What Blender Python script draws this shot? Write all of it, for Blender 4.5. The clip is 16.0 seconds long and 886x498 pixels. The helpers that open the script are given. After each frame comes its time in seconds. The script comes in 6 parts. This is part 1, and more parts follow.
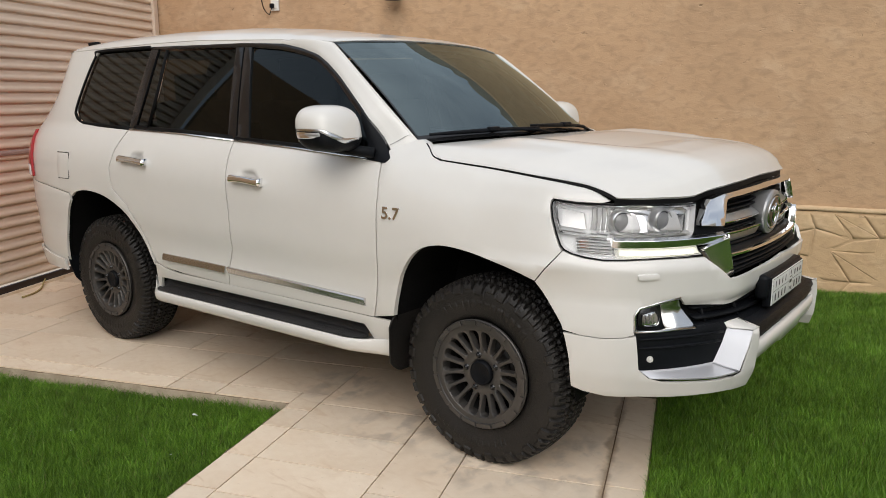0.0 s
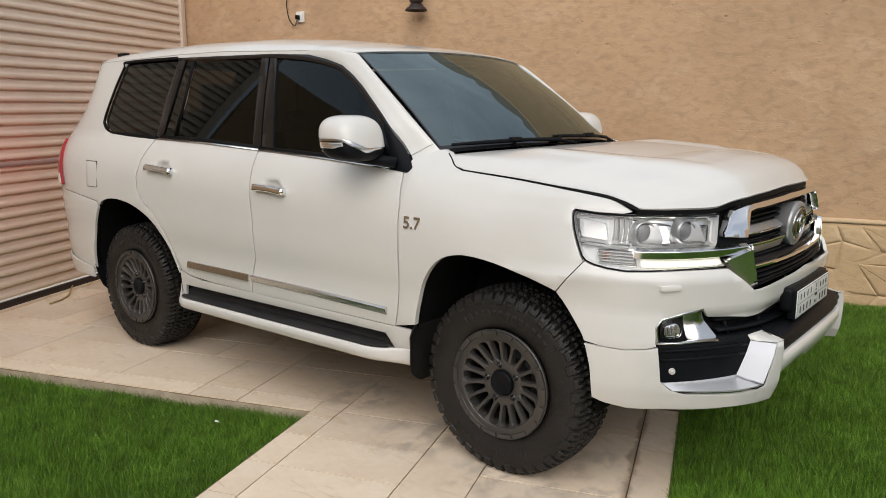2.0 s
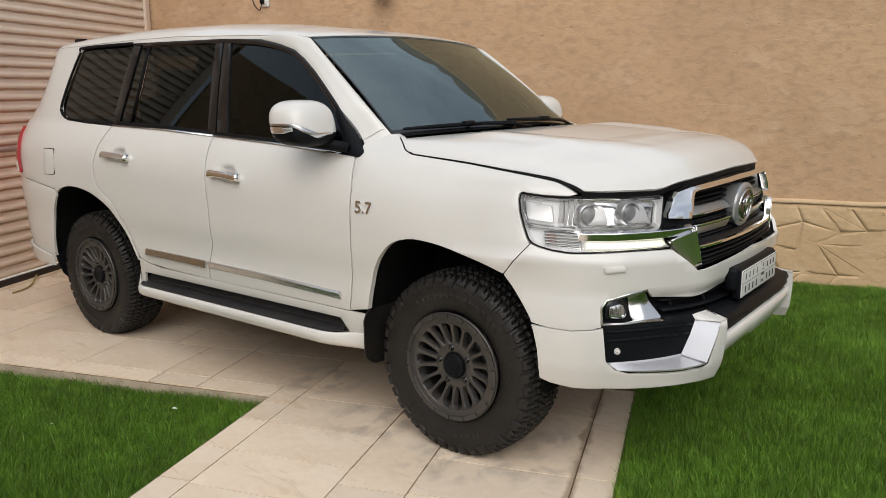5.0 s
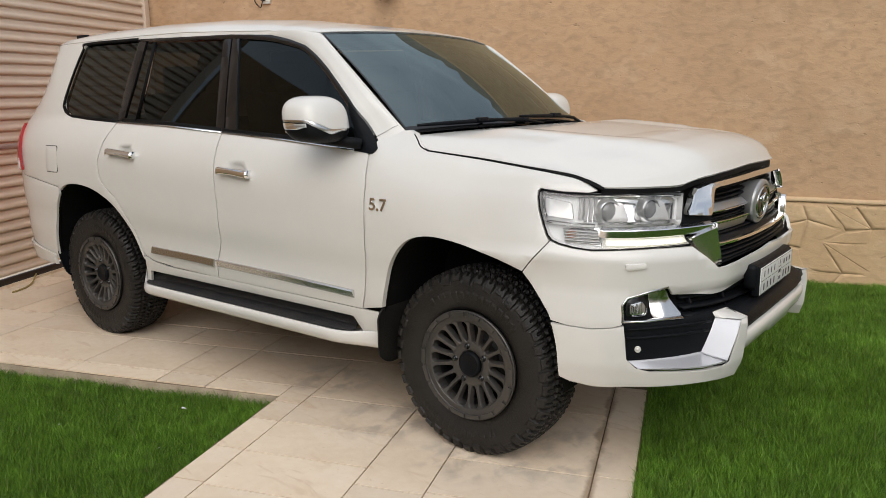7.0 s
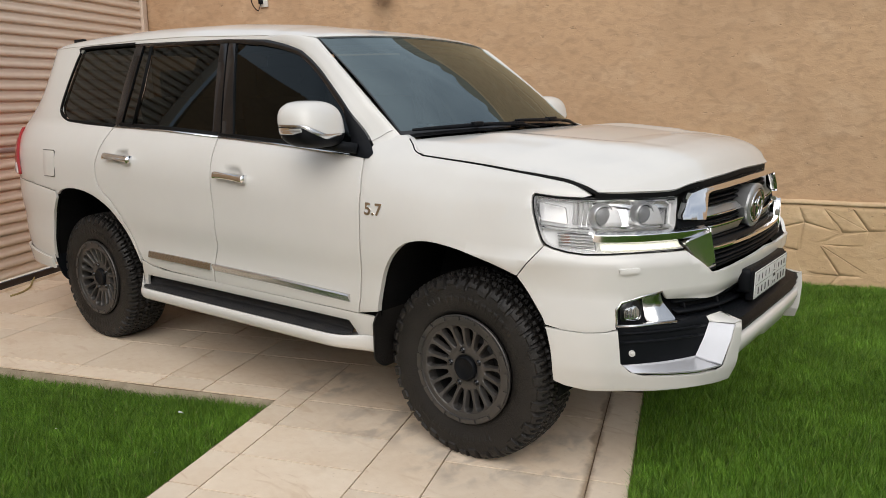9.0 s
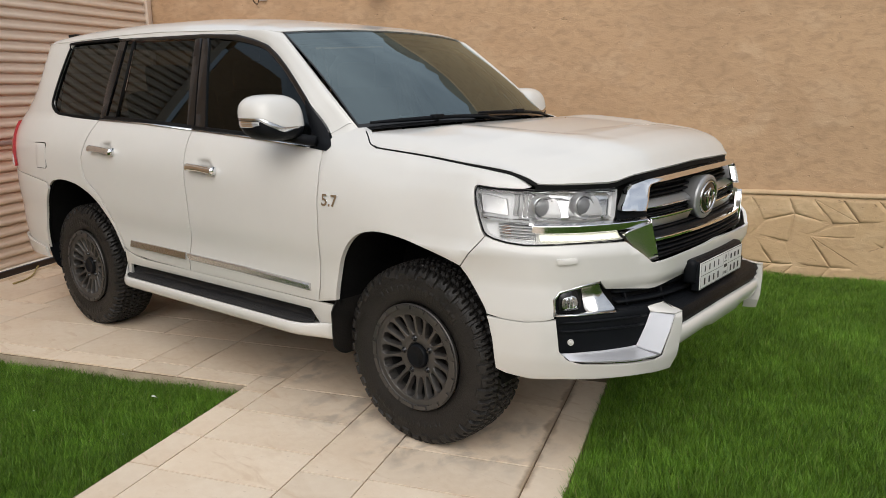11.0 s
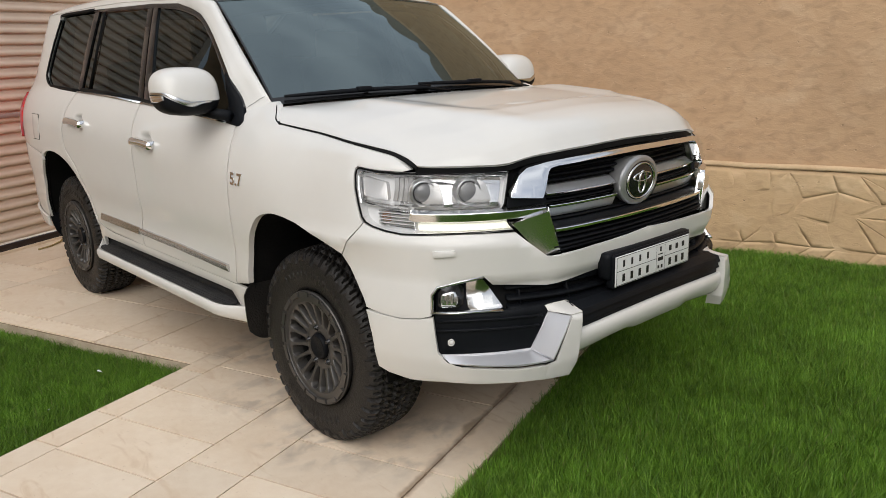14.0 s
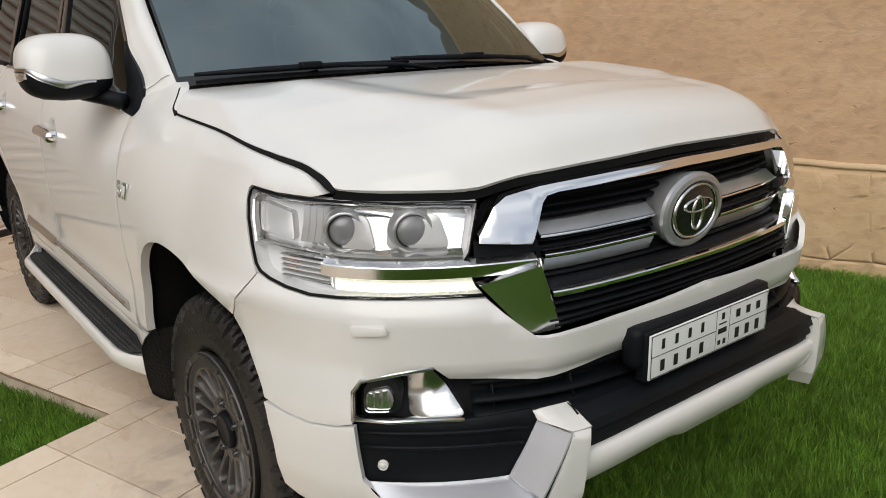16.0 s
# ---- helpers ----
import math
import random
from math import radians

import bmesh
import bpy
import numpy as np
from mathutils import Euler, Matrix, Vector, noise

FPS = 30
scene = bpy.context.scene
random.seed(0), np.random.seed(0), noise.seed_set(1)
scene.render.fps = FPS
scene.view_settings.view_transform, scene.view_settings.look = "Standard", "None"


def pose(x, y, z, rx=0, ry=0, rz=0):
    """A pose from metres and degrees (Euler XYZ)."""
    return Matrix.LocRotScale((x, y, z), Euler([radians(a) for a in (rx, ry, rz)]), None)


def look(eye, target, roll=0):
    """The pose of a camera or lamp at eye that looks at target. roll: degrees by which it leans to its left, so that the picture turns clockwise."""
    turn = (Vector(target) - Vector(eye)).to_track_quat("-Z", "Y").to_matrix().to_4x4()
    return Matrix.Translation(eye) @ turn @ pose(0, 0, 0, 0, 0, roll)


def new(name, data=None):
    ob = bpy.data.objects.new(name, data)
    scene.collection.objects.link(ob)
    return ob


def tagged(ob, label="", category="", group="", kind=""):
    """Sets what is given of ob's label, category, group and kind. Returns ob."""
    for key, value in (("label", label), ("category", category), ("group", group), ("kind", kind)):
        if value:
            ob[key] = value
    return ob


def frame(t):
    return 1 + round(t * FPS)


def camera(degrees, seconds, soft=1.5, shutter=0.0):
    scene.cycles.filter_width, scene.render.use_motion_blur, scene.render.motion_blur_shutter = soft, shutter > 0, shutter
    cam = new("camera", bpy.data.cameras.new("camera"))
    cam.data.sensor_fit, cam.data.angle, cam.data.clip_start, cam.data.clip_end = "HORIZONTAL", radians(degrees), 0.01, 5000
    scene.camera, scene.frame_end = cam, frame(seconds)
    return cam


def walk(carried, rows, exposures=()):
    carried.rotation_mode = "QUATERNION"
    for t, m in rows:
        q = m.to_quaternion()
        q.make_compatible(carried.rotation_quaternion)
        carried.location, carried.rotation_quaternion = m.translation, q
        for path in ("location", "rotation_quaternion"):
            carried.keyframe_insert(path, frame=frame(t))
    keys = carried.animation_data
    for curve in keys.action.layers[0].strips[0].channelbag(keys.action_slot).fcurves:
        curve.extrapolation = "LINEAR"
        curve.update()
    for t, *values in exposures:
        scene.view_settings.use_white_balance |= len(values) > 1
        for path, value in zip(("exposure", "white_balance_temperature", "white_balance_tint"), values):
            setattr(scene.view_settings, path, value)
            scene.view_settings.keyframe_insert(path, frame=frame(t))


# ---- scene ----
cam = camera(59.3, 16.0, soft=0.8)
PATH = [
    (0, (3.167, -3.425, 1.522), (1.982, -1.861, 1.135), -0.2),
    (0.5, (3.161, -3.432, 1.518), (1.965, -1.873, 1.142), 0.0),
    (1, (3.159, -3.427, 1.524), (1.951, -1.876, 1.153), 0.1),
    (1.5, (3.164, -3.432, 1.523), (1.944, -1.89, 1.159), 0.0),
    (2, (3.176, -3.427, 1.519), (1.942, -1.895, 1.159), -0.1),
    (2.5, (3.212, -3.405, 1.518), (1.965, -1.883, 1.16), -0.3),
    (3, (3.282, -3.369, 1.531), (2.034, -1.85, 1.166), -0.4),
    (3.5, (3.338, -3.348, 1.528), (2.091, -1.83, 1.155), -0.4),
    (4, (3.336, -3.338, 1.521), (2.122, -1.797, 1.135), -0.3),
    (6.5, (3.196, -3.394, 1.512), (2.011, -1.834, 1.107), -0.5),
    (7, (3.191, -3.394, 1.502), (2.014, -1.828, 1.103), -0.4),
    (7.5, (3.2, -3.388, 1.514), (2.025, -1.819, 1.116), -0.6),
    (8, (3.206, -3.386, 1.513), (2.034, -1.814, 1.119), -0.7),
    (10.3, (3.236, -3.381, 1.521), (2.039, -1.831, 1.116), -0.2),
    (10.5, (3.309, -3.337, 1.521), (2.102, -1.794, 1.115), -0.4),
    (11, (3.511, -3.239, 1.526), (2.275, -1.723, 1.107), -0.8),
    (11.5, (3.594, -3.17, 1.535), (2.319, -1.692, 1.101), -0.9),
    (12, (3.598, -2.987, 1.543), (2.269, -1.562, 1.091), -0.6),
    (12.5, (3.642, -2.783, 1.552), (2.252, -1.424, 1.081), 0.0),
    (13, (3.831, -2.679, 1.562), (2.362, -1.409, 1.084), -0.3),
    (13.5, (3.965, -2.592, 1.557), (2.481, -1.339, 1.079), -1.5),
    (14, (3.945, -2.459, 1.537), (2.508, -1.161, 1.034), -1.6),
    (14.5, (3.802, -2.261, 1.531), (2.374, -0.964, 1.005), -1.5),
    (15, (3.719, -2.108, 1.52), (2.277, -0.836, 0.971), -1.4),
    (15.4, (3.651, -1.875, 1.5), (2.128, -0.696, 0.96), -1.3),
    (15.5, (3.616, -1.805, 1.496), (2.08, -0.642, 0.96), -1.4),
    (16, (3.395, -1.586, 1.484), (1.871, -0.416, 0.928), -1.4),
]
walk(cam, [(t, look(eye, target, roll)) for t, eye, target, roll in PATH])

# ---- world and light ----
EXPO = 0.16
scene.view_settings.exposure = EXPO
world = bpy.data.worlds.new("sky")
scene.world = world
world.use_nodes = True
wn = world.node_tree
wn.nodes.clear()
w_out = wn.nodes.new("ShaderNodeOutputWorld")
w_bg = wn.nodes.new("ShaderNodeBackground")
w_sky = wn.nodes.new("ShaderNodeTexSky")
w_sky.sky_type = "NISHITA"
w_sky.sun_disc = False
SUN_EL, SUN_ROT = radians(42), radians(147)
w_sky.sun_elevation, w_sky.sun_rotation = SUN_EL, SUN_ROT
w_sky.air_density, w_sky.dust_density, w_sky.ozone_density = 1.0, 4.0, 1.0
# broken cloud cover over the clear sky
w_co = wn.nodes.new("ShaderNodeTexCoord")
w_map = wn.nodes.new("ShaderNodeMapping")
w_map.inputs["Scale"].default_value = (1.0, 1.0, 2.2)
w_no = wn.nodes.new("ShaderNodeTexNoise")
w_no.inputs["Scale"].default_value, w_no.inputs["Detail"].default_value = 1.7, 5.0
w_ra = wn.nodes.new("ShaderNodeValToRGB")
w_ra.color_ramp.elements[0].position, w_ra.color_ramp.elements[1].position = 0.34, 0.66
w_ra.color_ramp.elements[0].color = (0.35, 0.35, 0.35, 1)
w_mix = wn.nodes.new("ShaderNodeMix")
w_mix.data_type = "RGBA"
w_mix.inputs["B"].default_value = (7.4, 7.8, 8.4, 1)
wn.links.new(w_co.outputs["Generated"], w_map.inputs["Vector"])
wn.links.new(w_map.outputs["Vector"], w_no.inputs["Vector"])
wn.links.new(w_no.outputs["Fac"], w_ra.inputs["Fac"])
wn.links.new(w_ra.outputs["Color"], w_mix.inputs["Factor"])
wn.links.new(w_sky.outputs["Color"], w_mix.inputs["A"])
wn.links.new(w_mix.outputs["Result"], w_bg.inputs["Color"])
w_bg.inputs["Strength"].default_value = 0.105
wn.links.new(w_bg.outputs["Background"], w_out.inputs["Surface"])
sun = new("sun", bpy.data.lights.new("sun", "SUN"))
sun.data.energy, sun.data.angle, sun.data.color = 1.5, radians(60), (1.0, 0.985, 0.965)
# the sky's sun_rotation turns clockwise from +y
sd = Vector((math.sin(SUN_ROT) * math.cos(SUN_EL), math.cos(SUN_ROT) * math.cos(SUN_EL), math.sin(SUN_EL)))
sun.matrix_world = look(sd * 20, (0, 0, 0))


# ---- materials ----
def material(name, colour, rough=0.5, metal=0.0, coat=0.0, noise_scale=0.0, noise_amount=0.0, bump_scale=0.0, bump=0.0,
             colour2=None, rough_var=0.0, emit=None, emit_strength=0.0, spec=0.5, random_amount=0.0):
    m = bpy.data.materials.new(name)
    m.use_nodes = True
    nt = m.node_tree
    b = nt.nodes["Principled BSDF"]
    b.inputs["Base Color"].default_value = (*colour, 1)
    b.inputs["Roughness"].default_value = rough
    b.inputs["Metallic"].default_value = metal
    b.inputs["Coat Weight"].default_value = coat
    b.inputs["Coat Roughness"].default_value = 0.03
    b.inputs["Specular IOR Level"].default_value = spec
    co = nt.nodes.new("ShaderNodeTexCoord")
    last = None
    if noise_scale:
        n1 = nt.nodes.new("ShaderNodeTexNoise")
        n1.inputs["Scale"].default_value, n1.inputs["Detail"].default_value = noise_scale, 6
        n2 = nt.nodes.new("ShaderNodeTexNoise")
        n2.inputs["Scale"].default_value, n2.inputs["Detail"].default_value = noise_scale * 9, 4
        nt.links.new(co.outputs["Object"], n1.inputs["Vector"])
        nt.links.new(co.outputs["Object"], n2.inputs["Vector"])
        ad = nt.nodes.new("ShaderNodeMath")
        ad.operation = "MULTIPLY_ADD"
        ad.inputs[1].default_value = 0.4
        nt.links.new(n2.outputs["Fac"], ad.inputs[0])
        nt.links.new(n1.outputs["Fac"], ad.inputs[2])
        mr = nt.nodes.new("ShaderNodeMapRange")
        mr.inputs["From Min"].default_value, mr.inputs["From Max"].default_value = 0.45, 0.95
        nt.links.new(ad.outputs[0], mr.inputs["Value"])
        last = mr.outputs["Result"]
        mx = nt.nodes.new("ShaderNodeMix")
        mx.data_type = "RGBA"
        c2 = colour2 or tuple(c * (1 - noise_amount) for c in colour)
        mx.inputs["A"].default_value, mx.inputs["B"].default_value = (*colour, 1), (*c2, 1)
        nt.links.new(last, mx.inputs["Factor"])
        out = mx.outputs["Result"]
        if random_amount:
            oi = nt.nodes.new("ShaderNodeObjectInfo")
            hs = nt.nodes.new("ShaderNodeHueSaturation")
            r2 = nt.nodes.new("ShaderNodeMapRange")
            r2.inputs["To Min"].default_value, r2.inputs["To Max"].default_value = 1 - random_amount, 1 + random_amount
            nt.links.new(oi.outputs["Random"], r2.inputs["Value"])
            nt.links.new(r2.outputs["Result"], hs.inputs["Value"])
            nt.links.new(out, hs.inputs["Color"])
            out = hs.outputs["Color"]
        nt.links.new(out, b.inputs["Base Color"])
        if rough_var:
            rr = nt.nodes.new("ShaderNodeMapRange")
            rr.inputs["To Min"].default_value, rr.inputs["To Max"].default_value = rough - rough_var, rough + rough_var
            nt.links.new(last, rr.inputs["Value"])
            nt.links.new(rr.outputs["Result"], b.inputs["Roughness"])
    if bump_scale:
        nb = nt.nodes.new("ShaderNodeTexNoise")
        nb.inputs["Scale"].default_value, nb.inputs["Detail"].default_value = bump_scale, 5
        nt.links.new(co.outputs["Object"], nb.inputs["Vector"])
        bp = nt.nodes.new("ShaderNodeBump")
        bp.inputs["Strength"].default_value, bp.inputs["Distance"].default_value = bump, 0.01
        nt.links.new(nb.outputs["Fac"], bp.inputs["Height"])
        nt.links.new(bp.outputs["Normal"], b.inputs["Normal"])
    if emit:
        b.inputs["Emission Color"].default_value = (*emit, 1)
        b.inputs["Emission Strength"].default_value = emit_strength
    return m


def glass_material(name, tint, ior=1.5, gloss=(1.0, 1.0, 1.0)):
    """Thin tinted glass: see-through with a Fresnel gloss."""
    m = bpy.data.materials.new(name)
    m.use_nodes = True
    nt = m.node_tree
    nt.nodes.clear()
    o = nt.nodes.new("ShaderNodeOutputMaterial")
    tr = nt.nodes.new("ShaderNodeBsdfTransparent")
    tr.inputs["Color"].default_value = (*tint, 1)
    gl = nt.nodes.new("ShaderNodeBsdfGlossy")
    gl.inputs["Roughness"].default_value = 0.01
    gl.inputs["Color"].default_value = (*gloss, 1)
    fr = nt.nodes.new("ShaderNodeFresnel")
    fr.inputs["IOR"].default_value = ior
    mx = nt.nodes.new("ShaderNodeMixShader")
    nt.links.new(fr.outputs["Fac"], mx.inputs["Fac"])
    nt.links.new(tr.outputs["BSDF"], mx.inputs[1])
    nt.links.new(gl.outputs["BSDF"], mx.inputs[2])
    nt.links.new(mx.outputs["Shader"], o.inputs["Surface"])
    return m


PAINT = material("pearl_white_paint", (0.668, 0.650, 0.612), 0.36, coat=0.8, noise_scale=1.6, noise_amount=0.04, spec=0.2)
BLACK_PLASTIC = material("black_plastic", (0.0075, 0.0085, 0.0105), 0.45, noise_scale=6, noise_amount=0.4, bump_scale=400, bump=0.15, spec=0.11)
GLOSS_BLACK = material("gloss_black", (0.012, 0.012, 0.013), 0.15, noise_scale=3, noise_amount=0.2)
RUBBER = material("tyre_rubber", (0.0075, 0.0070, 0.0066), 0.50, noise_scale=7, colour2=(0.0185, 0.0160, 0.0138), bump_scale=120, bump=0.4, rough_var=0.1, spec=0.36)
LINER = material("liner_felt", (0.008, 0.008, 0.008), 0.9, noise_scale=8, noise_amount=0.5, bump_scale=60, bump=0.4, spec=0.1)
SEAL = material("rubber_seal", (0.006, 0.006, 0.006), 0.6, noise_scale=9, noise_amount=0.3, spec=0.1)
CHROME = material("chrome", (0.82, 0.82, 0.82), 0.06, 1.0)
REFLECTOR = material("lamp_reflector", (0.80, 0.80, 0.80), 0.10, 0.95)
FRAME_CHROME = material("grille_chrome", (0.80, 0.80, 0.80), 0.11, 1.0)
BLADE = material("brushed_chrome", (0.74, 0.74, 0.74), 0.17, 1.0)
LAMP_SHELL = material("lamp_shell", (0.80, 0.80, 0.80), 0.25, 0.0, noise_scale=9, noise_amount=0.06)
SATIN_LIGHT = material("satin_lamp_trim", (0.64, 0.63, 0.62), 0.25, 0.35, noise_scale=9, noise_amount=0.06)
BARREL = material("dark_barrel", (0.03, 0.03, 0.03), 0.5, 0.3, noise_scale=8, noise_amount=0.4)
SATIN = material("satin_silver", (0.60, 0.60, 0.60), 0.32, 0.9, noise_scale=5, noise_amount=0.1)
SILVER = material("silver_paint", (0.66, 0.66, 0.68), 0.34, 0.5, coat=0.5, noise_scale=4, noise_amount=0.05)
EMBLEM_RING = material("emblem_silver_paint", (0.36, 0.36, 0.36), 0.38, 0.6, noise_scale=5, noise_amount=0.06)
SATIN_TRIM = material("satin_chrome_trim", (0.62, 0.62, 0.61), 0.24, 1.0, noise_scale=5, noise_amount=0.06)
ALLOY = material("gunmetal_alloy", (0.062, 0.060, 0.058), 0.42, 0.5, noise_scale=12, colour2=(0.092, 0.083, 0.075), rough_var=0.1)
GLASS = glass_material("tinted_side_glass", (0.045, 0.047, 0.043), 1.45, (0.60, 0.70, 0.74))
SCREEN = glass_material("windscreen_glass", (0.10, 0.135, 0.135), 2.5, (0.80, 0.97, 1.0))
CLEAR = glass_material("clear_lens", (0.93, 0.93, 0.93), 1.35)
DRL = material("running_light_strip", (0.9, 0.9, 0.85), 0.3, emit=(1.0, 0.97, 0.75), emit_strength=0.5)
RED_LAMP = material("red_lamp_lens", (0.22, 0.005, 0.004), 0.15, coat=0.3, emit=(1.0, 0.01, 0.008), emit_strength=0.06)
AMBER = material("amber_bulb", (0.42, 0.20, 0.10), 0.3)
DRL_RIB = material("running_light_rib", (0.85, 0.84, 0.75), 0.3, emit=(1.0, 0.97, 0.78), emit_strength=0.52)
LAMP_EYE = material("smoky_lens", (0.22, 0.22, 0.225), 0.10, coat=1.0, noise_scale=20, noise_amount=0.2)
CABIN = material("cabin_trim", (0.10, 0.08, 0.06), 0.7, noise_scale=5, noise_amount=0.3)
SEAT = material("beige_leather", (0.32, 0.25, 0.18), 0.55, noise_scale=6, noise_amount=0.2, bump_scale=80, bump=0.2)
PLATE = material("plate_white", (0.75, 0.75, 0.73), 0.4, noise_scale=10, noise_amount=0.06)
INK = material("plate_ink", (0.012, 0.012, 0.012), 0.5)


# ---- mesh helpers ----
def flat_edges(bm, ang):
    """Keep the edges sharper than the angle crisp."""
    bmesh.ops.recalc_face_normals(bm, faces=bm.faces[:])
    for e in bm.edges:
        if len(e.link_faces) == 2 and e.calc_face_angle(0) > radians(ang):
            e.smooth = False
    return bm


LOOP_NORMALS = {}  # exact surface normals of the panels, face corner by face corner


def part(name, bm, mat, parent=None, label="", smooth=True):
    me = bpy.data.meshes.new(name)
    loops = LOOP_NORMALS.pop(bm, None)
    bm.to_mesh(me)
    bm.free()
    me.materials.append(mat)
    if smooth:
        me.polygons.foreach_set("use_smooth", [True] * len(me.polygons))
    if loops:
        me.normals_split_custom_set(loops)
    ob = new(name, me)
    if parent is not None:
        ob.parent = parent
    if label:
        ob["label"] = label
    return ob


def thing(name, label, category, group="", kind="", at=(0, 0, 0)):
    ob = new(name)
    ob.location = at
    return tagged(ob, label, category, group, kind)


def smoothed(pts, n=8):
    """Catmull-Rom through the points, open."""
    p = [Vector(q) for q in pts]
    p = [p[0] * 2 - p[1]] + p + [p[-1] * 2 - p[-2]]
    out = []
    for i in range(1, len(p) - 2):
        a, b, c, d = p[i - 1:i + 3]
        for k in range(n):
            t = k / n
            out.append(0.5 * (2 * b + (c - a) * t + (2 * a - 5 * b + 4 * c - d) * t * t + (3 * b - a - 3 * c + d) * t ** 3))
    out.append(p[-2])
    return [tuple(q) for q in out]


def rounded(poly, r, n=4):
    """Round the corners of a closed 2D polygon."""
    out = []
    k = len(poly)
    for i in range(k):
        a, b, c = Vector(poly[i - 1]), Vector(poly[i]), Vector(poly[(i + 1) % k])
        u, v = a - b, c - b
        rr = min(r, u.length * 0.45, v.length * 0.45)
        p0, p2 = b + u.normalized() * rr, b + v.normalized() * rr
        for j in range(n + 1):
            t = j / n
            out.append(tuple((1 - t) ** 2 * p0 + 2 * t * (1 - t) * b + t * t * p2))
    return out


def patch(poly, fmap, step=0.06, rim=0.015, off=0.0, edge=0.003, flip=False, spread=0.004, tilt=0.0):
    """A panel: a 2D outline cut into small faces, laid on the surface fmap(u, v, off), with a rolled edge and a rim going inwards."""
    area = sum(a[0] * b[1] - b[0] * a[1] for a, b in zip(poly, poly[1:] + poly[:1]))
    if area < 0:
        poly = poly[::-1]
    bm = bmesh.new()
    bm.faces.new([bm.verts.new((u, v, 0)) for u, v in poly])
    us, vs = [p[0] for p in poly], [p[1] for p in poly]
    for lo, hi, no, ax in ((min(us), max(us), (1, 0, 0), 0), (min(vs), max(vs), (0, 1, 0), 1)):
        for k in range(math.floor(lo / step) + 1, math.ceil(hi / step)):
            co = [0, 0, 0]
            co[ax] = k * step + 0.00037
            bmesh.ops.bisect_plane(bm, geom=bm.verts[:] + bm.edges[:] + bm.faces[:], dist=1e-5, plane_co=co, plane_no=no)
    bmesh.ops.triangulate(bm, faces=[f for f in bm.faces if len(f.verts) > 4])
    bound = [e for e in bm.edges if e.is_boundary]
    depth = {v: 0.0 for v in bm.verts}
    if rim:
        r = bmesh.ops.extrude_edge_only(bm, edges=bound)
        for g in r["geom"]:
            if isinstance(g, bmesh.types.BMVert):
                depth[g] = rim
    normal = {}
    h = spread
    for v in bm.verts:
        u, w = v.co.x, v.co.y
        if depth[v] == 0.0:
            nn = (fmap(u + h, w, off) - fmap(u - h, w, off)).cross(fmap(u, w + h, off) - fmap(u, w - h, off))
            normal[v] = ((-nn.normalized() if flip else nn.normalized()) + Vector((0, 0, tilt))).normalized()
        v.co = fmap(u, w, off - depth[v])
    if flip:
        bmesh.ops.reverse_faces(bm, faces=bm.faces[:])
    bm.normal_update()
    lean = {}
    for f in bm.faces:
        if any(depth[v] for v in f.verts):
            for v in f.verts:
                if not depth[v]:
                    lean[v] = lean.get(v, Vector()) + f.normal
    loops = []
    for f in bm.faces:
        side = any(depth[v] for v in f.verts)
        for v in f.verts:
            if side:
                loops.append(f.normal.copy())
            elif v in lean and edge:
                loops.append((normal[v] + lean[v].normalized() * 0.18).normalized())
            else:
                loops.append(normal[v])
    LOOP_NORMALS[bm] = loops
    return bm


def add_box(bm, cx, cy, cz, sx, sy, sz, bevel=0.0, rot=None, seg=2):
    r = bmesh.ops.create_cube(bm, size=1)
    vs = r["verts"]
    for v in vs:
        v.co = Vector((v.co.x * sx, v.co.y * sy, v.co.z * sz))
    if bevel:
        es = list({e for v in vs for e in v.link_edges})
        rb = bmesh.ops.bevel(bm, geom=es, offset=bevel, segments=seg, affect="EDGES", profile=0.7)
        vs = list({v for f in rb["faces"] for v in f.verts} | {v for v in vs if v.is_valid})
    m = Matrix.Translation((cx, cy, cz)) @ (rot.to_4x4() if rot else Matrix())
    for v in vs:
        v.co = m @ v.co
    return vs


def box(cx, cy, cz, sx, sy, sz, bevel=0.0, rot=None):
    bm = bmesh.new()
    add_box(bm, cx, cy, cz, sx, sy, sz, bevel, rot)
    return bm


def grid_surface(f, nu, nv, thick=0.0, flip=False):
    """Surface f(u, v) for u, v in 0..1, with an optional thickness along its normals."""
    bm = bmesh.new()
    vs = [[bm.verts.new(f(i / nu, j / nv)) for j in range(nv + 1)] for i in range(nu + 1)]
    for i in range(nu):
        for j in range(nv):
            q = (vs[i][j], vs[i + 1][j], vs[i + 1][j + 1], vs[i][j + 1])
            bm.faces.new(q[::-1] if flip else q)
    bmesh.ops.remove_doubles(bm, verts=bm.verts[:], dist=1e-5)
    if thick:
        bm.normal_update()
        low = {v: v.co - v.normal * thick for v in bm.verts}
        rim_edges = [e for e in bm.edges if e.is_boundary]
        for e in rim_edges:
            e.smooth = False
        r = bmesh.ops.extrude_edge_only(bm, edges=rim_edges)
        news = [g for g in r["geom"] if isinstance(g, bmesh.types.BMVert)]
        olds = {tuple(round(c, 6) for c in v.co): v for v in low}
        for g in news:
            o = olds.get(tuple(round(c, 6) for c in g.co))
            if o:
                g.co = low[o]
    return bm


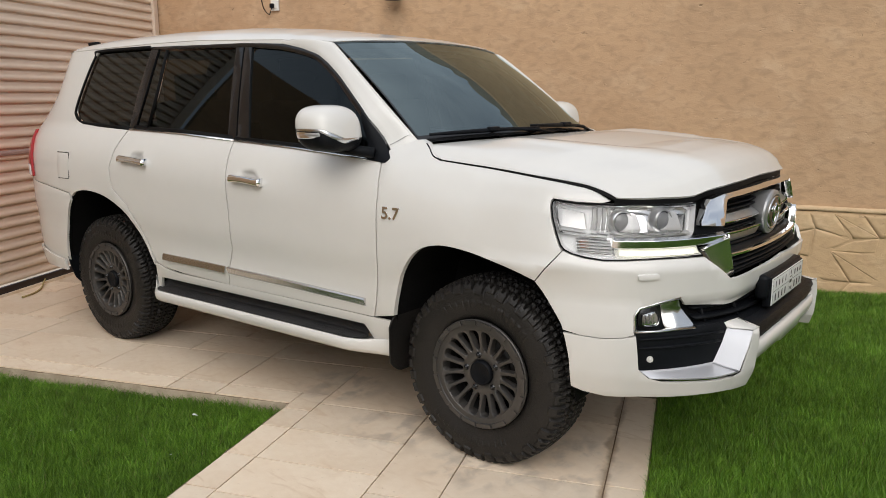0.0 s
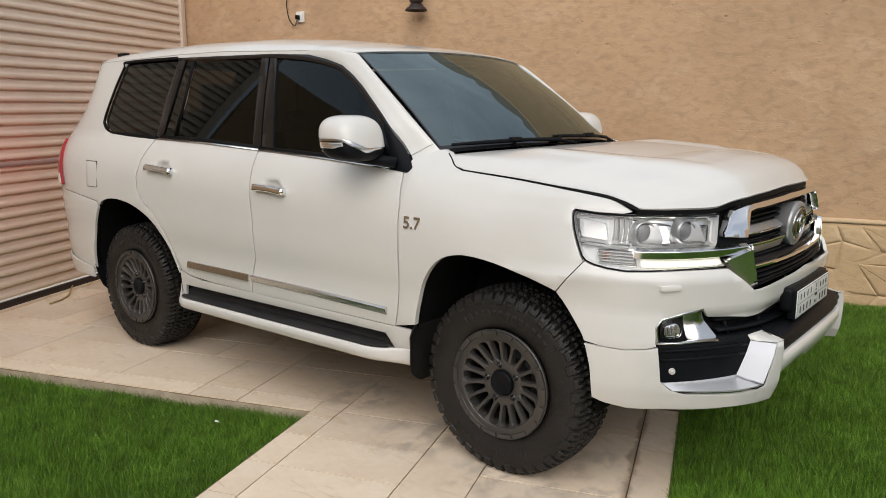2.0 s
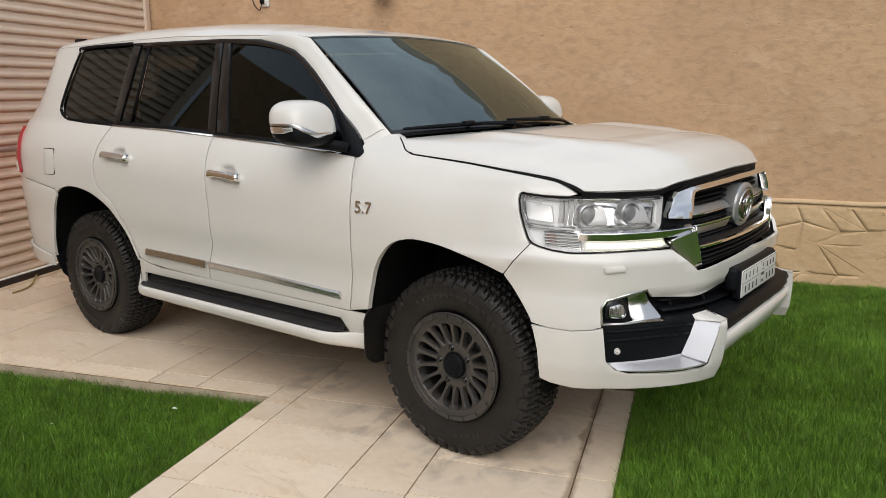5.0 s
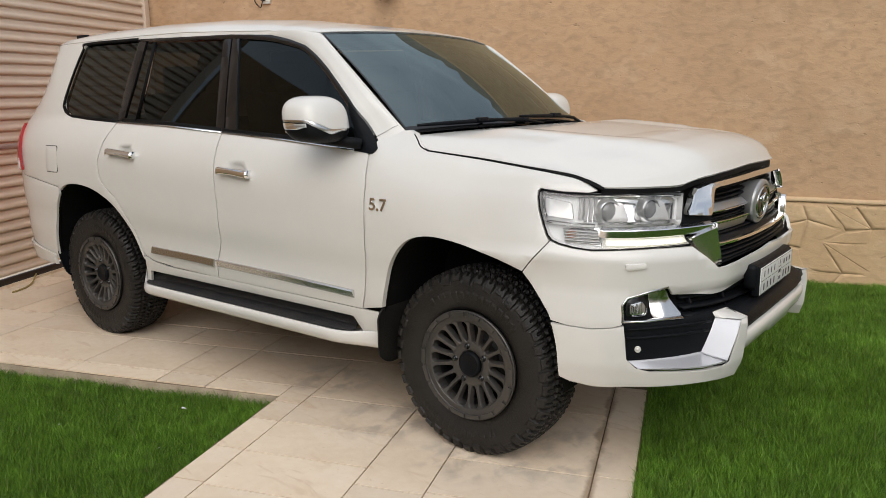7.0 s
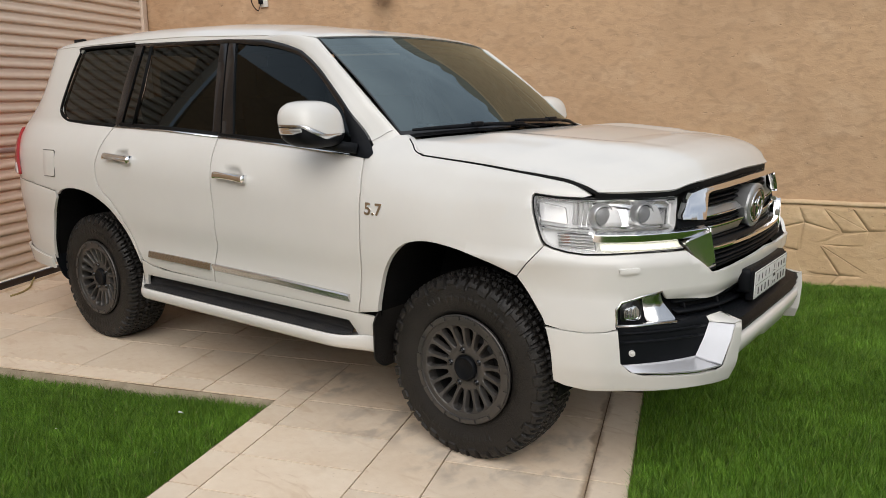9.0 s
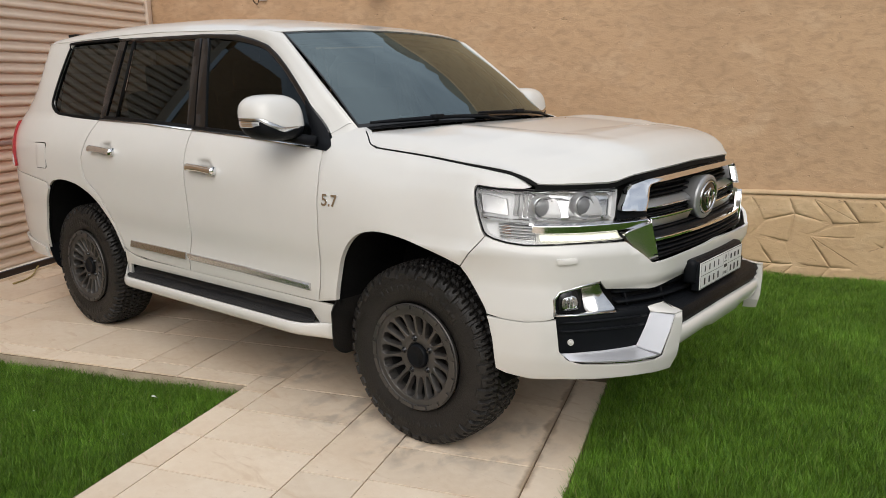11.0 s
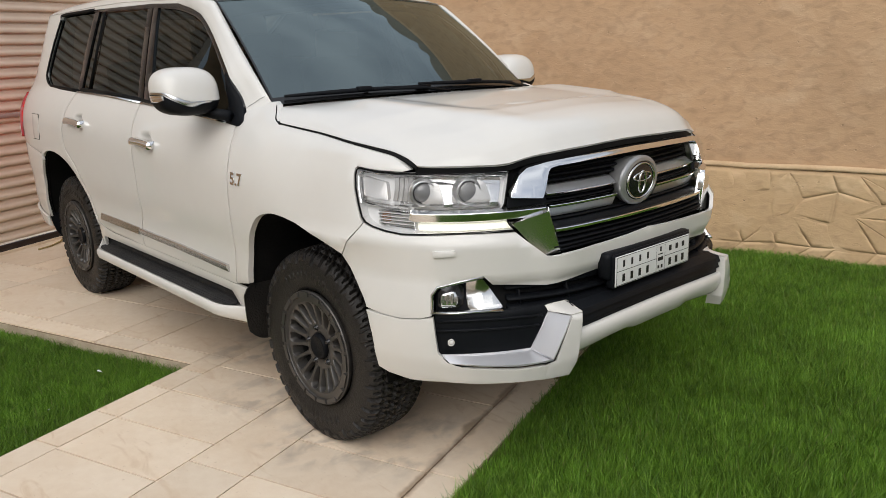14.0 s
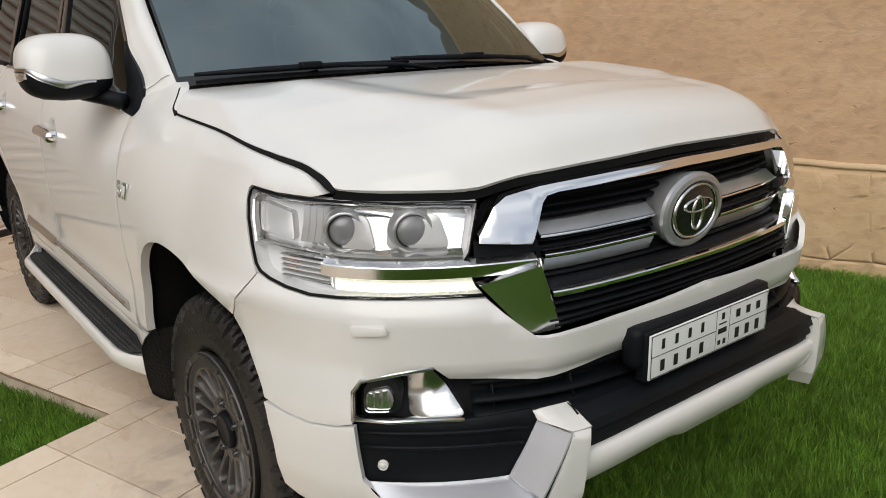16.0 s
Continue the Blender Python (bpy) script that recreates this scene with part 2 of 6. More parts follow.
def lathe(profile, n=48, axis="Y"):
    """profile: (radius, along) pairs, turned round the y axis."""
    bm = bmesh.new()
    rings = []
    for k in range(n):
        a = 2 * math.pi * k / n
        rings.append([bm.verts.new((r * math.cos(a), h, r * math.sin(a))) for r, h in profile])
    for k in range(n):
        p, q = rings[k], rings[(k + 1) % n]
        for i in range(len(profile) - 1):
            bm.faces.new((p[i], p[i + 1], q[i + 1], q[i]))
    bmesh.ops.remove_doubles(bm, verts=bm.verts[:], dist=1e-6)
    return bm


def tube(points, radius, n=8, closed=False, taper=None):
    bm = bmesh.new()
    ps = [Vector(p) for p in points]
    rings = []
    for i, p in enumerate(ps):
        t = (ps[min(i + 1, len(ps) - 1)] - ps[max(i - 1, 0)]).normalized()
        up = Vector((0, 0, 1)) if abs(t.z) < 0.95 else Vector((1, 0, 0))
        a = t.cross(up).normalized()
        b = a.cross(t)
        rr = radius * (taper(i / (len(ps) - 1)) if taper else 1)
        rings.append([bm.verts.new(p + a * rr * math.cos(2 * math.pi * k / n) + b * rr * math.sin(2 * math.pi * k / n)) for k in range(n)])
    for r0, r1 in zip(rings, rings[1:]):
        for k in range(n):
            bm.faces.new((r0[k], r0[(k + 1) % n], r1[(k + 1) % n], r1[k]))
    bm.faces.new(rings[0][::-1])
    bm.faces.new(rings[-1])
    return bm


def strip_on(fmap, line, half, off, height, taper=None):
    """A raised moulding along a 2D line on a surface: rounded cross-section of half width and height."""
    bm = bmesh.new()
    rows = []
    sec = [(-1, -0.3), (-1, 0.45), (-0.8, 0.85), (-0.3, 1.0), (0.3, 1.0), (0.8, 0.85), (1, 0.45), (1, -0.3)]
    for i, p in enumerate(line):
        a, b = Vector(line[max(i - 1, 0)]), Vector(line[min(i + 1, len(line) - 1)])
        t = (b - a).normalized()
        nrm = Vector((-t.y, t.x))
        k = taper(i / (len(line) - 1)) if taper else 1
        rows.append([bm.verts.new(fmap(p[0] + nrm.x * h * half * k, p[1] + nrm.y * h * half * k, off + e * height)) for h, e in sec])
    for r0, r1 in zip(rows, rows[1:]):
        for k in range(len(sec) - 1):
            bm.faces.new((r0[k], r1[k], r1[k + 1], r0[k + 1]))
    bm.faces.new(rows[0])
    bm.faces.new(rows[-1][::-1])
    return bm


def bars_text(parent, fmap_pt, rects, mat, name="bar"):
    """Plain flat bars that stand for writing."""
    for (u0, v0, u1, v1) in rects:
        bm = bmesh.new()
        bm.faces.new([bm.verts.new(fmap_pt(u, v)) for u, v in ((u0, v0), (u1, v0), (u1, v1), (u0, v1))])
        part(name, bm, mat, parent, smooth=False)


# ---- the yard: frame of the paving, origin at the inner corner of the lawn edge ----
PAVE = Matrix.Translation((0.303, -0.929, 0)) @ Matrix.Rotation(radians(19.65), 4, "Z")


def travertine_material():
    """Honed travertine: cloudy beds, brown veins, a dirty joint line, grey scuffs where the front tyre rolls."""
    m = material("travertine", (0.84, 0.715, 0.565), 0.45, noise_scale=2.2, colour2=(0.72, 0.575, 0.425), bump_scale=30, bump=0.12, rough_var=0.12, random_amount=0.09)
    nt = m.node_tree
    b = nt.nodes["Principled BSDF"]
    base = b.inputs["Base Color"].links[0].from_socket
    geo = nt.nodes.new("ShaderNodeNewGeometry")
    ob = nt.nodes.new("ShaderNodeTexCoord")

    def calc(op, a, c, d=None):
        n = nt.nodes.new("ShaderNodeMath")
        n.operation = op
        for i, v in enumerate((a, c, d)):
            if v is None:
                continue
            if isinstance(v, (int, float)):
                n.inputs[i].default_value = v
            else:
                nt.links.new(v, n.inputs[i])
        return n.outputs[0]

    def fade(v, lo, hi):
        r = nt.nodes.new("ShaderNodeMapRange")
        r.interpolation_type = "SMOOTHSTEP"
        r.inputs["From Min"].default_value, r.inputs["From Max"].default_value = lo, hi
        nt.links.new(v, r.inputs["Value"])
        return r.outputs["Result"]

    def cloud(scale, stretch=(1, 1, 1), distort=0.0, detail=6):
        mp = nt.nodes.new("ShaderNodeMapping")
        mp.inputs["Scale"].default_value = stretch
        mp.inputs["Rotation"].default_value = (0, 0, radians(19.65))
        nt.links.new(geo.outputs["Position"], mp.inputs["Vector"])
        n = nt.nodes.new("ShaderNodeTexNoise")
        n.inputs["Scale"].default_value, n.inputs["Distortion"].default_value, n.inputs["Detail"].default_value = scale, distort, detail
        nt.links.new(mp.outputs["Vector"], n.inputs["Vector"])
        return n.outputs["Fac"]

    def over(fac, colour):
        nonlocal base
        mx = nt.nodes.new("ShaderNodeMix")
        mx.data_type = "RGBA"
        nt.links.new(fac, mx.inputs["Factor"])
        nt.links.new(base, mx.inputs["A"])
        mx.inputs["B"].default_value = (*colour, 1)
        base = mx.outputs["Result"]

    # veins and beds
    over(calc("MULTIPLY", fade(cloud(3.2, (1, 3.0, 1), 1.8, 9), 0.56, 0.74), 0.42), (0.56, 0.385, 0.235))
    over(calc("MULTIPLY", fade(cloud(1.1, (1, 1, 1), 0.6), 0.50, 0.75), 0.45), (0.63, 0.475, 0.325))
    over(calc("MULTIPLY", fade(cloud(38.0, (1, 2, 1), 0.4, 3), 0.66, 0.76), 0.35), (0.42, 0.29, 0.18))
    # brown dirt along the edging joint
    dot = nt.nodes.new("ShaderNodeVectorMath")
    dot.operation = "DOT_PRODUCT"
    nt.links.new(geo.outputs["Position"], dot.inputs[0])
    ax = PAVE.to_3x3() @ Vector((1, 0, 0))
    dot.inputs[1].default_value = ax
    p_line = calc("ABSOLUTE", calc("SUBTRACT", dot.outputs["Value"], 1.605 + PAVE.translation.dot(ax)), 0.0)
    wob = calc("MULTIPLY_ADD", cloud(7.0), 0.10, -0.036)
    over(calc("MULTIPLY", fade(calc("SUBTRACT", wob, p_line), -0.016, 0.012), 0.7), (0.29, 0.19, 0.11))
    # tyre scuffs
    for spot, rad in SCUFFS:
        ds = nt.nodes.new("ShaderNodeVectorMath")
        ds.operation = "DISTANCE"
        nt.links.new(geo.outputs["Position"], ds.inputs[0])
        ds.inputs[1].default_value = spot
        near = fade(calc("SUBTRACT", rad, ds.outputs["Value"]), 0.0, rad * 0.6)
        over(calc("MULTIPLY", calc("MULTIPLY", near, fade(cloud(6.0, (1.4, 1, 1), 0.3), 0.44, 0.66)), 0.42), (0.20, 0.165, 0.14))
    nt.links.new(base, b.inputs["Base Color"])
    return m


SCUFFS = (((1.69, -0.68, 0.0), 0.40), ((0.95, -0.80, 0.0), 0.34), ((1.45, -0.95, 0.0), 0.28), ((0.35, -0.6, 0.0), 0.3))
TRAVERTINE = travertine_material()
TILE_EDGE = material("rough_mortar", (0.52, 0.43, 0.32), 0.9, noise_scale=8, colour2=(0.30, 0.24, 0.17), bump_scale=60, bump=0.7)
JOINT = material("joint_grout", (0.30, 0.215, 0.14), 0.9, noise_scale=14, colour2=(0.17, 0.12, 0.075), bump_scale=120, bump=0.4)
SOIL = material("turf_thatch", (0.055, 0.125, 0.018), 0.95, noise_scale=9, colour2=(0.036, 0.078, 0.012), bump_scale=50, bump=0.8)


def stucco_material(name, c1, c2, c3):
    """Trowelled plaster: two scales of stain, horizontal drags, pits and fine grain."""
    m = bpy.data.materials.new(name)
    m.use_nodes = True
    nt = m.node_tree
    b = nt.nodes["Principled BSDF"]
    b.inputs["Roughness"].default_value = 0.85
    co = nt.nodes.new("ShaderNodeTexCoord")

    def noise_node(scale, stretch=(1, 1, 1), detail=6, distort=0.0):
        mp = nt.nodes.new("ShaderNodeMapping")
        mp.inputs["Scale"].default_value = stretch
        nt.links.new(co.outputs["Object"], mp.inputs["Vector"])
        n = nt.nodes.new("ShaderNodeTexNoise")
        n.inputs["Scale"].default_value, n.inputs["Detail"].default_value, n.inputs["Distortion"].default_value = scale, detail, distort
        nt.links.new(mp.outputs["Vector"], n.inputs["Vector"])
        return n.outputs["Fac"]

    def ramp(fac, lo, hi):
        r = nt.nodes.new("ShaderNodeMapRange")
        r.inputs["From Min"].default_value, r.inputs["From Max"].default_value = lo, hi
        nt.links.new(fac, r.inputs["Value"])
        return r.outputs["Result"]

    def mix(fac, a, bb):
        mx = nt.nodes.new("ShaderNodeMix")
        mx.data_type = "RGBA"
        nt.links.new(fac, mx.inputs["Factor"])
        for key, val in (("A", a), ("B", bb)):
            if isinstance(val, tuple):
                mx.inputs[key].default_value = (*val, 1)
            else:
                nt.links.new(val, mx.inputs[key])
        return mx.outputs["Result"]

    big = ramp(noise_node(0.9, (1, 1, 1.6)), 0.35, 0.7)
    drag = noise_node(4.0, (0.8, 0.8, 1.15), 9, 0.6)
    base = mix(big, c1, c2)
    base = mix(ramp(drag, 0.52, 0.8), base, c3)
    mottle = noise_node(17.0, (0.7, 0.7, 1.3), 8, 0.5)
    base = mix(ramp(mottle, 0.46, 0.86), base, tuple(c * 0.80 for c in c2))
    pit = noise_node(30.0, (0.6, 0.6, 1.2), 3, 0.8)
    base = mix(ramp(pit, 0.69, 0.80), base, tuple(c * 0.5 for c in c2))
    nt.links.new(base, b.inputs["Base Color"])
    fine = noise_node(90.0, (1, 1, 1), 4)
    ad = nt.nodes.new("ShaderNodeMath")
    ad.operation = "MULTIPLY_ADD"
    ad.inputs[1].default_value = 0.16
    nt.links.new(fine, ad.inputs[0])
    mid = nt.nodes.new("ShaderNodeMath")
    mid.operation = "MULTIPLY_ADD"
    mid.inputs[1].default_value = 0.55
    nt.links.new(mottle, mid.inputs[0])
    nt.links.new(drag, mid.inputs[2])
    nt.links.new(mid.outputs[0], ad.inputs[2])
    ad2 = nt.nodes.new("ShaderNodeMath")
    ad2.operation = "MULTIPLY_ADD"
    ad2.inputs[1].default_value = -1.0
    nt.links.new(ramp(pit, 0.68, 0.78), ad2.inputs[0])
    nt.links.new(ad.outputs[0], ad2.inputs[2])
    bp = nt.nodes.new("ShaderNodeBump")
    bp.inputs["Strength"].default_value, bp.inputs["Distance"].default_value = 0.38, 0.02
    nt.links.new(ad2.outputs[0], bp.inputs["Height"])
    nt.links.new(bp.outputs["Normal"], b.inputs["Normal"])
    return m


STUCCO = stucco_material("ochre_stucco", (0.535, 0.348, 0.201), (0.44, 0.284, 0.164), (0.555, 0.382, 0.238))
STONE = stucco_material("painted_stone", (0.60, 0.42, 0.24), (0.53, 0.36, 0.20), (0.64, 0.47, 0.285))
LEDGE = material("ledge_plaster", (0.60, 0.44, 0.27), 0.85, noise_scale=5, colour2=(0.48, 0.33, 0.19), bump_scale=40, bump=0.6)
SHUTTER = material("shutter_beige", (0.72, 0.60, 0.49), 0.45, noise_scale=1.5, colour2=(0.64, 0.52, 0.41), bump_scale=200, bump=0.03)
CREAM = material("cream_render", (0.66, 0.58, 0.47), 0.85, noise_scale=1.2, colour2=(0.56, 0.48, 0.38), bump_scale=40, bump=0.3)
DARK_METAL = material("dark_metal", (0.06, 0.045, 0.04), 0.5, 0.6, noise_scale=8, noise_amount=0.4)

# ground: one sheet of soil out to the distance, just under the lawn
bm = bmesh.new()
bmesh.ops.create_grid(bm, x_segments=24, y_segments=24, size=60)
for v in bm.verts:
    v.co.z = -0.075
tagged(part("ground", bm, SOIL), "short green turf over dark soil", "ground", kind="structure")

# ---- far wall, along a line from the shutter corner ----
W0, WD = Vector((-4.09, 1.35, 0)), Vector((5.74, 1.70, 0)).normalized()
WN = Vector((WD.y, -WD.x, 0))  # towards the yard
WALL_TOP, LEDGE_Z = 3.72, 0.65


def wl(a, z, out=0.0):
    return W0 + WD * a + WN * out + Vector((0, 0, z))


def wall_slab(name, a0, a1, z0, z1, out, back, mat, label, nx=60, nz=24, wob=0.006):
    bm = bmesh.new()
    front = {}
    for i in range(nx + 1):
        for j in range(nz + 1):
            a, z = a0 + (a1 - a0) * i / nx, z0 + (z1 - z0) * j / nz
            w = wob * (noise.noise(Vector((a * 1.3, z * 1.7, 3.1))) + 0.5 * noise.noise(Vector((a * 5, z * 6, 1.2))))
            front[i, j] = bm.verts.new(wl(a, z, out + w))
    for i in range(nx):
        for j in range(nz):
            bm.faces.new((front[i, j], front[i + 1, j], front[i + 1, j + 1], front[i, j + 1]))
    r = bmesh.ops.extrude_edge_only(bm, edges=[e for e in bm.edges if e.is_boundary])
    for g in r["geom"]:
        if isinstance(g, bmesh.types.BMVert):
            g.co -= WN * (out + back)
    ob = part(name, bm, mat)
    return tagged(ob, label, "wall", kind="structure")


wall_slab("wall_north", 0.0, 14.0, -0.08, WALL_TOP, 0.0, 0.25, STUCCO, "tall ochre trowelled stucco garden wall with pits and stains", 150, 40)
base_wall = wall_slab("wall_base", 0.0, 14.0, -0.08, LEDGE_Z - 0.02, 0.018, 0.2, STONE, "painted flagstone base course along the stucco wall", 150, 8, 0.004)
bm = bmesh.new()
prev = None
for i in range(281):
    a = 14.0 * i / 280
    w = 0.004 * noise.noise(Vector((a * 6, 0, 0)))
    h = 0.012 * noise.noise(Vector((a * 2.2, 5, 0)))
    row = [bm.verts.new(wl(a, LEDGE_Z + z + h, o)) for z, o in ((-0.018, 0.016), (-0.014 + w, 0.028), (0.004 + w, 0.030), (0.012 + 2 * w, 0.018), (0.020, -0.004))]
    if prev:
        for k in range(4):
            bm.faces.new((prev[k], row[k], row[k + 1], prev[k + 1]))
    prev = row
tagged(part("trim", bm, LEDGE), "thin uneven plaster ledge over the stone base", "trim", kind="structure")

# scalloped sheet screen that stands above the wall, seen in the windscreen
bm = bmesh.new()
prev = None
for i in range(561):
    a = 14.0 * i / 560
    k = (a / 1.15) % 1.0
    top = 4.08 + 0.20 * max(0.0, math.sin(math.pi * min(1.0, k / 0.62))) ** 0.6 + 0.10 * max(0.0, 1 - abs(k - 0.80) / 0.10) ** 0.5
    row = [bm.verts.new(wl(a, z, o)) for z, o in ((3.60, -0.20), (top, -0.20), (top, -0.23), (3.60, -0.23))]
    if prev:
        for j in range(3):
            bm.faces.new((prev[j], row[j], row[j + 1], prev[j + 1]))
    prev = row
SCREEN_SHEET = material("weathered_sheet", (0.30, 0.27, 0.22), 0.7, noise_scale=3, colour2=(0.22, 0.19, 0.15), bump_scale=20, bump=0.1)
tagged(part("wall_screen", bm, SCREEN_SHEET, smooth=False), "weathered beige sheet screen with a scalloped top above the wall", "screen", kind="structure")

# ---- roller shutter and its guides ----
S0, SDIR = Vector((-4.09, 1.35, 0)), Vector((0.557, -1.243, 0)).normalized()
SN = Vector((-SDIR.y, SDIR.x, 0))  # towards the yard
SHUT_LEN, PITCH = 3.65, 0.0868


def sh(a, z, out=0.0):
    return S0 + SDIR * a + SN * out + Vector((0, 0, z))


shutter = thing("roller_shutter", "closed beige roller shutter of horizontal convex metal slats", "roller shutter")
slat_profile = [(-0.012, 0.0), (-0.012, 0.005), (0.009, 0.0065), (0.0135, 0.013), (0.0145, 0.024), (0.0125, 0.036), (0.005, 0.043), (0.0, 0.048), (-0.0015, 0.064), (-0.003, 0.078), (-0.012, 0.0815), (-0.012, 0.0869)]
bm = bmesh.new()
rows = [[bm.verts.new(sh(a, z, o)) for o, z in slat_profile] for a in (0.07, SHUT_LEN - 0.07)]
for k in range(len(slat_profile) - 1):
    bm.faces.new((rows[0][k], rows[1][k], rows[1][k + 1], rows[0][k + 1]))
slat = part("slat", bm, SHUTTER, shutter)
slat.location.z = 0.082
for k in range(1, 41):
    o = slat.copy()
    scene.collection.objects.link(o)
    o.location.z = 0.082 + k * PITCH
part("bottom_rail", box(0, 0, 0, 1, 1, 1), DARK_METAL, shutter).matrix_world = Matrix.Translation(sh(SHUT_LEN / 2, 0.042)) @ Matrix.Rotation(math.atan2(SDIR.y, SDIR.x), 4, "Z") @ Matrix.Diagonal((SHUT_LEN - 0.1, 0.03, 0.05, 1))
part("lock_rail", box(0, 0, 0, 1, 1, 1), material("lock_rail_mauve", (0.40, 0.30, 0.27), 0.5, noise_scale=6, noise_amount=0.3), shutter).matrix_world = Matrix.Translation(sh(SHUT_LEN / 2, 1.095, 0.012)) @ Matrix.Rotation(math.atan2(SDIR.y, SDIR.x), 4, "Z") @ Matrix.Diagonal((SHUT_LEN - 0.16, 0.022, 0.035, 1))
for a in (0.045, SHUT_LEN - 0.045):
    g = bmesh.new()
    for z0, w in ((1.8, 0.07),):
        add_box(g, 0, 0, z0, 0.075, 0.07, 3.6, 0.006)
    part("guide", g, SHUTTER, shutter).matrix_world = Matrix.Translation(sh(a, 0)) @ Matrix.Rotation(math.atan2(SDIR.y, SDIR.x), 4, "Z")
ZR = Matrix.Rotation(math.atan2(SDIR.y, SDIR.x), 4, "Z")
ob = part("trim", box(0, 0, 0.0, 1, 1, 1, 0.02), TRAVERTINE)
ob.matrix_world = Matrix.Translation(sh(SHUT_LEN / 2, 0.003, 0.012)) @ ZR @ Matrix.Diagonal((SHUT_LEN, 0.05, 0.03, 1))
tagged(ob, "pale stone threshold under the shutter", "threshold", kind="structure")

# wall over the shutter, and made-up plain walls, out of view, that close the yard
def plain_wall(name, a, b, z0, z1, mat, label, thick=0.25):
    a, b = Vector(a), Vector(b)
    d = b - a
    ob = part(name, box(0, 0, 0, d.length, thick, z1 - z0), mat, smooth=False)
    ob.matrix_world = Matrix.Translation((*(a + b) / 2, (z0 + z1) / 2)) @ Matrix.Rotation(math.atan2(d.y, d.x), 4, "Z")
    return tagged(ob, label, "wall", kind="structure")


e0, e1 = sh(-0.3, 0, -0.18), sh(8.0, 0, -0.18)
plain_wall("wall_west", e0.xy, sh(SHUT_LEN + 0.05, 0, -0.18).xy, 3.45, 3.95, STUCCO, "stucco wall over the roller shutter")
e0 = sh(SHUT_LEN + 0.05, 0, -0.18)
# added out of view, tall enough to keep sky out of the side windows
plain_wall("wall_west_south", e0.xy, e1.xy, -0.08, 3.4, STUCCO, "unseen stucco wall added beside the shutter to fill window reflections")
far = wl(14.0, 0)
# added out of view, heights set by how much low sky reaches the car
plain_wall("wall_east", far.xy, (far + SDIR * 14).xy, -0.08, 3.0, CREAM, "unseen cream wall added to close the east of the yard")
plain_wall("wall_south", e1.xy, (far + SDIR * 14).xy, -0.08, 2.3, CREAM, "unseen cream wall added to close the south of the yard")

# ---- wall lamp and socket ----
socket = thing("wall_socket", "white plastic wall socket with a dark plug", "socket")
rotw = Matrix.Rotation(math.atan2(WD.y, WD.x), 4, "Z")
pos = wl((Vector((-2.735, 1.751, 0)) - W0).dot(WD), 2.365, 0.012)
WHITE_PLASTIC = material("white_plastic", (0.72, 0.70, 0.64), 0.4, noise_scale=20, noise_amount=0.05)
m = Matrix.Translation(pos) @ rotw
part("face_plate", box(0, 0, 0, 0.085, 0.018, 0.10, 0.004), WHITE_PLASTIC, socket).matrix_world = m
part("frame", box(0, -0.006, 0, 0.055, 0.014, 0.06, 0.003), WHITE_PLASTIC, socket).matrix_world = m
part("plug", box(-0.018, -0.025, -0.005, 0.035, 0.04, 0.04, 0.008), BLACK_PLASTIC, socket).matrix_world = m
cable = smoothed([(-0.018, -0.03, -0.02), (-0.03, -0.035, -0.06), (-0.06, -0.02, -0.08), (-0.12, -0.012, -0.02), (-0.145, -0.01, 0.10), (-0.14, -0.008, 0.22), (-0.13, -0.008, 0.6), (-0.13, -0.008, 1.2)])
part("cable", tube(cable, 0.0045, 6), BLACK_PLASTIC, socket).matrix_world = m
lamp = thing("wall_lamp", "dark bronze downlight lantern on the stucco wall", "wall lamp")
pos = wl((Vector((-1.525, 2.11, 0)) - W0).dot(WD), 2.36, 0.12)
m = Matrix.Translation(pos) @ rotw @ Matrix.Rotation(radians(90), 4, "X")
part("shade", lathe([(0.0, 0.05), (0.05, 0.05), (0.058, 0.045), (0.062, 0.03), (0.085, 0.018), (0.098, 0.0), (0.098, -0.008), (0.088, -0.008), (0.05, 0.02), (0.0, 0.02)], 32), DARK_METAL, lamp).matrix_world = m
part("body", lathe([(0.0, 0.30), (0.035, 0.29), (0.05, 0.25), (0.05, 0.09), (0.06, 0.085), (0.06, 0.07), (0.045, 0.06), (0.045, 0.048), (0.0, 0.048)], 28), DARK_METAL, lamp).matrix_world = m
part("bracket", box(0, 0.06, 0.18, 0.05, 0.13, 0.05, 0.006), DARK_METAL, lamp).matrix_world = Matrix.Translation(pos) @ rotw


# ---- the car: a shell laid round a plan curve; s runs along the side, then round the nose to its middle ----
PLAN = [(-2.60, 0), (-2.585, -0.35), (-2.54, -0.62), (-2.42, -0.80), (-2.2, -0.90), (-1.9, -0.945), (-1.4, -0.955), (-0.7, -0.952), (0, -0.95), (0.7, -0.95),
        (1.2, -0.955), (1.5, -0.955), (1.75, -0.938), (1.95, -0.895), (2.08, -0.835), (2.19, -0.735), (2.28, -0.60), (2.350, -0.42), (2.378, -0.2), (2.385, 0)]


